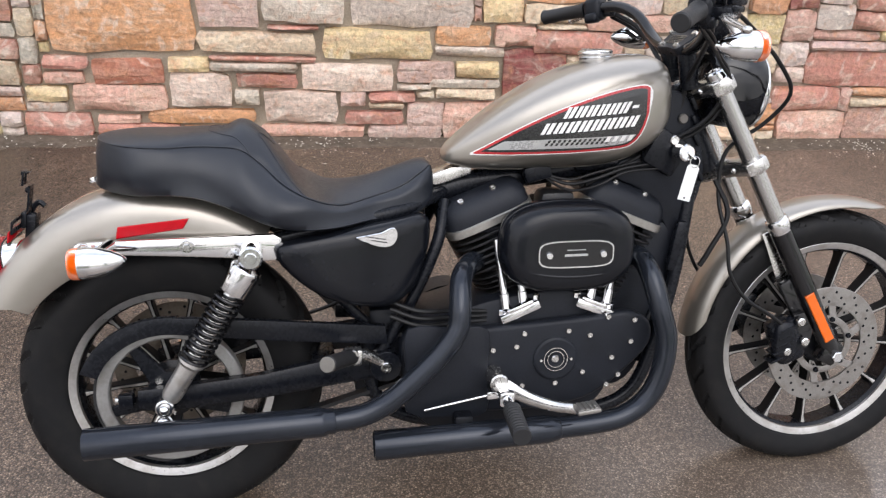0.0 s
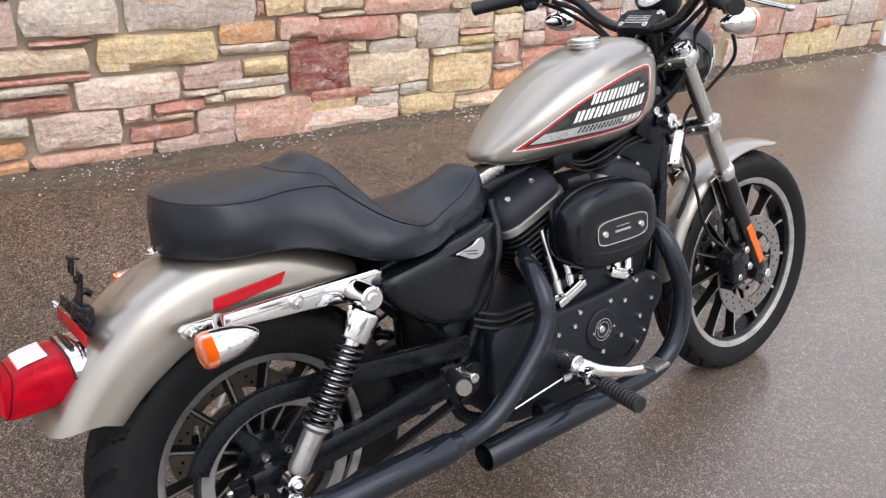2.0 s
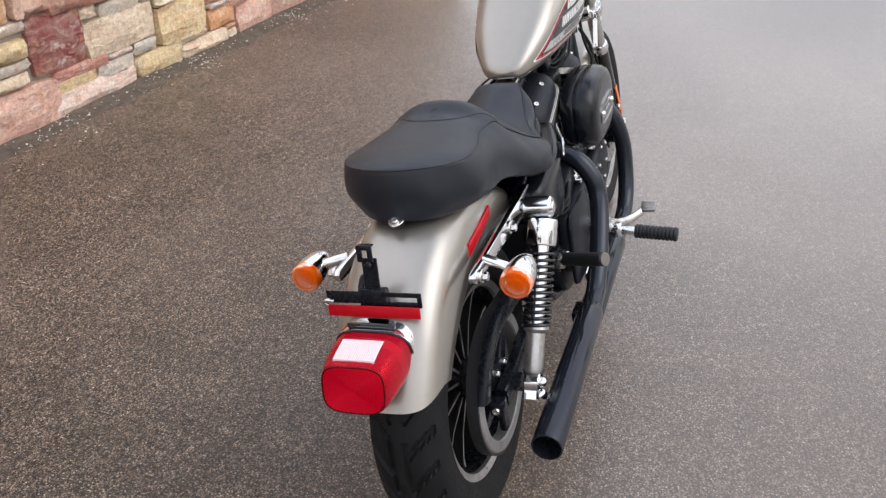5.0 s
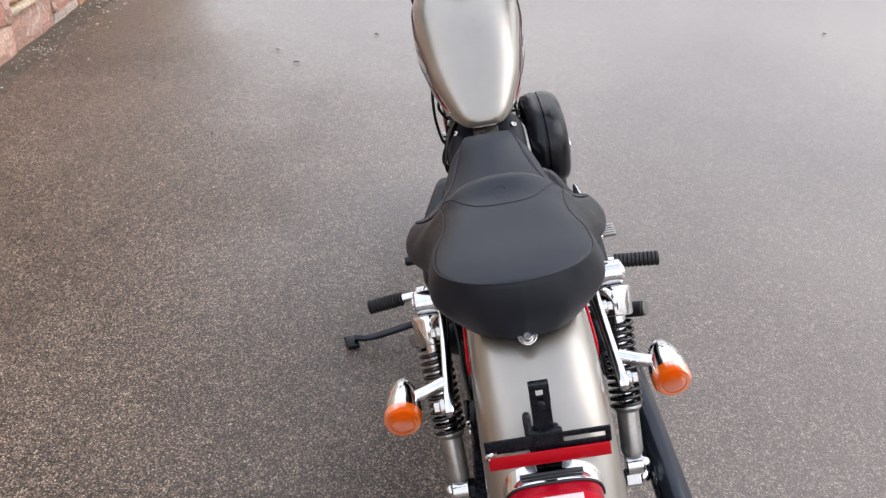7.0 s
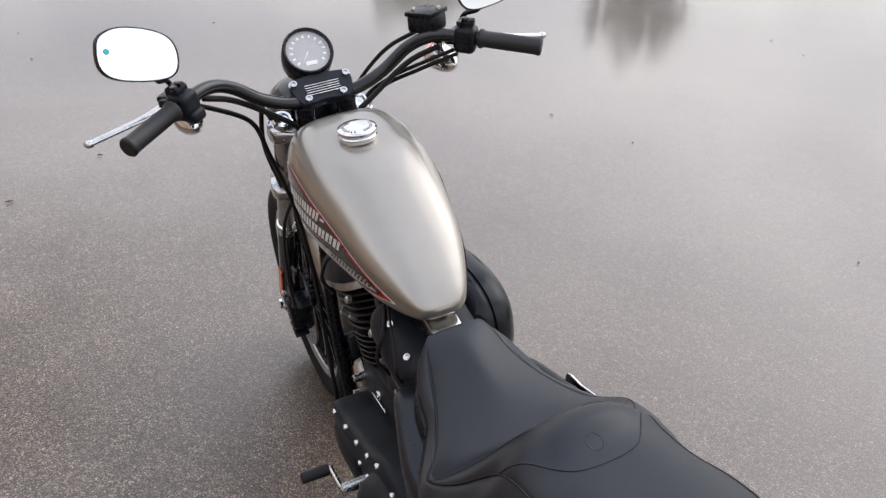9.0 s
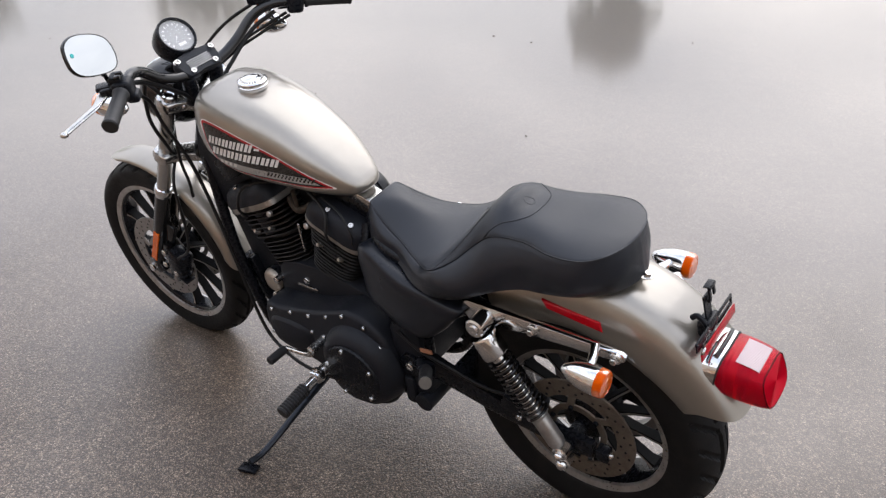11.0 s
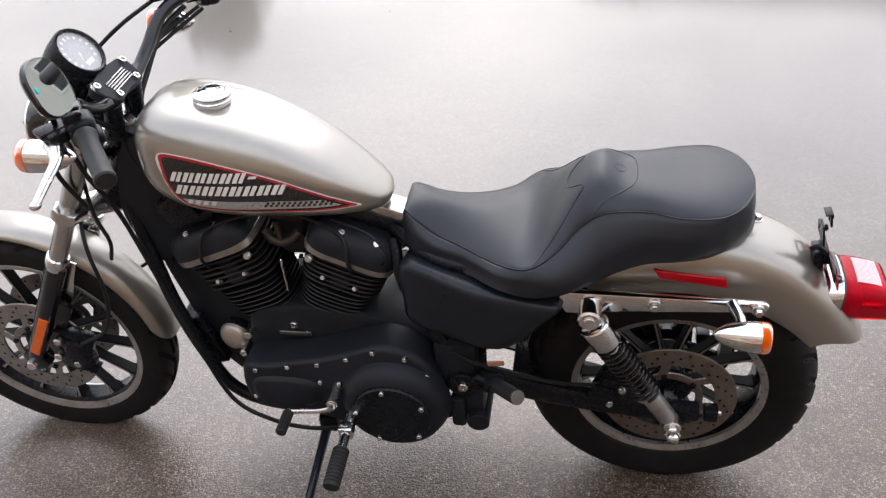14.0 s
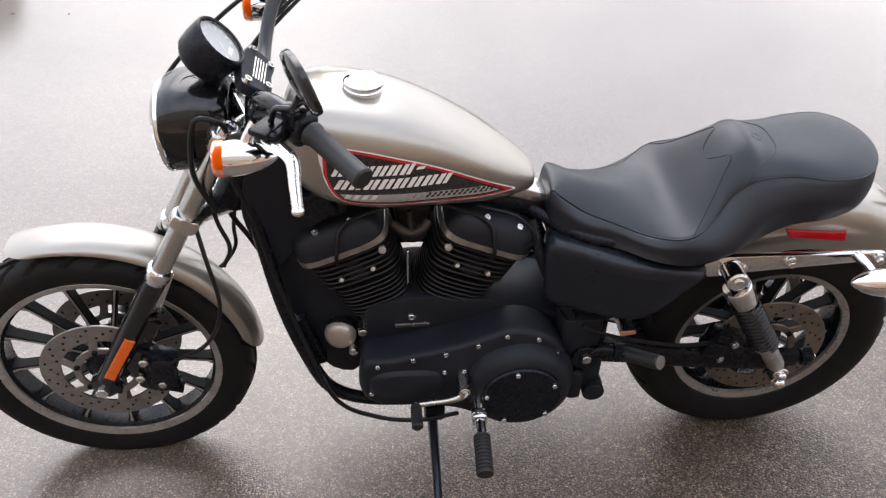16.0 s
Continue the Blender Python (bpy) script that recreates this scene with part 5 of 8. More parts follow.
def build_tank():
    g = Geo()
    rows = []
    k = 48
    for x, zt, zb, w, zw in tank_rows:
        row = []
        for i in range(k):
            t = 2 * math.pi * i / k
            c, s = math.cos(t), math.sin(t)
            n = 3.3 if s >= 0 else 3.0
            row.append((x, w * math.copysign(abs(c) ** (2 / n), c), zw + (zt - zw if s >= 0 else zw - zb) * math.copysign(abs(s) ** (2 / n), s)))
        rows.append(row)
    rings(g, rows)
    tank = part("fuel_tank", fixed_normals(g), silver, bike, "silver peanut fuel tank with black and red side graphic", angle=60)
    # welded seam along the bottom
    g = Geo()
    for s in (-1, 1):
        tube(g, [(x, s * tank_y(x, zb + 0.004) * 0.98, zb + 0.004) for x, zt, zb, w, zw in tank_rows[12:-10:4]], 0.002, 6, 3)
    part("weld_seam", g, silver, tank)
    # filler cap
    g = Geo()
    ax = V(-0.05, 0, 1).normalized()
    lathe(g, [(0.0345, -0.004), (0.0375, 0.002), (0.0375, 0.006), (0.0355, 0.008), (0.0375, 0.010), (0.0385, 0.013), (0.0375, 0.017), (0.033, 0.0195), (0.020, 0.0215), (0, 0.0225)], (0.938, 0, 0.997), ax, 48)
    cap = part("filler_cap", g, chrome, bike, "round chrome filler cap")
    g = Geo()
    for i in range(26):
        a = 2 * math.pi * i / 26
        if i % 13 in (0, 12):
            continue
        m = Matrix.Translation(V(0.938, 0, 0.997) + ax * 0.0208) @ Matrix.Rotation(a, 4, "Z")
        from_bm_box = bmesh.new()
        bmesh.ops.create_cube(from_bm_box, size=1, matrix=Matrix.Translation((0.0265, 0, 0)) @ Matrix.Diagonal((0.006, 0.0035, 0.0012, 1)))
        from_bm_box.verts.index_update()
        from_bm(g, from_bm_box, m)
    part("cap_lettering_bar", g, polished, cap, flat=True)
    # side graphic
    top = np.array(spline([(0.650, 0.8065), (0.74, 0.859), (0.835, 0.904), (0.92, 0.934), (0.985, 0.9485), (1.012, 0.9485), (1.022, 0.936)], 6))
    bot = np.array(spline([(0.650, 0.8060), (0.75, 0.8075), (0.86, 0.812), (0.955, 0.820), (0.982, 0.828), (1.000, 0.848), (1.014, 0.885), (1.022, 0.934)], 6))

    def sheet(s, d, lift, nx=60, nz=8, lo=None, hi=None, x0=0.62, x1=1.03):
        g = Geo()
        xs = [x0 + (x1 - x0) * i / nx for i in range(nx + 1)]
        cols = []
        for x in xs:
            xe = x if x < 0.93 else 0.93 + (x - 0.93) * (0.092 / (0.092 + d))
            if xe > 1.022:
                cols.append(None)
                continue
            zt = np.interp(xe, top[:, 0], top[:, 1]) + d * 1.12
            zb = np.interp(xe, bot[:, 0], bot[:, 1]) - d
            if xe < 0.65:
                zt = 0.8065 - (0.65 - xe) * 0.58 + d * 1.12
                zb = 0.806 - d + (0.65 - xe) * 0.0
            if lo is not None:
                zb, zt = max(zb, lo(x)), min(zt, hi(x))
            cols.append((x, zb, zt) if zt > zb + 1e-4 else None)
        for a, b in zip(cols, cols[1:]):
            if not a or not b:
                continue
            for j in range(nz):
                q = []
                for (x, zb, zt), f in ((a, j / nz), (b, j / nz), (b, (j + 1) / nz), (a, (j + 1) / nz)):
                    z = zb + (zt - zb) * f
                    q.append((x, s * (tank_y(x, z) + lift), z))
                g.add(q, [(0, 1, 2, 3) if s < 0 else (3, 2, 1, 0)])
        return g

    def block(g, s, cx, cz, w, h, slope, slant, lift):
        """A slanted bar on the tank's side; slope lifts it towards the front."""
        for i in range(3):
            q = []
            for u, v in ((i / 3, 0), ((i + 1) / 3, 0), ((i + 1) / 3, 1), (i / 3, 1)):
                dx = (u - 0.5) * w + slant * (v - 0.5) * h
                x, z = cx + dx, cz + (v - 0.5) * h + slope * dx
                q.append((x, s * (tank_y(x, z) + lift), z))
            g.add(q, [(0, 1, 2, 3) if s < 0 else (3, 2, 1, 0)])

    for _, s in sides():
        d0 = part("graphic_white_line", sheet(s, 0.0022, 0.0010), decal_white, tank)
        part("graphic_red_border", sheet(s, 0.0, 0.0017), decal_red, tank)
        part("graphic_black_field", sheet(s, -0.0048, 0.0024), decal_black, tank)
        part("graphic_grey_stripe", sheet(s, -0.0085, 0.0031, lo=lambda x: 0.8145 + 0.033 * (x - 0.65), hi=lambda x: 0.834 + 0.055 * (x - 0.70)), decal_grey, tank)
        g = Geo()
        for row in range(2):
            for i in range(13):
                x = 0.80 + i * 0.0105 + row * 0.00525
                if s > 0:
                    x = 1.665 - x - 0.04
                block(g, s, x, 0.8285 + row * 0.0065 + 0.045 * (x - 0.80) , 0.0052, 0.0058, 0.05, -0.5 * s, 0.0038)
        part("graphic_checker", g, decal_black, tank, flat=True)
        # lettering stands as plain bars
        g = Geo()
        sl = -0.55 * s if s > 0 else 0.55
        for x0, x1, z0, n, gap in ((0.835, 0.995, 0.9005, 7, 0.17), (0.790, 0.992, 0.8705, 8, 0.15)):
            if s > 0:
                x0, x1 = x0 - 0.01, x1 + 0.005
            w = (x1 - x0) / n
            for i in range(n):
                x = x0 + w * (i + 0.5)
                short = z0 > 0.89 and i == (n - 1 if s < 0 else 0)
                rise = 0.09 if s < 0 else 0.03
                pair = ((0.0, 0.6),) if short else ((-0.25, 0.32), (0.22, 0.36))
                for dx, f in pair:
                    g = Geo()
                    block(g, s, x + dx * w, z0 + rise * (x + dx * w - 0.9), w * f, 0.006 if short else 0.0225, rise, sl, 0.0034)
                    part("graphic_bar", g, decal_white, tank, flat=True)
        for i in range(4):
            g = Geo()
            x = (0.928 if s < 0 else 0.925) + i * 0.0165
            block(g, s, x, 0.8405 + 0.05 * (x - 0.93), 0.0095, 0.012, 0.05, sl, 0.0040)
            part("graphic_small_bar", g, decal_white, tank, flat=True)
    # rear tank mount
    g = Geo()
    plate(g, [(0.560, 0.750), (0.615, 0.770), (0.66, 0.775), (0.66, 0.755), (0.60, 0.735), (0.555, 0.728)], -0.028, 0.028, 0.004)
    part("tank_mount", g, polished, bike, "bare aluminium tank mount")


build_tank()

# ---- front end ----
def fork_x(z):
    return 1.178 + (0.974 - z) * 0.552


FORK_D = V(0.552, 0, -1).normalized()


def build_fork():
    for _, s in sides():
        y = s * 0.085
        g = Geo()
        cyl(g, (fork_x(0.968), y, 0.968), (fork_x(0.62), y, 0.62), 0.0205, seg=28)
        fork = part("fork_leg", g, fork_metal, bike, "bare aluminium fork tube over a black slider")
        g = Geo()
        a = V(fork_x(0.645), y, 0.645)
        lathe(g, [(0.0205, -0.002), (0.0245, 0.0), (0.0270, 0.006), (0.0270, 0.024), (0.0248, 0.028), (0.0242, 0.034)], a, FORK_D, 28)
        part("slider_collar", g, chrome, fork, "bright slider collar")
        g = Geo()
        lathe(g, [(0.0, 0.030), (0.0243, 0.030), (0.0243, 0.20), (0.0235, 0.26), (0.0235, 0.385), (0.021, 0.398), (0, 0.400)], a, FORK_D, 28)
        box(g, (FW[0] - 0.004, y, FW[1] - 0.006), (0.05, 0.040, 0.064), 0.012, Matrix.Rotation(radians(30), 4, "Y"))
        box(g, (fork_x(0.45) - 0.026, y - s * 0.006, 0.44), (0.05, 0.018, 0.13), 0.006, Matrix.Rotation(radians(-30), 4, "Y"))
        part("slider", fixed_normals(g), black_gloss, fork, "gloss black slider")
        g = Geo()
        lathe(g, [(0, 0.004), (0.012, 0.004), (0.0135, 0.003), (0.0145, -0.003), (0.019, -0.004), (0.0225, -0.001), (0.0232, 0.004), (0.0232, 0.018)], (fork_x(0.974), y, 0.974), FORK_D, 28)
        part("fork_cap", g, chrome, fork)
        g = Geo()
        cyl(g, (FW[0] + 0.004, s * 0.100, FW[1] - 0.012), (FW[0] + 0.004, s * 0.117, FW[1] - 0.012), 0.014, seg=6, bev=0.002)
        part("axle_nut", g, chrome, fork)
        g = Geo()
        m = Matrix.Translation((1.487, y + s * 0.0238, 0.407)) @ Matrix.Rotation(radians(-30.3), 4, "Y")
        plate(g, [(-0.0115, -0.068), (0.0115, -0.068), (0.0115, 0.068), (-0.0115, 0.068)], -0.003, 0.003, 0.0015, 1, m)
        part("fork_reflector", g, reflector_orange, fork, "orange fork reflector")
        # caliper behind the leg
        g = Geo()
        turn = Matrix.Rotation(radians(-22), 4, "Y")
        box(g, (1.418, s * 0.083, 0.348), (0.072, 0.052, 0.112), 0.016, turn)
        cal = part("front_caliper", fixed_normals(g), black_satin, bike, "black finned brake caliper")
        g = Geo()
        rows = [[(1.404 + 0.030 * k * a, s * y_, 0.352 + 0.050 * k * b) for a, b in stadium(0, 0, 1, 1, 3, 24)] for y_, k in ((0.100, 1.0), (0.112, 0.98), (0.118, 0.84), (0.120, 0.6))]
        rings(g, rows)
        part("caliper_cover", fixed_normals(g), black_satin, cal)
        g = Geo()
        plate(g, [(1.425, 0.415), (1.452, 0.420), (1.482, 0.372), (1.470, 0.330), (1.430, 0.318)], s * 0.088, s * 0.102, 0.004)
        part("caliper_bracket", fixed_normals(g), black_gloss, cal)
        for k in range(5):
            g = Geo()
            box(g, (1.383 + 0.005 * k, s * 0.102, 0.310 + 0.019 * k), (0.034, 0.038, 0.006), 0.002, turn)
            part("caliper_fin", g, black_satin, cal)
        screws("caliper_bolt", [(x, s * 0.114, z) for x, z in ((1.436, 0.402), (1.452, 0.352), (1.408, 0.330))], (0, s, 0), polished, cal, 0.0105, 0.008)
        # fender bracket
        g = Geo()
        plate(g, [(1.345, 0.602), (1.372, 0.612), (1.440, 0.470), (1.432, 0.452), (1.410, 0.455)], s * 0.056, s * 0.062, 0.002)
        part("fender_bracket", fixed_normals(g), polished, front_fender)
    # yokes
    for zc, name, th in ((0.948, "upper_yoke", 0.036), (0.772, "lower_yoke", 0.034)):
        g = Geo()
        n = V(-FORK_D.x, 0, -FORK_D.z)
        rows = []
        for yy, w in ((-0.116, 0.012), (-0.110, 0.026), (-0.087, 0.032), (-0.060, 0.027), (-0.036, 0.030), (0, 0.036), (0.036, 0.030), (0.060, 0.027), (0.087, 0.032), (0.110, 0.026), (0.116, 0.012)):
            back = 0.036 * max(0, 1 - abs(yy) / 0.083) + (0.0 if abs(yy) < 0.075 else 0.001)
            c = V(fork_x(zc), yy, zc)
            side = V(n.z, 0, -n.x)
            ring = []
            for a, b in stadium(0, 0, 1, 1, 5, 16):
                ring.append(c - side * (-a * w + back * 1.6) + n * (b * th / 2))
            rows.append(ring)
        rings(g, rows)
        yoke = part(name, fixed_normals(g), polished, bike, "polished cast aluminium fork yoke")
        screws("yoke_bolt", [(fork_x(zc) - 0.034, s * 0.066, zc - 0.016) for s in (-1, 1)], (-0.86, 0, -0.5), chrome, yoke, 0.008)
        if zc > 0.9:
            g = Geo()
            lathe(g, [(0, 0.014), (0.014, 0.014), (0.017, 0.010), (0.020, 0.0)], V(fork_x(zc) - 0.055, 0, zc - 0.008), n, 6)
            part("stem_nut", g, chrome, yoke)
    g = Geo()
    cyl(g, (1.118, 0, 0.940), (1.218, 0, 0.750), 0.036, seg=28)
    part("steering_head", g, black_satin, bike)
    # handlebar
    g = Geo()
    half = [(1.124, 0.07, 1.022), (1.120, 0.13, 1.046), (1.105, 0.185, 1.088), (1.075, 0.232, 1.108), (1.035, 0.285, 1.104), (0.995, 0.335, 1.094), (0.945, 0.398, 1.081)]
    pts = [(x, -y, z) for x, y, z in half[::-1]] + [(1.124, 0, 1.018)] + half
    tube(g, pts, 0.0132, 16, 8)
    bar = part("handlebar", g, black_gloss, bike, "black low handlebar")
    for _, s in sides():
        d = V(0.945 - 1.035, s * (0.398 - 0.285), 1.081 - 1.104).normalized()
        p = V(0.940, s * 0.405, 1.080)
        g = Geo()
        L = 0.128
        lathe(g, [(0, 0.0), (0.0155, 0.0), (0.0182, 0.003), (0.0182, 0.008), (0.0170, 0.010), (0.0165, L - 0.012), (0.0195, L - 0.008), (0.0195, L - 0.002), (0.016, L)], p, -d, 28)
        part("grip", g, rubber, bar, "black rubber grip")
        # switch housing
        q = p - d * (L + 0.026)
        zax = V(0, 0, 1)
        m = Matrix.Translation(q) @ (-d).to_track_quat("Y", "Z").to_matrix().to_4x4()
        g = Geo()
        for c, sz, b in (((0, 0, -0.004), (0.046, 0.046, 0.054), 0.012), ((-0.010 * s, 0.004, 0.020), (0.030, 0.034, 0.026), 0.006), ((0.016, 0.0, -0.024), (0.03, 0.036, 0.024), 0.008)):
            bm = bmesh.new()
            bmesh.ops.create_cube(bm, size=1, matrix=Matrix.Translation(c) @ Matrix.Diagonal((*sz, 1)))
            bmesh.ops.bevel(bm, geom=bm.edges[:], offset=b, segments=3, profile=0.5, affect="EDGES")
            bm.verts.index_update()
            from_bm(g, bm, m)
        house = part("switch_housing", fixed_normals(g), black_satin, bike)
        g = Geo()
        for c in ((0.0, -0.010, 0.034), (0.0, 0.006, 0.035), (-0.012, 0.014, 0.030)):
            bm = bmesh.new()
            bmesh.ops.create_cube(bm, size=1, matrix=Matrix.Translation(c) @ Matrix.Diagonal((0.014, 0.010, 0.008, 1)))
            bmesh.ops.bevel(bm, geom=bm.edges[:], offset=0.002, segments=2, profile=0.5, affect="EDGES")
            bm.verts.index_update()
            from_bm(g, bm, m)
        part("switch_button", g, black_gloss, house)
        # lever and its perch
        g = Geo()
        perch = V(1.078, s * 0.290, 1.098)
        box(g, perch + V(-0.006, 0, -0.002), (0.046, 0.062, 0.022), 0.006, Matrix.Rotation(s * radians(-35), 4, "Z"))
        box(g, perch + V(0.006, s * 0.006, 0.006), (0.036, 0.052, 0.012), 0.004, Matrix.Rotation(s * radians(-35), 4, "Z"))
        part("lever_perch", fixed_normals(g), black_satin, bar)
        g = Geo()
        line = [(1.088, s * 0.292, 1.094), (1.076, s * 0.318, 1.092), (1.055, s * 0.345, 1.090), (1.044, s * 0.368, 1.087), (1.040, s * 0.410, 1.079), (1.034, s * 0.461, 1.070)]
        rows = []
        sp = spline([(*q, w) for q, w in zip(line, (0.012, 0.0145, 0.0125, 0.0105, 0.0090, 0.0080))], 5)
        for i, q in enumerate(sp):
            a = Vector(sp[min(i + 1, len(sp) - 1)][:3]) - Vector(sp[max(i - 1, 0)][:3])
            a.normalize()
            u = a.cross(V(0, 0, 1)).normalized()
            w = u.cross(a)
            rows.append([Vector(q[:3]) + u * (q[3] * math.cos(t)) + w * (0.0052 * math.sin(t)) for t in (2 * math.pi * k / 12 for k in range(12))])
        rings(g, rows)
        ball(g, line[-1], 0.0098, (1, 1, 0.75), 14)
        part("clutch_lever" if s > 0 else "brake_lever", fixed_normals(g), polished, bar, "polished aluminium lever")
        # mirror
        c = V(1.022, s * 0.343, 1.205)
        ax = V(-0.90, -s * 0.33, 0.28).normalized()
        ux = (V(0, s, 0) - ax * ax.dot(V(0, s, 0))).normalized()
        uz = ux.cross(ax) * (1 if ux.cross(ax).z > 0 else -1)
        shape = loop2([(0.074, 0.006), (0.066, 0.034), (0.030, 0.050), (-0.030, 0.047), (-0.064, 0.030), (-0.074, -0.004), (-0.062, -0.032), (-0.020, -0.042), (0.040, -0.040), (0.068, -0.024)], 4)
        rot = 0.20
        shape = [(x * math.cos(rot) - z * math.sin(rot), x * math.sin(rot) + z * math.cos(rot)) for x, z in shape]
        g = Geo()
        rows = [[c + ux * (x * k) + uz * (z * k) + ax * h for x, z in shape] for k, h in ((0.93, 0.0035), (0.97, 0.0055), (1.0, 0.003), (1.0, -0.003), (0.92, -0.008), (0.55, -0.0125), (0.05, -0.014))]
        rings(g, rows, (False, True))
        mir = part("mirror", fixed_normals(g), black_gloss, bike, "black framed rear-view mirror")
        g = Geo()
        g.add([c + ux * (x * 0.945) + uz * (z * 0.945) + ax * 0.0042 for x, z in shape], [tuple(range(len(shape)))])
        part("mirror_glass", fixed_normals(g), mirror_glass, mir, "clean mirror glass", flat=True)
        if s > 0:
            g = Geo()
            lathe(g, [(0, 0.0012), (0.0045, 0.0012), (0.005, 0)], c + ux * 0.052 + uz * 0.018 + ax * 0.0045, ax, 20)
            part("teal_dot", g, teal, mir, "small round teal sticker")
        g = Geo()
        b0 = c - ux * 0.022 - uz * 0.028 - ax * 0.010
        tube(g, [tuple(b0), tuple(b0 + V(0.012, -s * 0.006, -0.022)), (1.068, s * 0.302, 1.140), (1.078, s * 0.290, 1.112)], 0.0052, 10, 6)
        part("mirror_stem", g, black_gloss, mir)
    # master cylinder on the right
    g = Geo()
    box(g, (1.112, -0.236, 1.128), (0.062, 0.060, 0.036), 0.008, Matrix.Rotation(radians(32), 4, "Z"))
    box(g, (1.112, -0.236, 1.149), (0.066, 0.064, 0.010), 0.003, Matrix.Rotation(radians(32), 4, "Z"))
    mc = part("brake_reservoir", fixed_normals(g), black_satin, bike)
    g = Geo()
    for a, b in ((-0.014, -0.022), (0.014, 0.022)):
        screw(g, (1.112 + a, -0.236 + b, 1.154), (0, 0, 1), 0.005)
    part("cover_screw", g, polished, mc)
    # riser clamp with louvred cover
    m = Matrix.Translation((1.128, 0.001, 1.034)) @ Matrix.Rotation(radians(-39), 4, "Y")
    g = Geo()
    ol = loop2([(-0.030, -0.040), (-0.024, -0.055), (0.010, -0.066), (0.030, -0.060), (0.036, -0.030), (0.040, 0), (0.036, 0.030), (0.030, 0.060), (0.010, 0.066), (-0.024, 0.055), (-0.030, 0.040), (-0.026, 0)], 3)
    rows = [[m @ V(x * k, y * k, h) for x, y in ol] for h, k in ((-0.018, 0.96), (-0.004, 1.0), (0.003, 1.0), (0.006, 0.96))]
    rings(g, rows)
    clamp = part("riser_clamp", fixed_normals(g), wrinkle, bike)
    for k in range(5):
        g = Geo()
        p = [m @ V(-0.011 + 0.0056 * k, y, 0.0072) for y in (-0.036, 0, 0.036)]
        tube(g, [tuple(q) for q in p], 0.0014, 6, 2)
        part("louvre_line", g, polished, clamp)
    g = Geo()
    lathe(g, [(0, 0.004), (0.0035, 0.004), (0.0042, 0.007), (0.0072, 0.007), (0.0078, 0.0), (0.010, 0.0), (0.010, -0.002)], (0, 0, 0), m.to_3x3() @ V(0, 0, 1), 16)
    repeat("clamp_bolt", g, [m @ V(x, y, 0.005) for x, y in ((0.021, 0.056), (0.021, -0.056), (-0.019, 0.037), (-0.019, -0.037))], polished, clamp)
    for s in (-1, 1):
        g = Geo()
        cyl(g, (1.130, s * 0.045, 1.01), (1.142, s * 0.045, 0.935), 0.020, seg=20)
        part("riser", g, black_satin, bike)
    # speedometer
    ax = V(-0.74, 0, 0.67).normalized()
    c = V(1.186, 0.003, 1.100)
    g = Geo()
    lathe(g, [(0.046, 0.004), (0.050, 0.006), (0.053, 0.002), (0.053, -0.030), (0.050, -0.052), (0.040, -0.064), (0, -0.066)], c, ax, 40)
    box(g, c - ax * 0.05 + V(-0.012, 0, -0.036), (0.03, 0.03, 0.05), 0.008)
    sp = part("speedometer", fixed_normals(g), black_satin, bike, "round black speedometer with glare painted into the dial")
    g = Geo()
    lathe(g, [(0, 0.0), (0.046, 0.0)], c - ax * 0.003, ax, 40)
    part("dial", fixed_normals(g), dial_glare, sp, "dial face paled by painted glare")
    g = Geo()
    a_, u_, w_ = frame_of(ax)
    up = (V(0, 0, 1) - ax * ax.z).normalized()
    rt = up.cross(ax)
    for k in range(13):
        t = radians(-130 + 260 * k / 12)
        d = up * math.cos(t) + rt * math.sin(t)
        e = d.cross(ax)
        p0, p1 = c - ax * 0.0022 + d * 0.031, c - ax * 0.0022 + d * 0.038
        g.add([p0 - e * 0.0022, p0 + e * 0.0022, p1 + e * 0.0022, p1 - e * 0.0022], [(0, 1, 2, 3)])
    d = (up * -0.8 + rt * -0.6)
    e = d.cross(ax)
    g.add([c - ax * 0.0018 - e * 0.0012, c - ax * 0.0018 + e * 0.0012, c - ax * 0.0018 + d * 0.032], [(0, 1, 2)])
    g.add([c - ax * 0.002 - up * 0.026 + rt * q + up * r for q, r in ((-0.012, -0.004), (0.012, -0.004), (0.012, 0.005), (-0.012, 0.005))], [(0, 1, 2, 3)])
    part("dial_mark", g, decal_white, sp, flat=True)
    g = Geo()
    lathe(g, [(0, 0.004), (0.025, 0.0035), (0.0465, 0.002)], c, ax, 40)
    lens = part("dial_glass", fixed_normals(g), dial_cover, sp)
    lens.visible_shadow = False
    # headlight
    ax = V(1, 0, -0.06).normalized()
    c = V(1.303, 0, 0.930)
    g = Geo()
    lathe(g, [(0.084, 0.0), (0.087, -0.006), (0.0875, -0.045), (0.083, -0.080), (0.070, -0.102), (0.040, -0.113), (0, -0.115)], c, ax, 44)
    hl = part("headlight", fixed_normals(g), black_satin, bike, "round headlight in a black bucket")
    g = Geo()
    rows = []
    for x, top, half, low, n in ((1.306, 1.016, 0.086, 0.945, 2.4), (1.300, 1.020, 0.090, 0.936, 2.6), (1.280, 1.027, 0.092, 0.920, 3.0), (1.250, 1.030, 0.091, 0.912, 3.2), (1.220, 1.026, 0.088, 0.915, 3.2), (1.192, 1.016, 0.080, 0.925, 3.0), (1.184, 1.006, 0.070, 0.935, 2.8)):
        arc = [(half * math.copysign(abs(math.cos(t)) ** (2 / n), math.cos(t)), low + (top - low) * math.sin(t) ** (2 / n)) for t in (math.pi * k / 24 for k in range(25))]
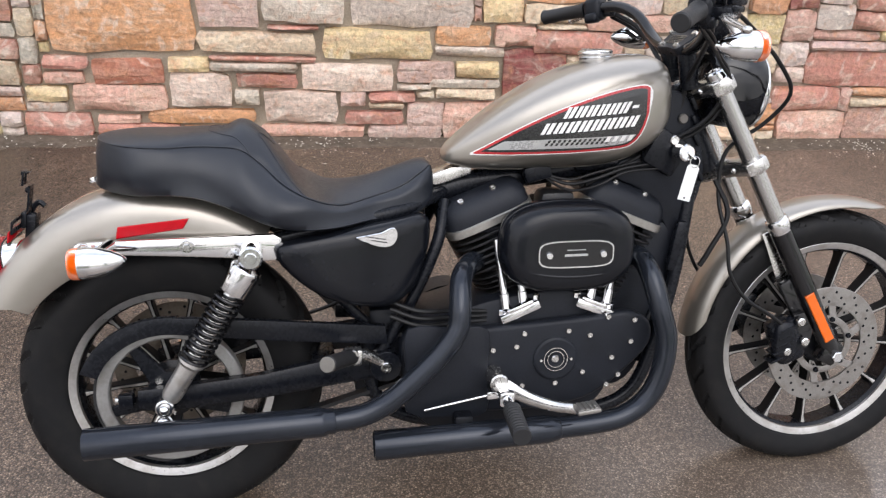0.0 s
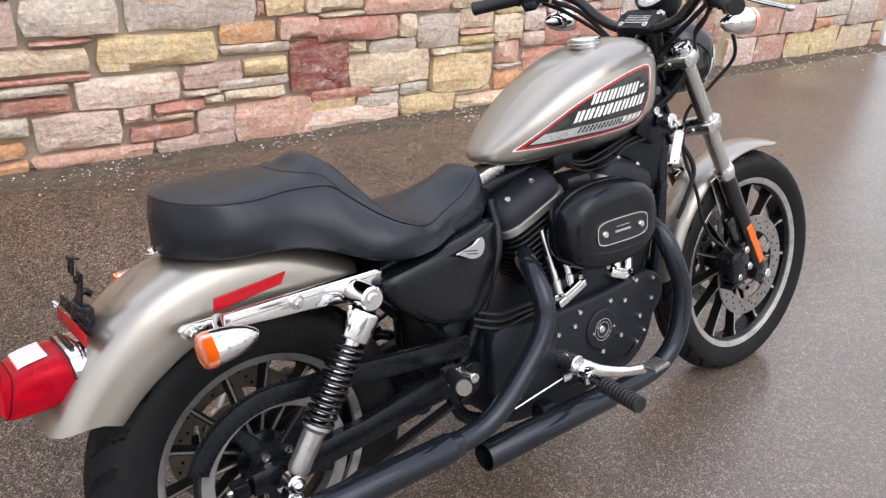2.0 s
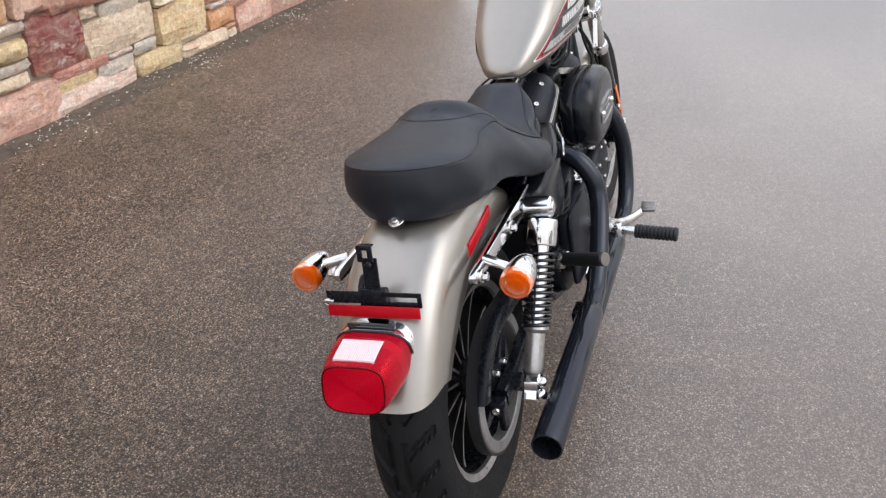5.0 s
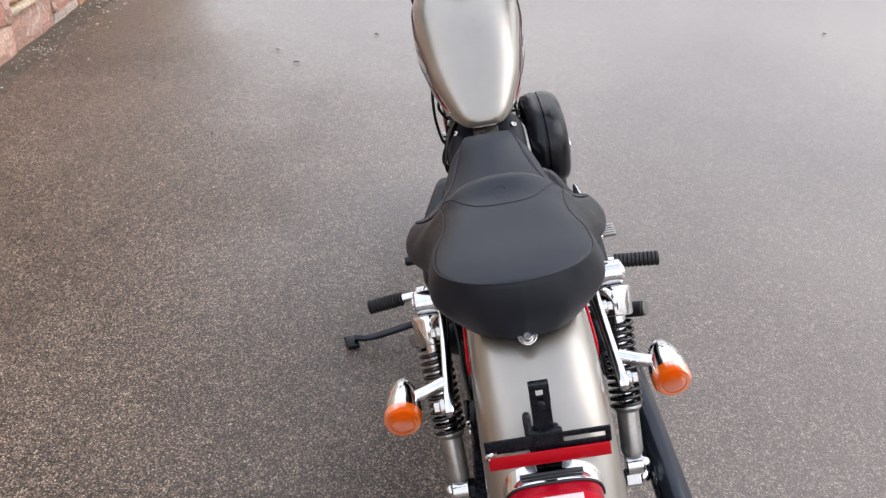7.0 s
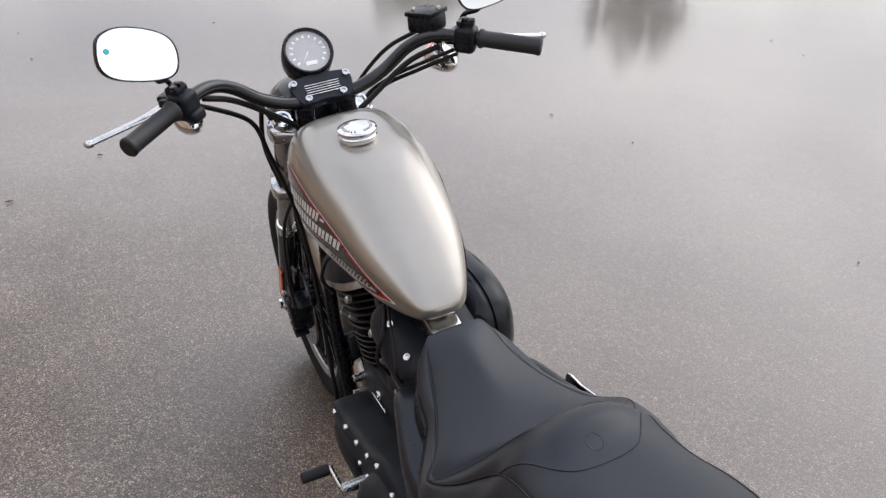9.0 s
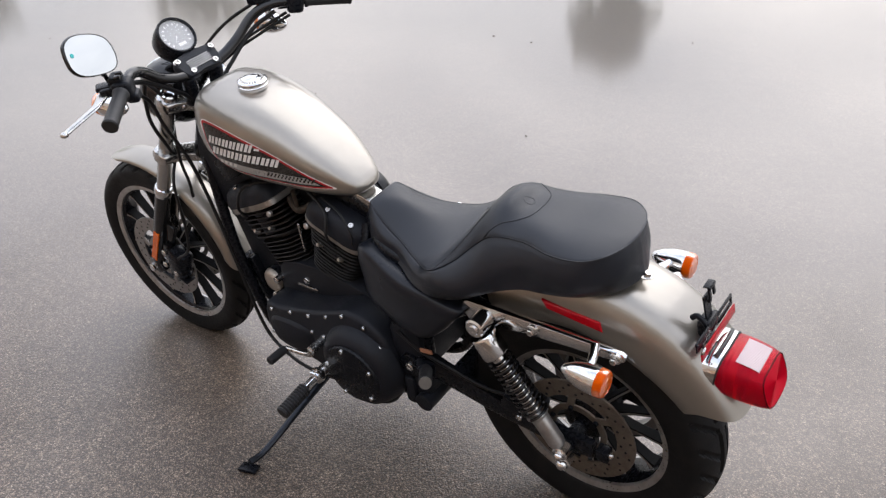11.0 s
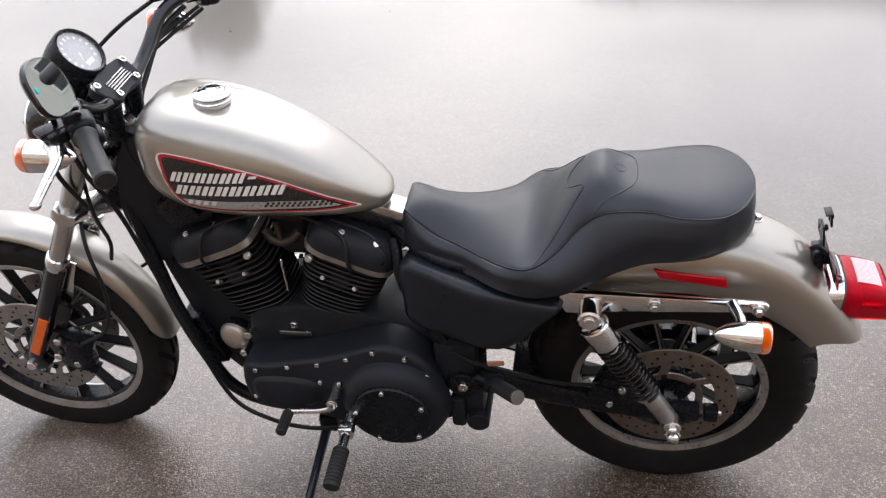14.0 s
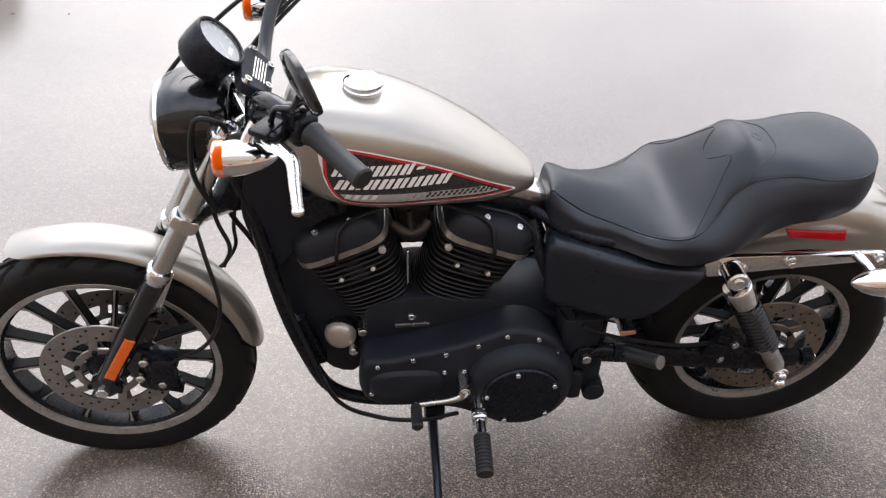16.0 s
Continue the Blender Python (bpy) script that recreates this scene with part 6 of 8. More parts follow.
        rows.append([(x, y, z) for y, z in arc] + [(x, y * 0.94, low + (z - low) * 0.93) for y, z in arc[::-1]])
    rings(g, rows)
    part("headlight_visor", fixed_normals(g), black_gloss, hl, "gloss black visor over the headlight")
    g = Geo()
    lathe(g, [(0.0185, 0.0), (0.0195, 0.0012), (0.0205, 0.0)], (1.245, 0.018, 1.0285), (0.06, 0.10, 1), 32)
    part("visor_ring", g, black_satin, hl)
    g = Geo()
    lathe(g, [(0.086, -0.003), (0.0885, -0.001), (0.0890, 0.004), (0.087, 0.008), (0.083, 0.009), (0.081, 0.005)], c, ax, 44)
    part("headlight_ring", g, chrome, hl, "chrome headlight ring")
    g = Geo()
    lathe(g, [(0.081, 0.002), (0.06, -0.030), (0.02, -0.055), (0, -0.056)], c, ax, 40)
    part("reflector_bowl", fixed_normals(g), chrome, hl)
    g = Geo()
    lathe(g, [(0, 0.030), (0.03, 0.028), (0.06, 0.021), (0.082, 0.010)], c, ax, 40)
    lens = part("headlight_lens", fixed_normals(g), glass, hl)
    lens.visible_shadow = False


build_fork()

# ---- engine ----
CRANK = V(0.845, 0, 0.30)


def jug_frame(f):
    """Axes of a cylinder: f = 1 the front one, -1 the rear one."""
    a = radians(22.5)
    up = V(f * math.sin(a), 0, math.cos(a))
    along = V(math.cos(a), 0, -f * math.sin(a))
    return up, along


def slab(g, up, along, d0, d1, hl, hy, n=5, shift=0.0, slot=0, k=28, yc=0.0):
    """A rounded plate across a cylinder from d0 to d1 along its axis."""
    rows = []
    e = min(0.0012, (d1 - d0) * 0.3)
    for d, q in ((d0, 0.985), (d0 + e, 1), (d1 - e, 1), (d1, 0.985)):
        rows.append([CRANK + up * d + along * (shift + x * q) + V(0, yc + y * q, 0) for x, y in stadium(0, 0, hl, hy, n, k)])
    rings(g, rows, slot=slot)


def build_engine():
    # crankcase
    g = Geo()
    o = loop2([(0.50, 0.30), (0.50, 0.43), (0.60, 0.47), (0.72, 0.50), (0.845, 0.51), (0.94, 0.49), (0.965, 0.44), (0.972, 0.33), (0.95, 0.25), (0.86, 0.20), (0.68, 0.19), (0.55, 0.21)], 4)
    plate(g, o, -0.118, 0.064, 0.012)
    case = part("crankcase", fixed_normals(g), wrinkle, bike, "black V-twin crankcase")
    for f in (-1, 1):
        up, al = jug_frame(f)
        g = Geo()
        slab(g, up, al, 0.15, 0.40, 0.062, 0.058, 2.4, yc=-0.012)
        jug = part("cylinder", fixed_normals(g), fin_black, bike, "black finned cylinder")
        for i in range(8):
            g = Geo()
            d = 0.186 + 0.0125 * i
            slab(g, up, al, d, d + 0.0036, 0.078 + 0.0012 * i, 0.074 + 0.0006 * i, 3.2, yc=-0.012)
            part("cooling_fin", fixed_normals(g), fin_black, jug)
        for i in range(6):
            g = Geo()
            d = 0.292 + 0.0150 * i
            slab(g, up, al, d, d + 0.0052, 0.092 + 0.0012 * i, 0.078 + 0.0016 * i, 4, yc=-0.010)
            part("head_fin", fixed_normals(g), fin_black, jug)
        g = Geo()
        slab(g, up, al, 0.30, 0.385, 0.030, 0.075, 4, yc=-0.008)
        part("plug_recess", fixed_normals(g), wrinkle, jug)
        g = Geo()
        slab(g, up, al, 0.384, 0.402, 0.102, 0.094, 5, yc=-0.005)
        part("head_band", fixed_normals(g), fin_edge, jug, "bare aluminium head band")
        g = Geo()
        rows = []
        for d, hl, hy in ((0.402, 0.100, 0.093), (0.420, 0.100, 0.092), (0.440, 0.093, 0.084), (0.452, 0.082, 0.070), (0.458, 0.066, 0.052)):
            rows.append([CRANK + up * d + al * x + V(0, y, 0) for x, y in stadium(0, 0, hl, hy, 4.5, 32)])
        rings(g, rows)
        rb = part("rocker_box", fixed_normals(g), wrinkle, jug, "black rocker box")
        for y in (-0.066, 0.066):
            screws("rocker_screw", [CRANK + up * 0.4525 + al * x + V(0, y, 0) for x in (-0.045, 0.030)], up + V(0, math.copysign(0.5, y), 0), polished, jug, 0.0075)
        screws("head_bolt", [CRANK + up * d + al * x + V(0, 0.068, 0) for x, d in ((-0.036, 0.318), (0.036, 0.318))], (0, 0.8, 0.5), rim_metal, jug, 0.0062, 0.014)
        screws("lifting_bolt", [CRANK + up * 0.366 + al * (-f * 0.078) + V(0, 0.080, 0)], (0, 1, 0.3), rim_metal, jug, 0.0085, 0.007)
        # push-rod covers and lifter block on the right
        base = V(0.845 + f * 0.062, -0.118, 0.470)
        for k in (0, 1):
            g = Geo()
            p0 = base + V(f * (0.012 + 0.040 * k) - 0.01, -0.004, 0.005)
            p1 = CRANK + up * 0.352 + al * (-f * 0.040 + f * 0.045 * k) + V(0, -0.088, 0)
            cyl(g, p0, p1, 0.0088, seg=20)
            cyl(g, p0, p0 + (p1 - p0) * 0.22, 0.0115, seg=20)
            cyl(g, p0 + (p1 - p0) * 0.55, p0 + (p1 - p0) * 0.60, 0.0105, seg=20)
            part("pushrod_cover", g, chrome, jug, "chrome push-rod cover")
        g = Geo()
        m = Matrix.Rotation(radians(f * 22.5), 4, "Y")
        box(g, base + V(f * 0.022 - 0.01, -0.002, 0.0), (0.092, 0.040, 0.020), 0.004, m)
        box(g, base + V(f * 0.022 - 0.01, -0.004, 0.012), (0.060, 0.036, 0.012), 0.004, m)
        for k in (-1, 1):
            cyl(g, base + V(f * 0.022 - 0.01 + k * 0.038, -0.004, 0.006 - f * k * 0.016), base + V(f * 0.022 - 0.01 + k * 0.038, -0.004, 0.020 - f * k * 0.016), 0.008, seg=6)
        part("lifter_block", g, chrome, jug, "chrome lifter block")
    # cam cover on the right
    g = Geo()
    o = loop2([(0.505, 0.300), (0.503, 0.38), (0.508, 0.447), (0.58, 0.447), (0.66, 0.442), (0.75, 0.446), (0.86, 0.452), (0.94, 0.458), (1.00, 0.462), (1.045, 0.435), (1.048, 0.385), (1.000, 0.330), (0.955, 0.292), (0.90, 0.262), (0.80, 0.246), (0.69, 0.246), (0.58, 0.262)], 3)
    plate(g, o, -0.148, -0.116, 0.010, 3)
    cam_ = part("cam_cover", fixed_normals(g), wrinkle, bike, "black cam cover with steel screws")
    g = Geo()
    lathe(g, [(0.050, -0.002), (0.050, 0.003), (0.048, 0.005), (0.044, 0.006)], (0.829, -0.148, 0.364), (0, -1, 0), 44)
    lathe(g, [(0, 0.004), (0.026, 0.004), (0.028, 0.006), (0.040, 0.006), (0.044, 0.006)], (0.829, -0.148, 0.364), (0, -1, 0), 44)
    part("points_cover", g, wrinkle, cam_, "round black points cover with bright rings")
    g = Geo()
    for r in (0.0265, 0.0185):
        lathe(g, [(r - 0.0014, 0.004), (r - 0.0008, 0.0075), (r + 0.0008, 0.0075), (r + 0.0014, 0.004)], (0.829, -0.148, 0.364), (0, -1, 0), 44)
    lathe(g, [(0, 0.0065), (0.007, 0.0065), (0.009, 0.004)], (0.829, -0.148, 0.364), (0, -1, 0), 20)
    part("points_ring", g, polished, cam_)
    screws("points_screw", [(0.829 + x, -0.154, 0.364) for x in (-0.034, 0.034)], (0, -1, 0), polished, cam_, 0.0038)
    screws("cover_screw", [(x, -0.150, z) for x, z in ((0.688, 0.393), (0.740, 0.398), (0.757, 0.427), (0.856, 0.428), (0.905, 0.415), (0.945, 0.455), (1.006, 0.445), (0.958, 0.360), (0.892, 0.330), (0.830, 0.308), (0.755, 0.306), (0.700, 0.310), (0.615, 0.255), (1.000, 0.395), (0.949, 0.296), (0.975, 0.318))], (0, -1, 0), polished, cam_)
    g = Geo()
    o = loop2([(0.500, 0.262), (0.498, 0.36), (0.502, 0.452), (0.60, 0.450), (0.675, 0.444), (0.678, 0.36), (0.676, 0.250), (0.60, 0.244)], 3)
    plate(g, o, -0.158, -0.146, 0.006, 2)
    part("sprocket_cover", fixed_normals(g), wrinkle, case)
    # primary cover on the left
    g = Geo()
    o = loop2([(0.975, 0.330), (0.962, 0.395), (0.90, 0.402), (0.843, 0.416), (0.76, 0.435), (0.70, 0.458), (0.645, 0.478), (0.585, 0.470), (0.53, 0.43), (0.502, 0.36), (0.500, 0.28), (0.535, 0.20), (0.60, 0.168), (0.67, 0.180), (0.74, 0.222), (0.84, 0.250), (0.93, 0.258), (0.965, 0.280)], 3)
    rows = [[(0.74 + (x - 0.74) * k, y, 0.32 + (z - 0.32) * k) for x, z in o] for y, k in ((0.062, 0.98), (0.128, 1.0), (0.138, 0.985), (0.145, 0.955), (0.148, 0.92))]
    rings(g, rows, (True, True))
    prim = part("primary_cover", fixed_normals(g), wrinkle, bike, "black primary cover with steel screws")
    g = Geo()
    lathe(g, [(0.128, -0.010), (0.122, 0.012), (0.112, 0.032), (0.098, 0.042), (0.090, 0.044)], (0.614, 0.145, 0.316), (0, 1, 0), 56)
    rows = [[(0.868 + x * k, y, 0.325 + z * k) for x, z in stadium(0, 0, 0.080, 0.044, 3, 36)] for y, k in ((0.140, 1.12), (0.152, 1.0), (0.158, 0.86))]
    rings(g, rows, (False, True))
    part("clutch_bulge", fixed_normals(g), wrinkle, prim)
    g = Geo()
    lathe(g, [(0.090, 0.040), (0.090, 0.046), (0.087, 0.050), (0.07, 0.053), (0, 0.055)], (0.614, 0.145, 0.314), (0, 1, 0), 56)
    part("derby_cover", g, black_satin, prim, "round satin black derby cover")
    screws("derby_screw", [(0.614 + 0.080 * math.cos(a), 0.197, 0.314 + 0.080 * math.sin(a)) for a in (radians(72 * k + 80) for k in range(5))], (0, 1, 0), polished, prim)
    screws("cover_screw", [(x, 0.148, z) for x, z in ((0.932, 0.388), (0.854, 0.404), (0.782, 0.418), (0.712, 0.440), (0.650, 0.466), (0.580, 0.452), (0.535, 0.405), (0.512, 0.335), (0.948, 0.300), (0.784, 0.361), (0.739, 0.361))], (0, 1, 0), polished, prim)
    g = Geo()
    box(g, (0.851, 0.069, 0.434), (0.078, 0.006, 0.012), 0.002)
    screw(g, (0.853, 0.066, 0.456), (0, 1, 0), 0.010)
    part("case_clip", g, polished, case, "small steel clip on the crankcase")
    for x, z in ((0.962, 0.432), (0.985, 0.372)):
        g = Geo()
        cyl(g, (x, 0.05, z), (x, 0.088, z), 0.010, seg=14)
        part("case_stud", g, polished, case)
    # gearbox end, small castings below the seat
    g = Geo()
    box(g, (0.475, 0.02, 0.40), (0.10, 0.20, 0.15), 0.02)
    box(g, (0.44, 0.09, 0.30), (0.05, 0.07, 0.10), 0.014)
    box(g, (0.475, 0.115, 0.27), (0.035, 0.04, 0.09), 0.010)
    cyl(g, (0.43, 0.02, 0.25), (0.43, 0.14, 0.25), 0.026)
    part("gearbox_end", fixed_normals(g), wrinkle, case)
    g = Geo()
    box(g, (0.382, 0.145, 0.455), (0.036, 0.004, 0.012), 0.001, Matrix.Rotation(radians(8), 4, "Y"))
    part("worn_label", g, copper, bike, "small worn copper-toned label")
    # oil filter in front
    g = Geo()
    cyl(g, (1.002, -0.02, 0.398), (1.0140, 0.056, 0.398), 0.036, seg=32, bev=0.006)
    fil = part("oil_filter", g, black_satin, bike)
    g = Geo()
    a = V(0.16, 0.98, 0.06).normalized()
    lathe(g, [(0, 0.008), (0.020, 0.0075), (0.030, 0.004), (0.034, -0.002), (0.0365, -0.010), (0.0365, -0.014)], V(1.0150, 0.062, 0.398), a, 32)
    part("filter_cap", g, filter_tan, fil, "dull tan filter end")
    # regulator and tangle in front of the engine
    g = Geo()
    box(g, (1.082, 0, 0.375), (0.03, 0.11, 0.15), 0.004, Matrix.Rotation(radians(16), 4, "Y"))
    reg = part("regulator", g, black_satin, bike)
    for k in range(9):
        g = Geo()
        box(g, (1.084 + 0.005 * k, 0, 0.31 + 0.016 * k), (0.030, 0.10, 0.005), 0.001)
        part("regulator_fin", g, black_satin, reg)
    g = Geo()
    plate(g, loop2([(0.97, 0.26), (1.04, 0.26), (1.092, 0.36), (1.128, 0.50), (1.145, 0.62), (1.06, 0.63), (1.01, 0.52), (0.97, 0.44)], 3), -0.050, 0.030, 0.010)
    part("front_engine_mount", fixed_normals(g), wrinkle, bike)
    # intake between the jugs
    g = Geo()
    cyl(g, (0.845, -0.13, 0.640), (0.845, -0.01, 0.640), 0.034, seg=24)
    box(g, (0.845, -0.04, 0.690), (0.08, 0.07, 0.06), 0.016)
    part("carburettor", fixed_normals(g), fin_black, case, "grimy dark carburettor between the cylinders")
    g = Geo()
    tube(g, [(0.812, 0.018, 0.688), (0.828, 0.028, 0.676), (0.850, 0.032, 0.670), (0.872, 0.028, 0.676), (0.890, 0.018, 0.688)], 0.0110, 14)
    cyl(g, (0.850, 0.032, 0.674), (0.856, 0.032, 0.728), 0.0065, seg=14)
    part("intake_manifold", g, brass_grimy, case, "grimy brass-toned intake manifold")
    g = Geo()
    cyl(g, (0.859, 0.040, 0.628), (0.859, 0.040, 0.535), 0.0036, seg=10)
    part("steel_rod", g, polished, case)
    # air cleaner
    g = Geo()
    cx, cz = 0.843, 0.619
    rows = []
    for y, k in ((-0.098, 0.80), (-0.104, 0.93), (-0.118, 0.985), (-0.134, 1.0), (-0.138, 0.992), (-0.140, 0.965), (-0.143, 0.965), (-0.146, 0.998), (-0.158, 0.995), (-0.174, 0.965), (-0.187, 0.90), (-0.194, 0.80), (-0.1965, 0.66), (-0.197, 0.56)):
        rows.append([(cx + x * (k if k > 0.7 else k), y, cz + z * k) for x, z in stadium(0, 0, 0.146, 0.097, 2.7, 56)])
    rings(g, rows)
    ac = part("air_cleaner", fixed_normals(g), cover_black, bike, "oval satin black air cleaner cover")
    g = Geo()
    for f in (-1,):
        pts = [(cx - 0.128, -0.176, cz + 0.012), (cx - 0.118, -0.186, cz - 0.022), (cx - 0.08, -0.192, cz - 0.046), (cx, -0.1935, cz - 0.056), (cx + 0.08, -0.192, cz - 0.050), (cx + 0.120, -0.184, cz - 0.034)]
        tube(g, pts, [0.001, 0.004, 0.005, 0.005, 0.004, 0.001], 10, 8)
    part("cover_crease", g, cover_black, ac)
    pc = (0.848, 0.614)
    g = Geo()
    for q0, q1, y0, y1 in ((1.0, 0.93, -0.1985, -0.2005),):
        a = stadium(pc[0], pc[1], 0.081, 0.029, 4.2, 48)
        b = stadium(pc[0], pc[1], 0.0785, 0.0265, 4.2, 48)
        rings(g, [[(x, -0.196, z) for x, z in a], [(x, -0.2005, z) for x, z in a], [(x, -0.2005, z) for x, z in b], [(x, -0.198, z) for x, z in b]], (False, False))
    part("badge_rim", fixed_normals(g), chrome, ac, "thin chrome badge rim")
    g = Geo()
    rings(g, [[(x, -0.1965, z) for x, z in stadium(pc[0], pc[1], 0.079, 0.027, 4.2, 48)], [(x, -0.1988, z) for x, z in stadium(pc[0], pc[1], 0.079, 0.027, 4.2, 48)]], (False, True))
    part("badge", fixed_normals(g), black_gloss, ac, "gloss black badge with plain bars")
    for x in (-0.058, 0.058):
        g = Geo()
        lathe(g, [(0, 0.006), (0.0062, 0.006), (0.008, 0.003), (0.0085, 0.0)], (pc[0] + x, -0.1988, pc[1] - 0.001), (0, -1, 0), 20)
        part("badge_bolt", g, chrome, ac)
    for dz, w, h in ((-0.002, 0.050, 0.005), (0.009, 0.040, 0.0015)):
        g = Geo()
        box(g, (pc[0], -0.1995, pc[1] + dz), (w, 0.001, h), 0.0003)
        part("badge_bar", g, decal_grey, ac, flat=True)


build_engine()


# ---- exhaust ----
def build_exhaust():
    g = Geo()
    tube(g, [(0.672, -0.060, 0.572), (0.640, -0.105, 0.572), (0.614, -0.160, 0.556), (0.606, -0.194, 0.514), (0.600, -0.206, 0.470), (0.570, -0.213, 0.424), (0.510, -0.218, 0.366), (0.455, -0.220, 0.322), (0.400, -0.222, 0.297), (0.340, -0.224, 0.290)], 0.0235, 22, 8)
    p = part("rear_header_pipe", g, pipe_black, bike, "satin black rear header pipe")
    g = Geo()
    d = V(-0.140 - 0.345, -0.004, 0.279 - 0.290)
    lathe(g, [(0.0235, 0), (0.0265, 0.004), (0.0265, 0.018), (0.029, 0.022), (0.0305, 0.030), (0.0315, d.length - 0.002), (0.0308, d.length), (0.028, d.length), (0.027, d.length - 0.16), (0, d.length - 0.16)], (0.345, -0.224, 0.290), d, 36)
    part("muffler", fixed_normals(g), pipe_black, p, "long black slip-on muffler")
    g = Geo()
    tube(g, [(1.018, -0.060, 0.572), (1.032, -0.110, 0.570), (1.038, -0.156, 0.540), (1.050, -0.182, 0.480), (1.066, -0.192, 0.410), (1.056, -0.195, 0.330), (1.026, -0.196, 0.272), (0.972, -0.196, 0.236), (0.900, -0.196, 0.224), (0.820, -0.196, 0.220)], 0.0235, 22, 8)
    p = part("front_header_pipe", g, pipe_black, bike, "satin black front header pipe")
    g = Geo()
    d = V(0.425 - 0.830, 0, 0.212 - 0.220)
    lathe(g, [(0.0235, 0), (0.0265, 0.004), (0.029, 0.020), (0.0305, 0.030), (0.0315, d.length - 0.002), (0.0308, d.length), (0.028, d.length), (0.027, d.length - 0.16), (0, d.length - 0.16)], (0.830, -0.196, 0.220), d, 36)
    part("muffler", fixed_normals(g), pipe_black, p, "short black lower muffler")
    for c, sz in (((0.36, -0.19, 0.268), (0.06, 0.03, 0.03)), ((0.62, -0.17, 0.235), (0.04, 0.04, 0.05))):
        g = Geo()
        box(g, c, sz, 0.006)
        part("exhaust_bracket", g, black_satin, bike)


build_exhaust()


# ---- covers, frame, controls ----
def cover_taper(x):
    """How the side covers draw in towards the front."""
    q = min(1.0, max(0.0, (x - 0.38) / 0.22))
    return 1 - 0.28 * q * q * (3 - 2 * q)


def build_covers():
    for nm, s, o, lab in (("oil_tank", -1, [(0.238, 0.618), (0.256, 0.650), (0.386, 0.672), (0.475, 0.683), (0.546, 0.688), (0.556, 0.640), (0.543, 0.585), (0.522, 0.535), (0.478, 0.503), (0.415, 0.506), (0.345, 0.524), (0.285, 0.562)], "satin black oil tank cover below the seat"),
                          ("battery_cover", 1, [(0.245, 0.628), (0.262, 0.644), (0.338, 0.660), (0.45, 0.680), (0.558, 0.697), (0.580, 0.66), (0.576, 0.60), (0.566, 0.535), (0.47, 0.518), (0.37, 0.512), (0.318, 0.545), (0.275, 0.595)], "satin black battery cover below the seat")):
        g = Geo()
        ol = loop2(o, 3)
        cx, cz = 0.41, 0.60
        rows = [[(cx + (x - cx) * k, s * y * cover_taper(cx + (x - cx) * k), cz + (z - cz) * k) for x, z in ol] for y, k in ((0.060, 0.94), (0.120, 0.985), (0.146, 1.0), (0.158, 0.975), (0.166, 0.92), (0.171, 0.80), (0.173, 0.55))]
        rings(g, rows, (True, True))
        cov = part(nm, fixed_normals(g), cover_black if s < 0 else cover_satin, bike, lab)
        if s < 0:
            # plain chrome emblem: a wing sweeping back from a round boss
            m = Matrix.Translation((0.445, -0.1675, 0.656)) @ Matrix.Rotation(radians(13.5), 4, "Z")
            g = Geo()
            plate(g, loop2([(-0.052, 0.006), (-0.034, -0.004), (-0.012, -0.015), (0.010, -0.020), (0.028, -0.015), (0.036, 0.001), (0.032, 0.017), (0.020, 0.019), (0.002, 0.012), (-0.024, 0.009)], 4), -0.002, -0.0065, 0.0012, 1, m)
            part("emblem", fixed_normals(g), chrome, cov, "plain chrome wing-shaped emblem")
            for dx, dz, w in ((-0.012, 0.002, 0.044), (-0.004, -0.006, 0.034)):
                g = Geo()
                box(g, (0, 0, 0), (w, 0.0008, 0.0018), 0.0003, m @ Matrix.Translation((dx, -0.0068, dz)) @ Matrix.Rotation(radians(14), 4, "Y"))
                part("emblem_line", g, black_satin, cov, flat=True)
    # frame tubes
    g = Geo()
    tube(g, [(1.150, 0, 0.87), (1.05, 0, 0.80), (0.86, 0, 0.755), (0.68, 0, 0.735), (0.56, 0, 0.705)], 0.026, 16)
    for _, s in sides():
        tube(g, [(1.175, s * 0.030, 0.80), (1.155, s * 0.050, 0.66), (1.128, s * 0.066, 0.50), (1.090, s * 0.072, 0.355), (1.045, s * 0.076, 0.250), (0.96, s * 0.082, 0.208), (0.80, s * 0.090, 0.205), (0.60, s * 0.090, 0.205), (0.47, s * 0.090, 0.245), (0.43, s * 0.088, 0.32), (0.425, s * 0.085, 0.44)], 0.0155, 14)
        tube(g, [(0.60, s * 0.020, 0.715), (0.50, s * 0.095, 0.695), (0.36, s * 0.110, 0.672), (0.20, s * 0.120, 0.640)], 0.0145, 12)
        tube(g, [(0.60, s * 0.04, 0.70), (0.575, s * 0.09, 0.62), (0.52, s * 0.10, 0.50), (0.45, s * 0.10, 0.38)], 0.0135, 12)
        tube(g, [(0.42, s * 0.085, 0.45), (0.32, s * 0.100, 0.56), (0.215, s * 0.110, 0.630)], 0.0125, 12)
    part("frame", fixed_normals(g), black_satin, bike, "black tubular steel frame")
    g = Geo()
    for x, z in ((0.80, 0.772),):
        box(g, (x, -0.052, z - 0.012), (0.06, 0.03, 0.035), 0.006, Matrix.Rotation(radians(-14), 4, "Y"))
    part("engine_mount", fixed_normals(g), black_satin, bike)
    g = Geo()
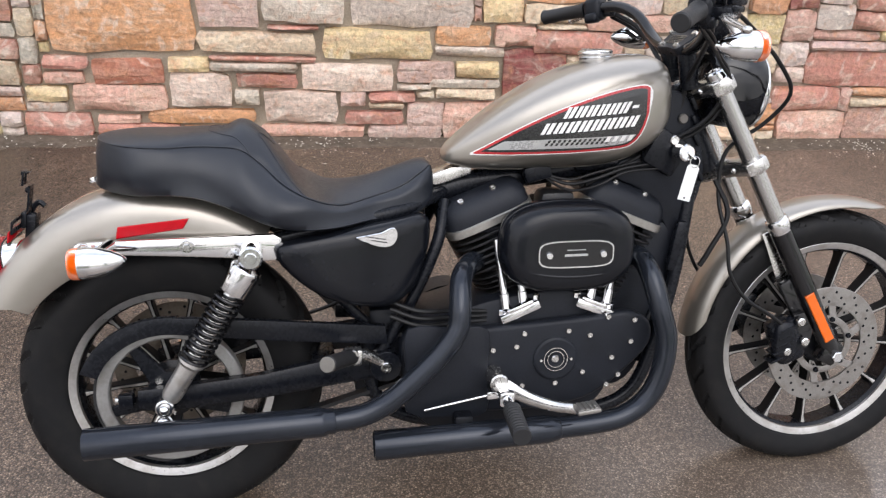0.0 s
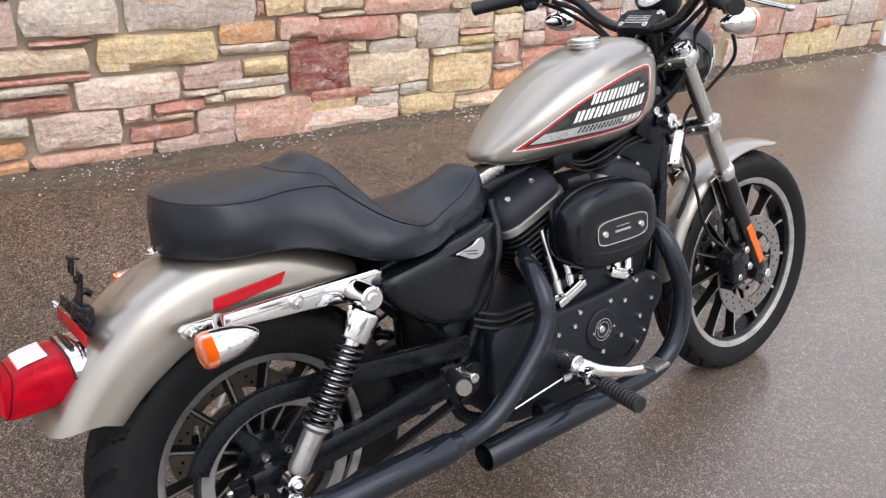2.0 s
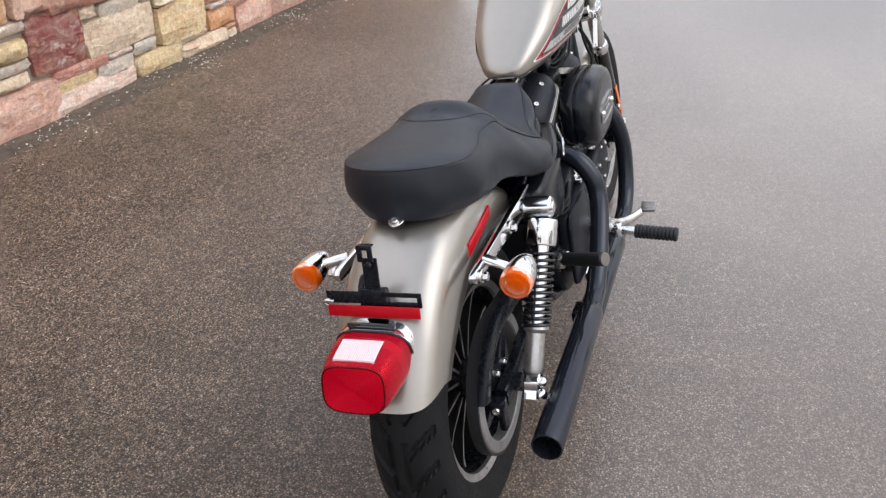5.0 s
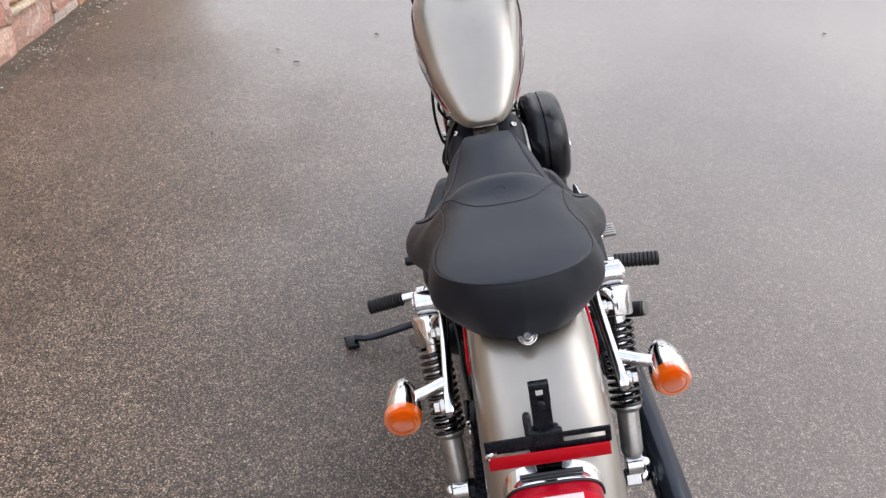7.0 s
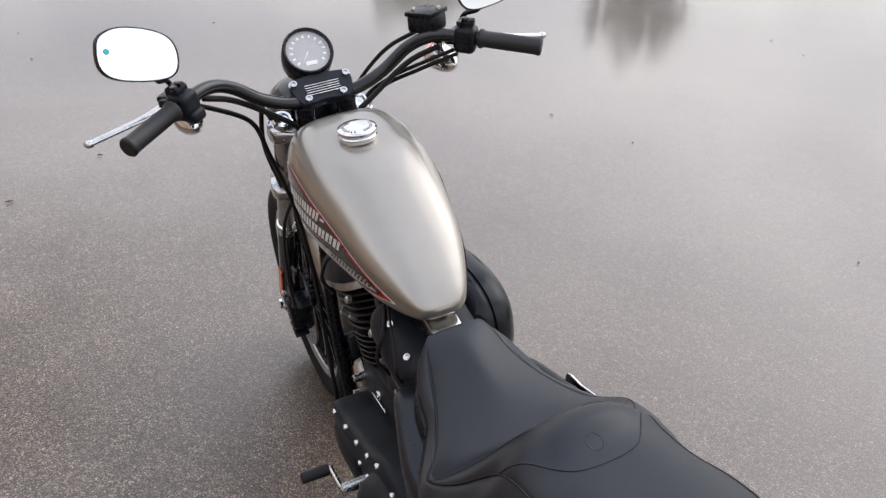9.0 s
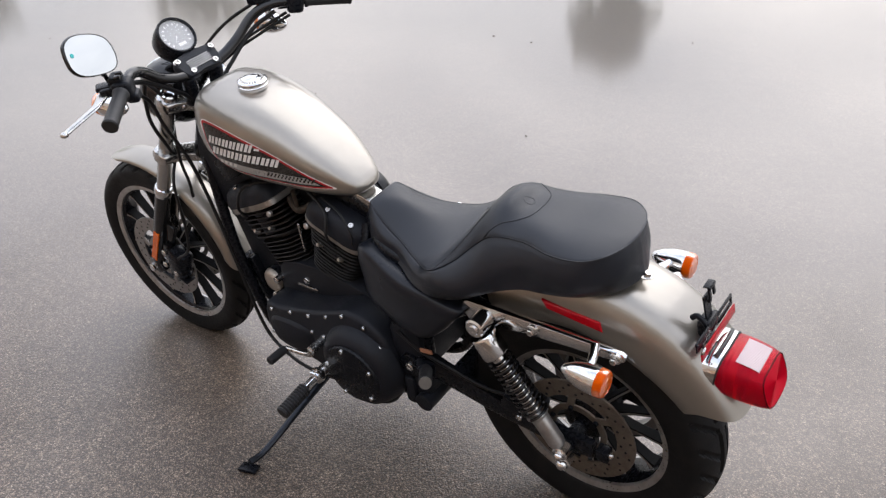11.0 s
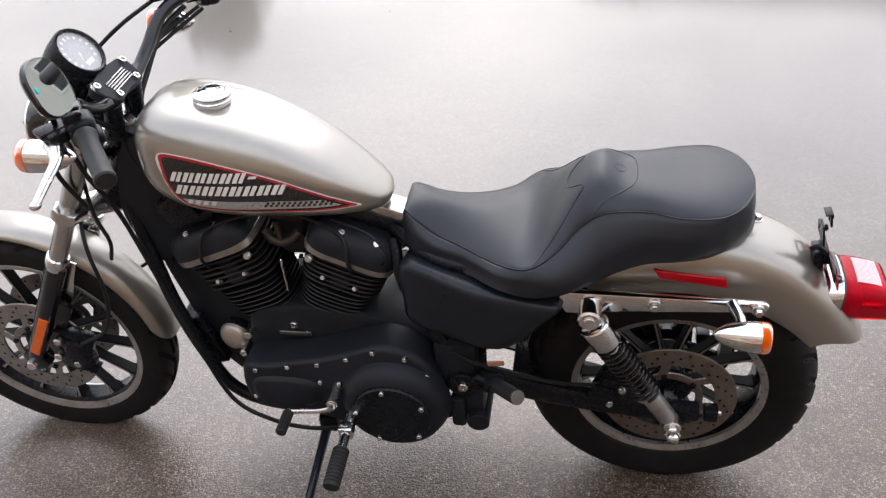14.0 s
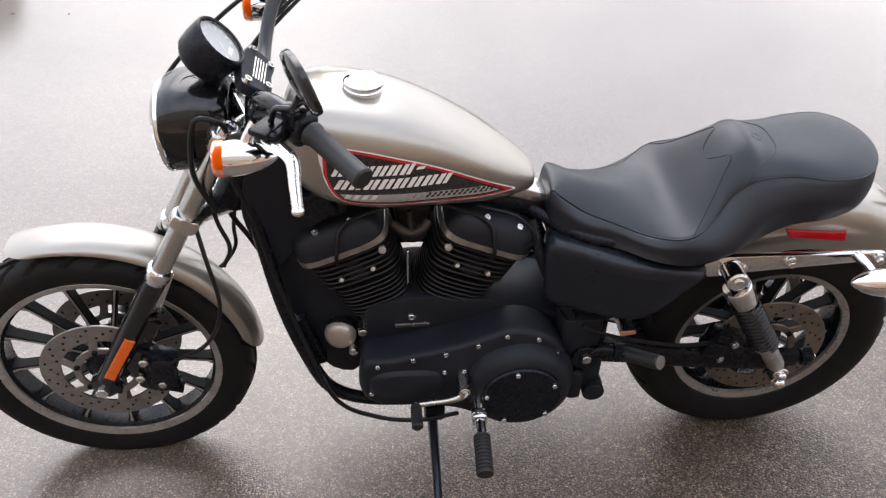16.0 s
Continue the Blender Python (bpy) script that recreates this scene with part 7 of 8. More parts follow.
    plate(g, loop2([(1.078, 0.925), (1.120, 0.930), (1.150, 0.900), (1.172, 0.840), (1.190, 0.760), (1.180, 0.690), (1.150, 0.630), (1.120, 0.610), (1.088, 0.660), (1.040, 0.715), (0.985, 0.740), (0.99, 0.780), (1.060, 0.800), (1.078, 0.860)], 3), -0.052, 0.050, 0.008)
    elec = part("ignition_housing", fixed_normals(g), wrinkle, bike, "black neck cover with ignition switch")
    for nm, c, sz, turn in (("coil_cover", (1.088, -0.056, 0.800), (0.085, 0.040, 0.085), 30), ("horn_bracket", (1.045, 0.05, 0.775), (0.08, 0.06, 0.07), 30), ("wire_tray", (0.95, 0.0, 0.772), (0.12, 0.09, 0.03), 0), ("loom_clip", (1.132, -0.066, 0.585), (0.030, 0.022, 0.12), 10)):
        g = Geo()
        box(g, c, sz, 0.010, Matrix.Rotation(radians(turn), 4, "Y"))
        part(nm, g, black_satin, elec)
    for k in range(5):
        g = Geo()
        box(g, (1.150 + 0.007 * k, -0.055, 0.905 - 0.040 * k), (0.030, 0.012, 0.010), 0.003, Matrix.Rotation(radians(62), 4, "Y"))
        part("neck_rib", g, black_satin, elec)
    for p, mt in (((1.128, -0.052, 0.872), peg_grey), ((1.102, -0.072, 0.828), polished)):
        g = Geo()
        cyl(g, p, (p[0], p[1] - 0.009, p[2]), 0.0105, seg=20)
        part("housing_bolt", g, mt, elec)
    g = Geo()
    cyl(g, (1.112, -0.080, 0.802), (1.116, -0.118, 0.806), 0.019, seg=24, bev=0.003)
    part("ignition_switch", g, chrome, elec, "chrome ignition switch")


build_covers()


def build_controls():
    for _, s in sides():
        # rider peg
        g = Geo()
        x0, z0 = (0.700, 0.312) if s < 0 else (0.712, 0.292)
        x1, z1 = (0.692, 0.306) if s < 0 else (0.715, 0.278)
        yo = 0.385 if s < 0 else 0.366
        p1, p0 = V(x1, s * yo, z1), V(x0, s * 0.275, z0)
        d = p1 - p0
        prof = [(0, 0), (0.0165, 0)]
        n = 11
        for k in range(n):
            h = d.length * (k + 0.1) / n
            prof += [(0.0165, h), (0.0188, h + 0.002), (0.0188, h + d.length / n - 0.0035), (0.0165, h + d.length / n - 0.0015)]
        prof += [(0.019, d.length - 0.004), (0.0175, d.length), (0, d.length)]
        lathe(g, prof, p0, d, 22)
        peg = part("foot_peg", g, rubber, bike, "ribbed black rubber foot peg")
        g = Geo()
        cyl(g, p0 + d * 0.02, (x0, s * 0.225, z0 + 0.004), 0.0115, seg=16)
        box(g, (x0, s * 0.226, z0 + 0.004), (0.034, 0.030, 0.034), 0.007)
        cyl(g, (x0, s * 0.215, z0 + 0.004), (x0 - 0.004, s * 0.14, z0 + 0.012), 0.0155, seg=18)
        cyl(g, (x0 + 0.001, s * 0.226, z0 + 0.022), (x0 + 0.001, s * 0.226, z0 - 0.016), 0.006, seg=10)
        part("peg_mount", fixed_normals(g), chrome, peg, "chrome peg mount")
        # passenger peg, folded
        g = Geo()
        pp = (V(0.388, s * 0.150, 0.398), V(0.330, s * 0.222 if s > 0 else s * 0.268, 0.440 if s > 0 else 0.432))
        cyl(g, pp[0], pp[1], 0.0165, seg=20, bev=0.003)
        ppeg = part("passenger_peg", g, rubber, bike, "folded black passenger peg")
        g = Geo()
        a = (pp[1] - pp[0]).normalized()
        cyl(g, pp[1] + a * 0.0005, pp[1] + a * 0.004, 0.0158, seg=20)
        part("peg_end", g, peg_grey, ppeg)
        g = Geo()
        box(g, pp[0], (0.04, 0.03, 0.036), 0.006)
        tube(g, [tuple(pp[0]), (0.42, s * 0.13, 0.39), (0.45, s * 0.12, 0.37)], 0.013, 10)
        screw(g, pp[0] + V(0.0, s * 0.018, 0.012), (0, s, 0), 0.010)
        part("peg_bracket", fixed_normals(g), polished if s < 0 else black_satin, ppeg)
    # brake pedal
    g = Geo()
    rows = []
    line = [(0.690, -0.196, 0.336, 0.021, 0.012), (0.712, -0.205, 0.324, 0.019, 0.011), (0.755, -0.222, 0.306, 0.015, 0.010), (0.800, -0.246, 0.298, 0.0125, 0.009), (0.840, -0.272, 0.301, 0.012, 0.008)]
    sp = spline(line, 5)
    for i, q in enumerate(sp):
        a = (Vector(sp[min(i + 1, len(sp) - 1)][:3]) - Vector(sp[max(i - 1, 0)][:3])).normalized()
        u = a.cross(V(0, 0, 1)).normalized()
        w = u.cross(a)
        rows.append([Vector(q[:3]) + u * (q[4] * math.cos(t)) + w * (q[3] * math.sin(t)) for t in (2 * math.pi * k / 14 for k in range(14))])
    rings(g, rows)
    cyl(g, (0.690, -0.150, 0.340), (0.690, -0.212, 0.340), 0.020, seg=24, bev=0.003)
    pedal = part("brake_pedal", fixed_normals(g), polished, bike, "polished aluminium brake pedal")
    g = Geo()
    m = Matrix.Rotation(radians(-6), 4, "Y")
    box(g, (0.856, -0.288, 0.309), (0.050, 0.042, 0.010), 0.003, m)
    for k in range(4):
        box(g, (0.841 + 0.0100 * k, -0.288, 0.3135 + 0.001 * k), (0.0065, 0.036, 0.0022), 0.0008, m)
    part("pedal_pad", fixed_normals(g), fin_edge, pedal, "worn aluminium pedal pad with shallow ribs")
    g = Geo()
    cyl(g, (0.680, -0.178, 0.302), (0.535, -0.170, 0.272), 0.0032, seg=10)
    box(g, (0.682, -0.180, 0.303), (0.026, 0.016, 0.018), 0.003)
    part("brake_rod", g, chrome, pedal)
    # shift lever
    g = Geo()
    rows = []
    line = [(0.744, 0.196, 0.352, 0.013, 0.008), (0.750, 0.199, 0.336, 0.011, 0.007), (0.775, 0.200, 0.325, 0.008, 0.006), (0.82, 0.200, 0.319, 0.0075, 0.006), (0.852, 0.200, 0.314, 0.009, 0.007)]
    tube(g, [q[:3] for q in line], [q[3] * 0.85 for q in line], 12)
    cyl(g, (0.744, 0.140, 0.350), (0.744, 0.204, 0.350), 0.0125, seg=18)
    sh = part("shift_lever", g, polished, bike, "polished shift lever with rubber toe peg")
    g = Geo()
    cyl(g, (0.851, 0.202, 0.314), (0.851, 0.264, 0.316), 0.0125, seg=18, bev=0.003)
    part("toe_peg", g, rubber, sh)
    # kickstand: swung out to the ground
    inv = bike.matrix_world.inverted()
    foot = inv @ V(*STAND_FOOT)
    g = Geo()
    a = V(0.806, 0.105, 0.170)
    pts = [tuple(a), tuple(a.lerp(foot, 0.35) + V(0, 0.004, 0.0)), tuple(a.lerp(foot, 0.8)), tuple(foot + V(0.004, -0.012, 0.016))]
    tube(g, pts, [0.013, 0.0105, 0.0095, 0.0095], 14)
    stand = part("kickstand", g, pipe_black, bike, "steel kickstand swung out onto the asphalt")
    g = Geo()
    m = inv @ Matrix.Translation(V(*STAND_FOOT) + V(0, 0, 0.0065)) @ Matrix.Rotation(radians(18), 4, "Z")
    bm = bmesh.new()
    bmesh.ops.create_cube(bm, size=1, matrix=Matrix.Diagonal((0.052, 0.034, 0.011, 1)))
    bmesh.ops.bevel(bm, geom=bm.edges[:], offset=0.004, segments=2, profile=0.5, affect="EDGES")
    bm.verts.index_update()
    from_bm(g, bm, m)
    part("stand_foot", fixed_normals(g), black_satin, stand)
    g = Geo()
    box(g, (0.800, 0.100, 0.178), (0.05, 0.045, 0.05), 0.010)
    part("stand_bracket", fixed_normals(g), black_satin, stand)


STAND_FOOT = (0.808, 0.468, 0.0)
build_controls()


def build_cables():
    def run(name, pts, r, mat=cable, label=""):
        g = Geo()
        tube(g, pts, r, 8, 6)
        part(name, g, mat, bike, label)
    # clutch cable, throttle cables, brake hoses, wiring
    run("clutch_cable", [(1.078, 0.285, 1.085), (1.120, 0.235, 1.055), (1.175, 0.150, 0.985), (1.185, 0.125, 0.90), (1.160, 0.100, 0.78), (1.135, 0.092, 0.62), (1.085, 0.105, 0.42), (1.030, 0.118, 0.25), (0.94, 0.130, 0.195), (0.84, 0.135, 0.180), (0.745, 0.132, 0.195)], 0.0052)
    run("throttle_cable", [(1.050, -0.262, 1.078), (1.10, -0.215, 1.050), (1.150, -0.150, 1.015), (1.200, -0.105, 0.960), (1.170, -0.075, 0.870), (1.05, -0.055, 0.800), (0.91, -0.06, 0.730)], 0.0042)
    run("idle_cable", [(1.045, -0.268, 1.070), (1.105, -0.205, 1.035), (1.160, -0.140, 0.998), (1.212, -0.098, 0.940), (1.165, -0.068, 0.850), (1.04, -0.048, 0.790), (0.90, -0.05, 0.725)], 0.0042)
    run("front_brake_hose", [(1.118, -0.225, 1.115), (1.205, -0.180, 1.065), (1.290, -0.150, 0.995), (1.338, -0.122, 0.930), (1.310, -0.078, 0.862), (1.235, -0.062, 0.800), (1.222, -0.068, 0.700), (1.238, -0.098, 0.600), (1.245, -0.112, 0.530), (1.285, -0.115, 0.470), (1.360, -0.112, 0.420), (1.400, -0.108, 0.390)], 0.0046)
    run("brake_crossover_hose", [(1.285, 0.055, 0.760), (1.262, 0.110, 0.690), (1.248, 0.128, 0.570), (1.290, 0.122, 0.460), (1.370, 0.112, 0.400), (1.400, 0.105, 0.375)], 0.0046)
    run("wiring_loom", [(1.075, 0.245, 1.090), (1.110, 0.185, 1.060), (1.125, 0.110, 1.005), (1.130, 0.055, 0.950), (1.115, 0.045, 0.860), (1.06, 0.04, 0.790)], 0.0060)
    run("wiring_loom", [(1.075, -0.245, 1.085), (1.110, -0.185, 1.055), (1.125, -0.110, 1.000), (1.130, -0.055, 0.950), (1.115, -0.045, 0.860), (1.06, -0.04, 0.790)], 0.0060)
    run("headlight_loom", [(1.215, 0.040, 0.930), (1.185, 0.090, 0.960), (1.190, 0.120, 1.005), (1.235, 0.110, 1.000), (1.250, 0.120, 0.900), (1.225, 0.105, 0.800)], 0.0052)
    run("speedo_cable", [(1.190, 0.0, 1.050), (1.230, 0.05, 0.93), (1.235, 0.080, 0.78), (1.215, 0.090, 0.700), (1.235, 0.080, 0.640)], 0.0045)
    run("breather_hose", [(1.215, -0.060, 0.735), (1.240, -0.085, 0.660), (1.205, -0.085, 0.580), (1.185, -0.080, 0.540)], 0.0062)
    for k, (dy, sag, r) in enumerate(((0.0, 0.0, 0.0030), (-0.012, 0.010, 0.0042), (-0.020, 0.024, 0.0030))):
        run("under_tank_wire", [(1.07, -0.05 + dy, 0.785 - 0.010 * k), (0.99, -0.062 + dy, 0.772 - 0.5 * sag), (0.925, -0.066 + dy, 0.757 - sag), (0.875, -0.062, 0.744 - sag), (0.83, -0.055, 0.752 - 0.5 * sag), (0.80, -0.050, 0.768)], r)
    for f, s in ((-1, 1), (1, 1)):
        up, al = jug_frame(f)
        p = CRANK + up * 0.37 + al * (0.02 * f) + V(0, 0.085, 0)
        run("spark_plug_lead", [tuple(p), tuple(p + V(0.0, 0.02, 0.045)), tuple(p + V(-0.02 * f, -0.01, 0.10)), (0.845, 0.02, 0.755)], 0.0040)
    run("rocker_vent_line", [(0.62, 0.085, 0.66), (0.60, 0.10, 0.70), (0.64, 0.085, 0.745), (0.72, 0.06, 0.758)], 0.0026)
    run("rear_brake_line", [(0.15, 0.115, 0.38), (0.24, 0.125, 0.385), (0.34, 0.13, 0.41), (0.42, 0.135, 0.44), (0.48, 0.13, 0.47)], 0.0045)
    for k in range(3):
        run("oil_line", [(0.47, -0.125, 0.505 - 0.016 * k), (0.53, -0.140, 0.486 - 0.016 * k), (0.60, -0.130, 0.480 - 0.014 * k), (0.68, -0.115, 0.470 - 0.01 * k)], 0.0052)


build_cables()


def build_tag():
    """White card tag on the key ring."""
    inv = bike.matrix_world
    g = Geo()
    p0, p1 = inv @ V(1.127, -0.128, 0.782), inv @ V(1.110, -0.126, 0.705)
    ax = (p1 - p0).normalized()
    side = V(0.95, -0.25, 0.1)
    side = (side - ax * side.dot(ax)).normalized()
    nr = ax.cross(side)
    o = [(-0.013, 0.006), (-0.008, 0.0), (0.008, 0.0), (0.013, 0.006), (0.013, 0.080), (-0.013, 0.080)]
    rings(g, [[p0 + side * a + ax * b + nr * h for a, b in o] for h in (-0.0006, 0.0006)])
    tag = part("key_tag", fixed_normals(g), paper, None, flat=True)
    tagged(tag, "white card tag hanging from the motorcycle ignition key", "tag")
    g = Geo()
    pts = [tuple(p0 + ax * -0.006 + (side * math.cos(t) * 0.010 + ax * math.sin(t) * 0.012)) for t in (2 * math.pi * k / 16 for k in range(17))]
    tube(g, pts, 0.0011, 6, 1)
    k0 = inv @ V(1.118, -0.118, 0.806)
    tube(g, [tuple(k0), tuple(k0.lerp(p0 - ax * 0.012, 0.5)), tuple(p0 - ax * 0.012)], 0.003, 8)
    part("key_ring", g, chrome, tag, "steel key and ring")
    g = Geo()
    lathe(g, [(0, 0.0008), (0.0022, 0.0008), (0.0022, 0)], p0 + ax * 0.074 - side * 0.0 + nr * 0.0007, nr, 10)
    lathe(g, [(0, 0.0008), (0.0022, 0.0008), (0.0022, 0)], p0 + ax * 0.074 - nr * 0.0007, -nr, 10)
    part("tag_hole", g, black_satin, tag)


build_tag()

# ---- loose chips, far surroundings ----


def build_chips():
    rng = random.Random(5)
    g = Geo()
    for i in range(1000):
        u = rng.uniform(-1.6, 6.0)
        u += 0.12 * math.sin(u * 7)
        d = abs(rng.gauss(0.05, 0.11)) + 0.012
        if d > 0.42:
            continue
        p = WALL_POSE @ V(u, -d - 0.02, max(0.001, 0.018 - 0.12 * d))
        r = rng.uniform(0.0016, 0.0045) * (1.7 if rng.random() < 0.12 else 1)
        a = rng.uniform(0, 6.28)
        ring = [(p.x + r * rng.uniform(0.5, 1.7) * math.cos(a + t), p.y + r * rng.uniform(0.5, 1.5) * math.sin(a + t), p.z + 0.3 * r) for t in (0, 1.3, 2.6, 3.7, 5.0)]
        g.add(ring + [(p.x, p.y, p.z + r * 0.9), (p.x, p.y, p.z - 0.002)], [(k, (k + 1) % 5, 5) for k in range(5)] + [((k + 1) % 5, k, 6) for k in range(5)])
    ob = part("stone_chips", g, pebble_mat, None, flat=True)
    tagged(ob, "scattered pale limestone chips along the foot of the wall", "gravel", kind="stuff")
    g = Geo()
    for i in range(26):
        x, y = rng.uniform(1.5, 7.5), rng.uniform(-7, 1.6)
        a, r = rng.uniform(0, 6.28), rng.uniform(0.006, 0.016)
        q = [(x + r * math.cos(a), y + r * math.sin(a), 0.006), (x - 0.4 * r * math.sin(a), y + 0.4 * r * math.cos(a), 0.010), (x - r * math.cos(a), y - r * math.sin(a), 0.006), (x + 0.4 * r * math.sin(a), y - 0.4 * r * math.cos(a), 0.007)]
        g.add(q + [(px, py, pz - 0.003) for px, py, pz in q], [(0, 1, 2, 3), (4, 7, 6, 5), (0, 4, 5, 1), (1, 5, 6, 2), (2, 6, 7, 3), (3, 7, 4, 0)])
    ob = part("leaf_litter", g, bark_mat, None, flat=True)
    tagged(ob, "few dark scraps of leaf on the wet asphalt", "litter", kind="stuff")


build_chips()


def build_lawn():
    g = Geo()
    n = 30
    verts, faces = [], []
    for i in range(n + 1):
        a = radians(-112 + 190 * i / n)
        for r, z in ((24, 0.02), (26, 0.25), (60, 0.9), (200, 1.5)):
            rr = r * (1 + 0.04 * math.sin(i * 1.7))
            verts.append((rr * math.cos(a), rr * math.sin(a), z))
    for i in range(n):
        for j in range(3):
            faces.append((i * 4 + j, i * 4 + j + 1, (i + 1) * 4 + j + 1, (i + 1) * 4 + j))
    g.add(verts, faces)
    ob = part("lawn", g, grass_mat, None)
    tagged(ob, "green lawn rising beyond the asphalt", "lawn", kind="structure")


build_lawn()


def build_tree(p, h, spread, seed):
    rng = random.Random(seed)
    g = Geo()
    tube(g, [(0, 0, -0.1), (0.05, 0.02, h * 0.25), (0, 0.1, h * 0.55), (0.1, 0, h * 0.85)], [h * 0.028, h * 0.022, h * 0.014, h * 0.004], 10)
    for k in range(9):
        a, z = rng.uniform(0, 6.28), h * rng.uniform(0.25, 0.7)
        e = V(math.cos(a), math.sin(a), 0) * spread * rng.uniform(0.5, 0.9)
        tube(g, [(0, 0.03, z), tuple(V(0, 0, z) + e * 0.5 + V(0, 0, h * 0.06)), tuple(V(0, 0, z) + e + V(0, 0, h * 0.15))], [h * 0.011, h * 0.007, h * 0.002], 6)
    t = tagged(new("tree"), "green deciduous tree standing on the far lawn", "tree", "far trees")
    t.matrix_world = Matrix.Translation(p)
    part("trunk", g, bark_mat, t)
    g = Geo()
    for k in range(1700):
        while True:
            q = V(rng.uniform(-1, 1), rng.uniform(-1, 1), rng.uniform(-1, 1))
            if q.length < 1:
                break
        edge = 0.72 + 0.38 * noise.noise(q.normalized() * 2.2 + V(seed, 0, 0))
        c = V(q.x * spread * edge, q.y * spread * edge, h * 0.62 + q.z * h * 0.38 * edge)
        if noise.noise(c * 0.9 + V(0, seed, 0)) < -0.18:
            continue
        r = rng.uniform(0.10, 0.26) * h / 8
        u = V(rng.uniform(-1, 1), rng.uniform(-1, 1), rng.uniform(-1, 1)).normalized()
        w = u.orthogonal().normalized()
        v = u.cross(w)
        g.add([c + w * r, c + v * r * 0.6, c - w * r, c - v * r * 0.6, c + u * r * 0.3], [(0, 1, 4), (1, 2, 4), (2, 3, 4), (3, 0, 4)])
    part("crown", g, leaf_mat, t, flat=True)
    return t


build_tree((13.2, -27.6, 0.2), 6.6, 2.1, 3)
for _k, (_a, _r, _h, _sp) in enumerate(((-38, 52, 9.5, 4.2), (-24, 60, 11, 4.6), (-91, 46, 8.0, 4.6), (-99, 48, 8.5, 4.8), (-107, 46, 8.0, 4.6))):
    build_tree((_r * math.cos(radians(_a)), _r * math.sin(radians(_a)), 0.5), _h, _sp, 11 + _k)


def build_house():
    house = tagged(new("house"), "pale sided low house in front of green trees", "house")
    house.matrix_world = pose(-7.5, -34, 0.3, 0, 0, -8)
    g = Geo()
    box(g, (0, 0, 1.6), (14, 7, 3.2), 0)
    part("house_wall", g, siding_mat, house, flat=True)
    g = Geo()
    g.add([(-7.5, -4, 3.15), (7.5, -4, 3.15), (7.5, 4, 3.15), (-7.5, 4, 3.15), (-7.5, 0, 5.2), (7.5, 0, 5.2)], [(0, 1, 5, 4), (2, 3, 4, 5), (0, 4, 3), (1, 2, 5), (3, 2, 1, 0)])
    part("roof", g, roof_mat, house, flat=True)
    for x in (-5, -2.2, 2.2, 5):
        g = Geo()
        box(g, (x, 3.51, 1.7), (1.1, 0.06, 1.3), 0.01)
        w = part("window", g, white_trim, house, flat=True)
        g = Geo()
        box(g, (x, 3.545, 1.7), (0.94, 0.03, 1.14), 0.005)
        part("pane", g, pane_mat, w, flat=True)
    g = Geo()
    box(g, (0, 3.52, 1.05), (0.95, 0.06, 2.05), 0.01)
    part("door", g, white_trim, house, flat=True)


build_house()

# ---- stones of the wall ----


# courses of the wall: tone, place along it, height of the bed, width, height
COURSE_FOOT = [("R", -0.88, 0, 0.3, 0.12), ("R", -0.57, 0, 0.38, 0.07), ("P", -0.56, 0.07, 0.19, 0.04), ("O", -0.34, 0.07, 0.49, 0.07), ("O", -0.19, 0, 0.34, 0.06), ("P", 0.16, 0, 0.49, 0.07), ("R", 0.55, 0.07, 0.28, 0.07), ("L", 0.66, 0, 0.35, 0.07), ("L", 0.84, 0.05, 0.18, 0.13), ("P", 1.01, 0, 0.38, 0.19), ("W", 1.34, 0, 0.53, 0.1), ("Y", 1.36, 0.07, 0.27, 0.08), ("K", 1.63, 0.06, 0.24, 0.09), ("Y", 1.88, 0, 0.33, 0.12), ("C", 2.21, 0, 0.38, 0.08), ("P", 2.69, 0, 0.36, 0.16)]
COURSE_LOW = [("G", -0.86, 0.12, 0.18, 0.05), ("Y", -0.85, 0.17, 0.18, 0.07), ("P", -0.66, 0.13, 0.42, 0.12), ("W", -0.23, 0.15, 0.27, 0.16), ("K", 0.05, 0.16, 0.12, 0.08), ("W", 0.18, 0.08, 0.34, 0.15), ("L", 0.53, 0.16, 0.12, 0.07), ("C", 0.66, 0.15, 0.17, 0.03), ("R", 1.39, 0.14, 0.32, 0.06), ("Y", 2.05, 0.11, 0.38, 0.19), ("O", 2.46, 0.08, 0.22, 0.11), ("R", 2.64, 0.16, 0.35, 0.12)]
COURSE_MIDDLE = [("P", -0.77, 0.25, 0.18, 0.06), ("B", -0.56, 0.25, 0.31, 0.12), ("R", 0.06, 0.24, 0.28, 0.07), ("W", 0.35, 0.23, 0.43, 0.13), ("R", 0.66, 0.18, 0.22, 0.05), ("K", 0.79, 0.24, 0.16, 0.03), ("L", 0.79, 0.27, 0.27, 0.11), ("K", 0.94, 0.25, 0.34, 0.05), ("C", 0.97, 0.2, 0.29, 0.05), ("D", 1.28, 0.19, 0.31, 0.25), ("C", 1.58, 0.18, 0.46, 0.17), ("P", 2.46, 0.22, 0.15, 0.12)]
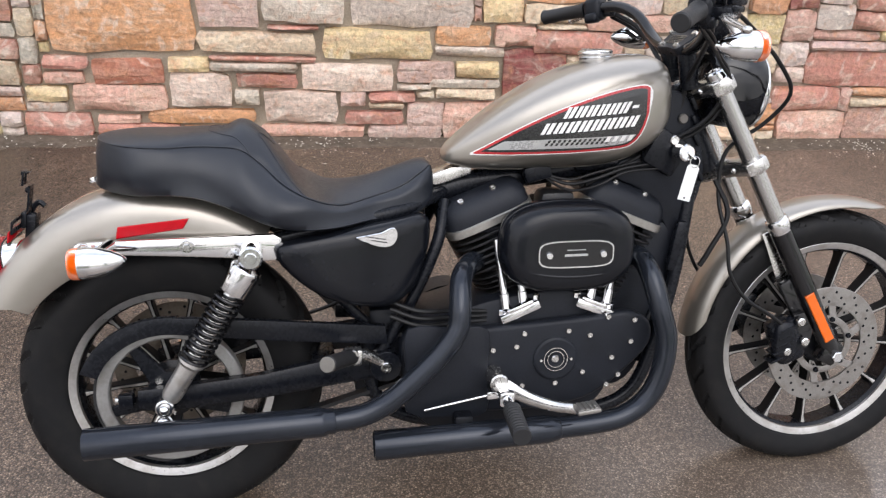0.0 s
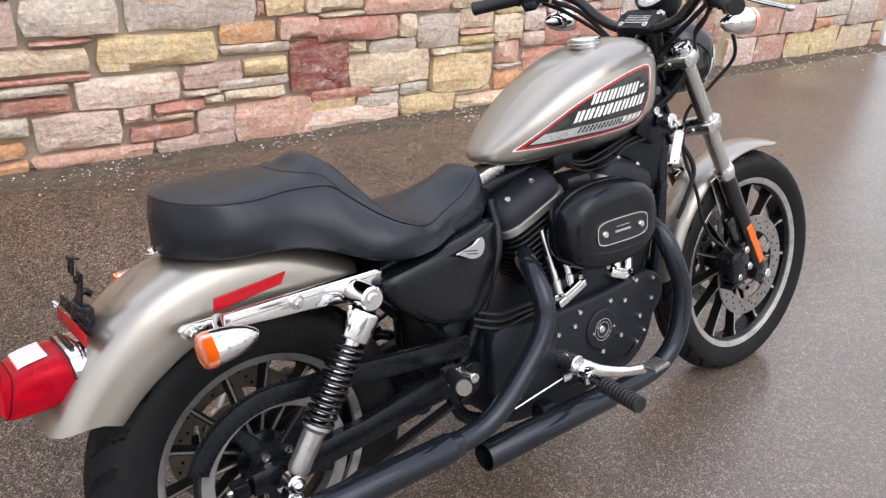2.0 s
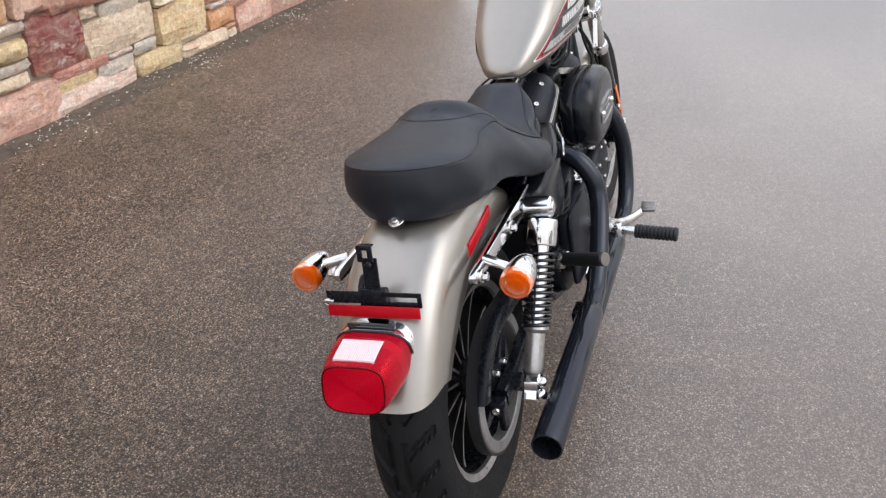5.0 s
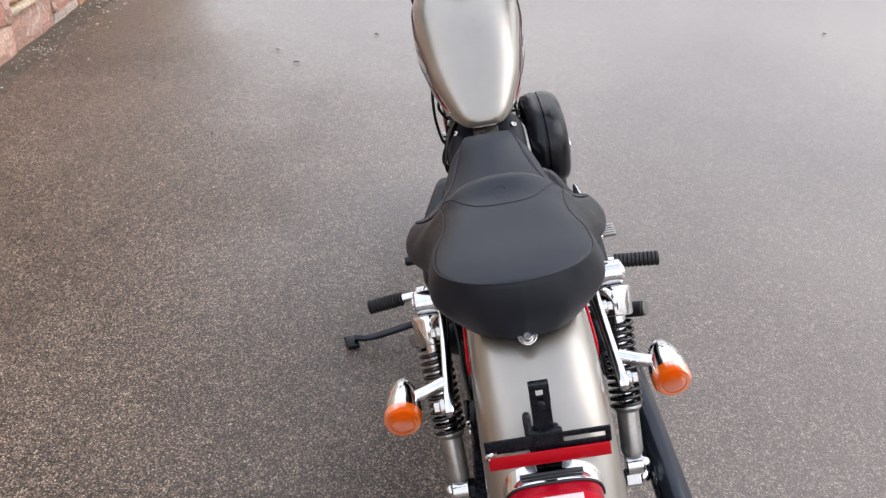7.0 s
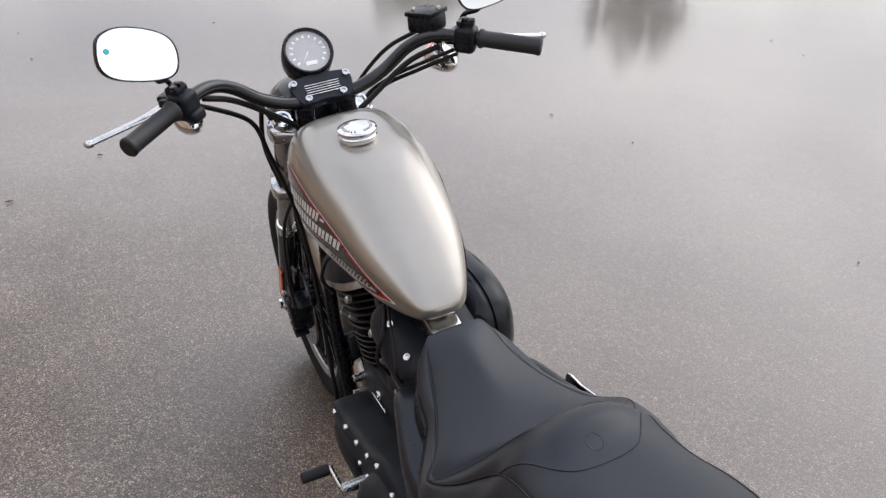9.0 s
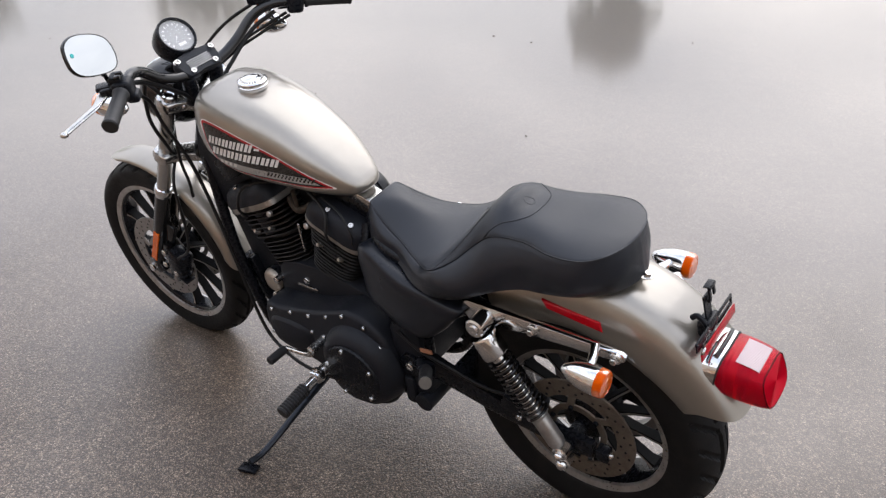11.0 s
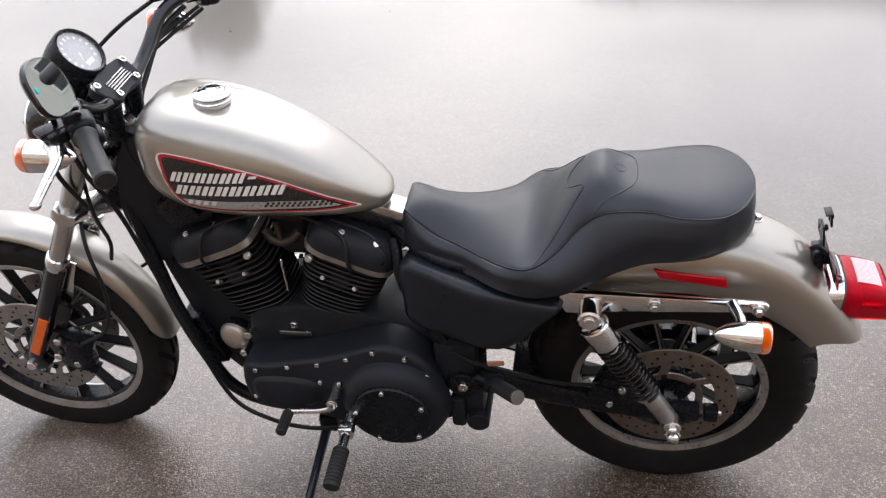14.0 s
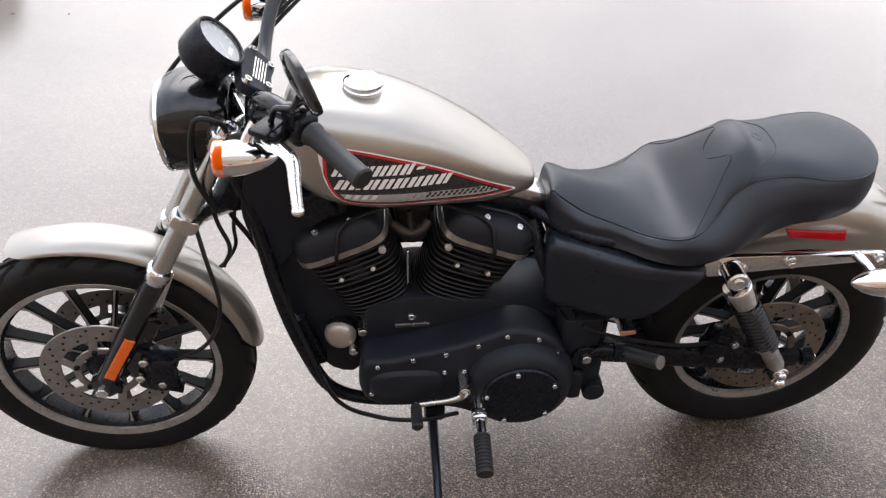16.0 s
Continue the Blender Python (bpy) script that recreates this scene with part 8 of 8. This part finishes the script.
COURSE_UPPER = [("R", -0.76, 0.32, 0.19, 0.06), ("O", -0.72, 0.39, 0.62, 0.33), ("Y", -0.23, 0.31, 0.18, 0.07), ("K", -0.05, 0.32, 0.39, 0.04), ("R", -0.05, 0.36, 0.48, 0.03), ("Y", 0.45, 0.38, 0.5, 0.14), ("Y", 1.06, 0.3, 0.21, 0.08), ("C", 1.58, 0.36, 0.1, 0.06), ("K", 1.69, 0.34, 0.27, 0.07), ("G", 1.96, 0.34, 0.25, 0.17), ("C", 2.43, 0.34, 0.19, 0.14), ("L", 2.62, 0.3, 0.15, 0.08), ("R", 2.77, 0.28, 0.56, 0.18)]
COURSE_TOP = [("C", -0.1, 0.4, 0.53, 0.1), ("L", -0.09, 0.51, 0.27, 0.18), ("K", 0.19, 0.54, 0.36, 0.15), ("R", 0.21, 0.51, 0.23, 0.02), ("G", 0.57, 0.53, 0.56, 0.19), ("G", 0.96, 0.4, 0.33, 0.05), ("O", 0.96, 0.45, 0.26, 0.09), ("Y", 1.17, 0.56, 0.19, 0.11), ("P", 1.23, 0.45, 0.2, 0.1), ("C", 1.36, 0.56, 0.29, 0.09), ("R", 1.41, 0.42, 0.44, 0.11), ("P", 1.66, 0.53, 0.49, 0.08), ("C", 1.85, 0.41, 0.1, 0.11), ("C", 2.21, 0.42, 0.21, 0.11)]


def lay_stones():
    rng = random.Random(21)
    units = [stone_mesh(rng, "stone") for _ in range(16)]
    meshes = []
    for g in units:
        me = bpy.data.meshes.new("stone")
        me.from_pydata(g.v, [], g.f)
        me.materials.append(stone_single)
        me.shade_smooth()
        me.set_sharp_from_angle(angle=radians(48))
        meshes.append(me)
    known = [s for band in (COURSE_FOOT, COURSE_LOW, COURSE_MIDDLE, COURSE_UPPER, COURSE_TOP) for s in band]
    laid = [(x, z, w, h, tone) for tone, x, z, w, h in known]

    # what is left between them: blocks grown until they meet their neighbours
    step, x_lo, x_hi = 0.01, -1.45, 4.25
    nx, nz = int((x_hi - x_lo) / step), int((WALL_H - 0.02) / step)
    used = np.zeros((nz, nx), bool)
    for x, z, w, h, _ in laid:
        used[max(0, round(z / step)):round((z + h) / step), max(0, round((x - x_lo) / step)):round((x + w - x_lo) / step)] = True
    for r in range(nz):
        for c in range(nx):
            if used[r, c]:
                continue
            w_most, h_most = rng.randint(14, 48), rng.choice((5, 7, 9, 12, 15, 18))
            w = 1
            while w < w_most and c + w < nx and not used[r, c + w]:
                w += 1
            h = 1
            while h < h_most and r + h < nz and not used[r + h, c:c + w].any():
                h += 1
            used[r:r + h, c:c + w] = True
            if w > 3 and h > 2:
                laid.append((x_lo + c * step, r * step, w * step, h * step, None))
    for x, z, w, h in lay_courses(rng):
        if x + w < x_lo + 0.02 or x > x_hi - 0.02:
            laid.append((x, z, w, h, None))
    far = Geo()
    count = 0
    for x, z, w, h, tone in laid:
        j = rng.uniform(0.005, 0.010)
        depth = rng.uniform(0.014, 0.036)
        k = rng.randrange(16)
        loc, sc = V(x + w / 2, 0.018, z + h / 2 + 0.003), (w - j, depth + 0.018, h - j)
        if tone or (-1.46 < x < 4.2 and z < 0.95 and count < 225):
            ob = new("stone", meshes[k])
            ob.parent = wall_north
            ob.location = loc
            ob.scale = sc
            ob.rotation_euler = (0, radians(rng.uniform(-0.8, 0.8)), 0)
            if tone:
                ob.material_slots[0].link = "OBJECT"
                ob.material_slots[0].material = toned_stone[tone]
            else:
                count += 1
        else:
            g = units[k]
            far.add([(loc.x + p[0] * sc[0], loc.y + p[1] * sc[1], loc.z + p[2] * sc[2]) for p in g.v], g.f)
    ob = part("stone_field", far, stone_joined, wall_north, angle=48)
    tagged(ob, kind="stuff")


lay_stones()
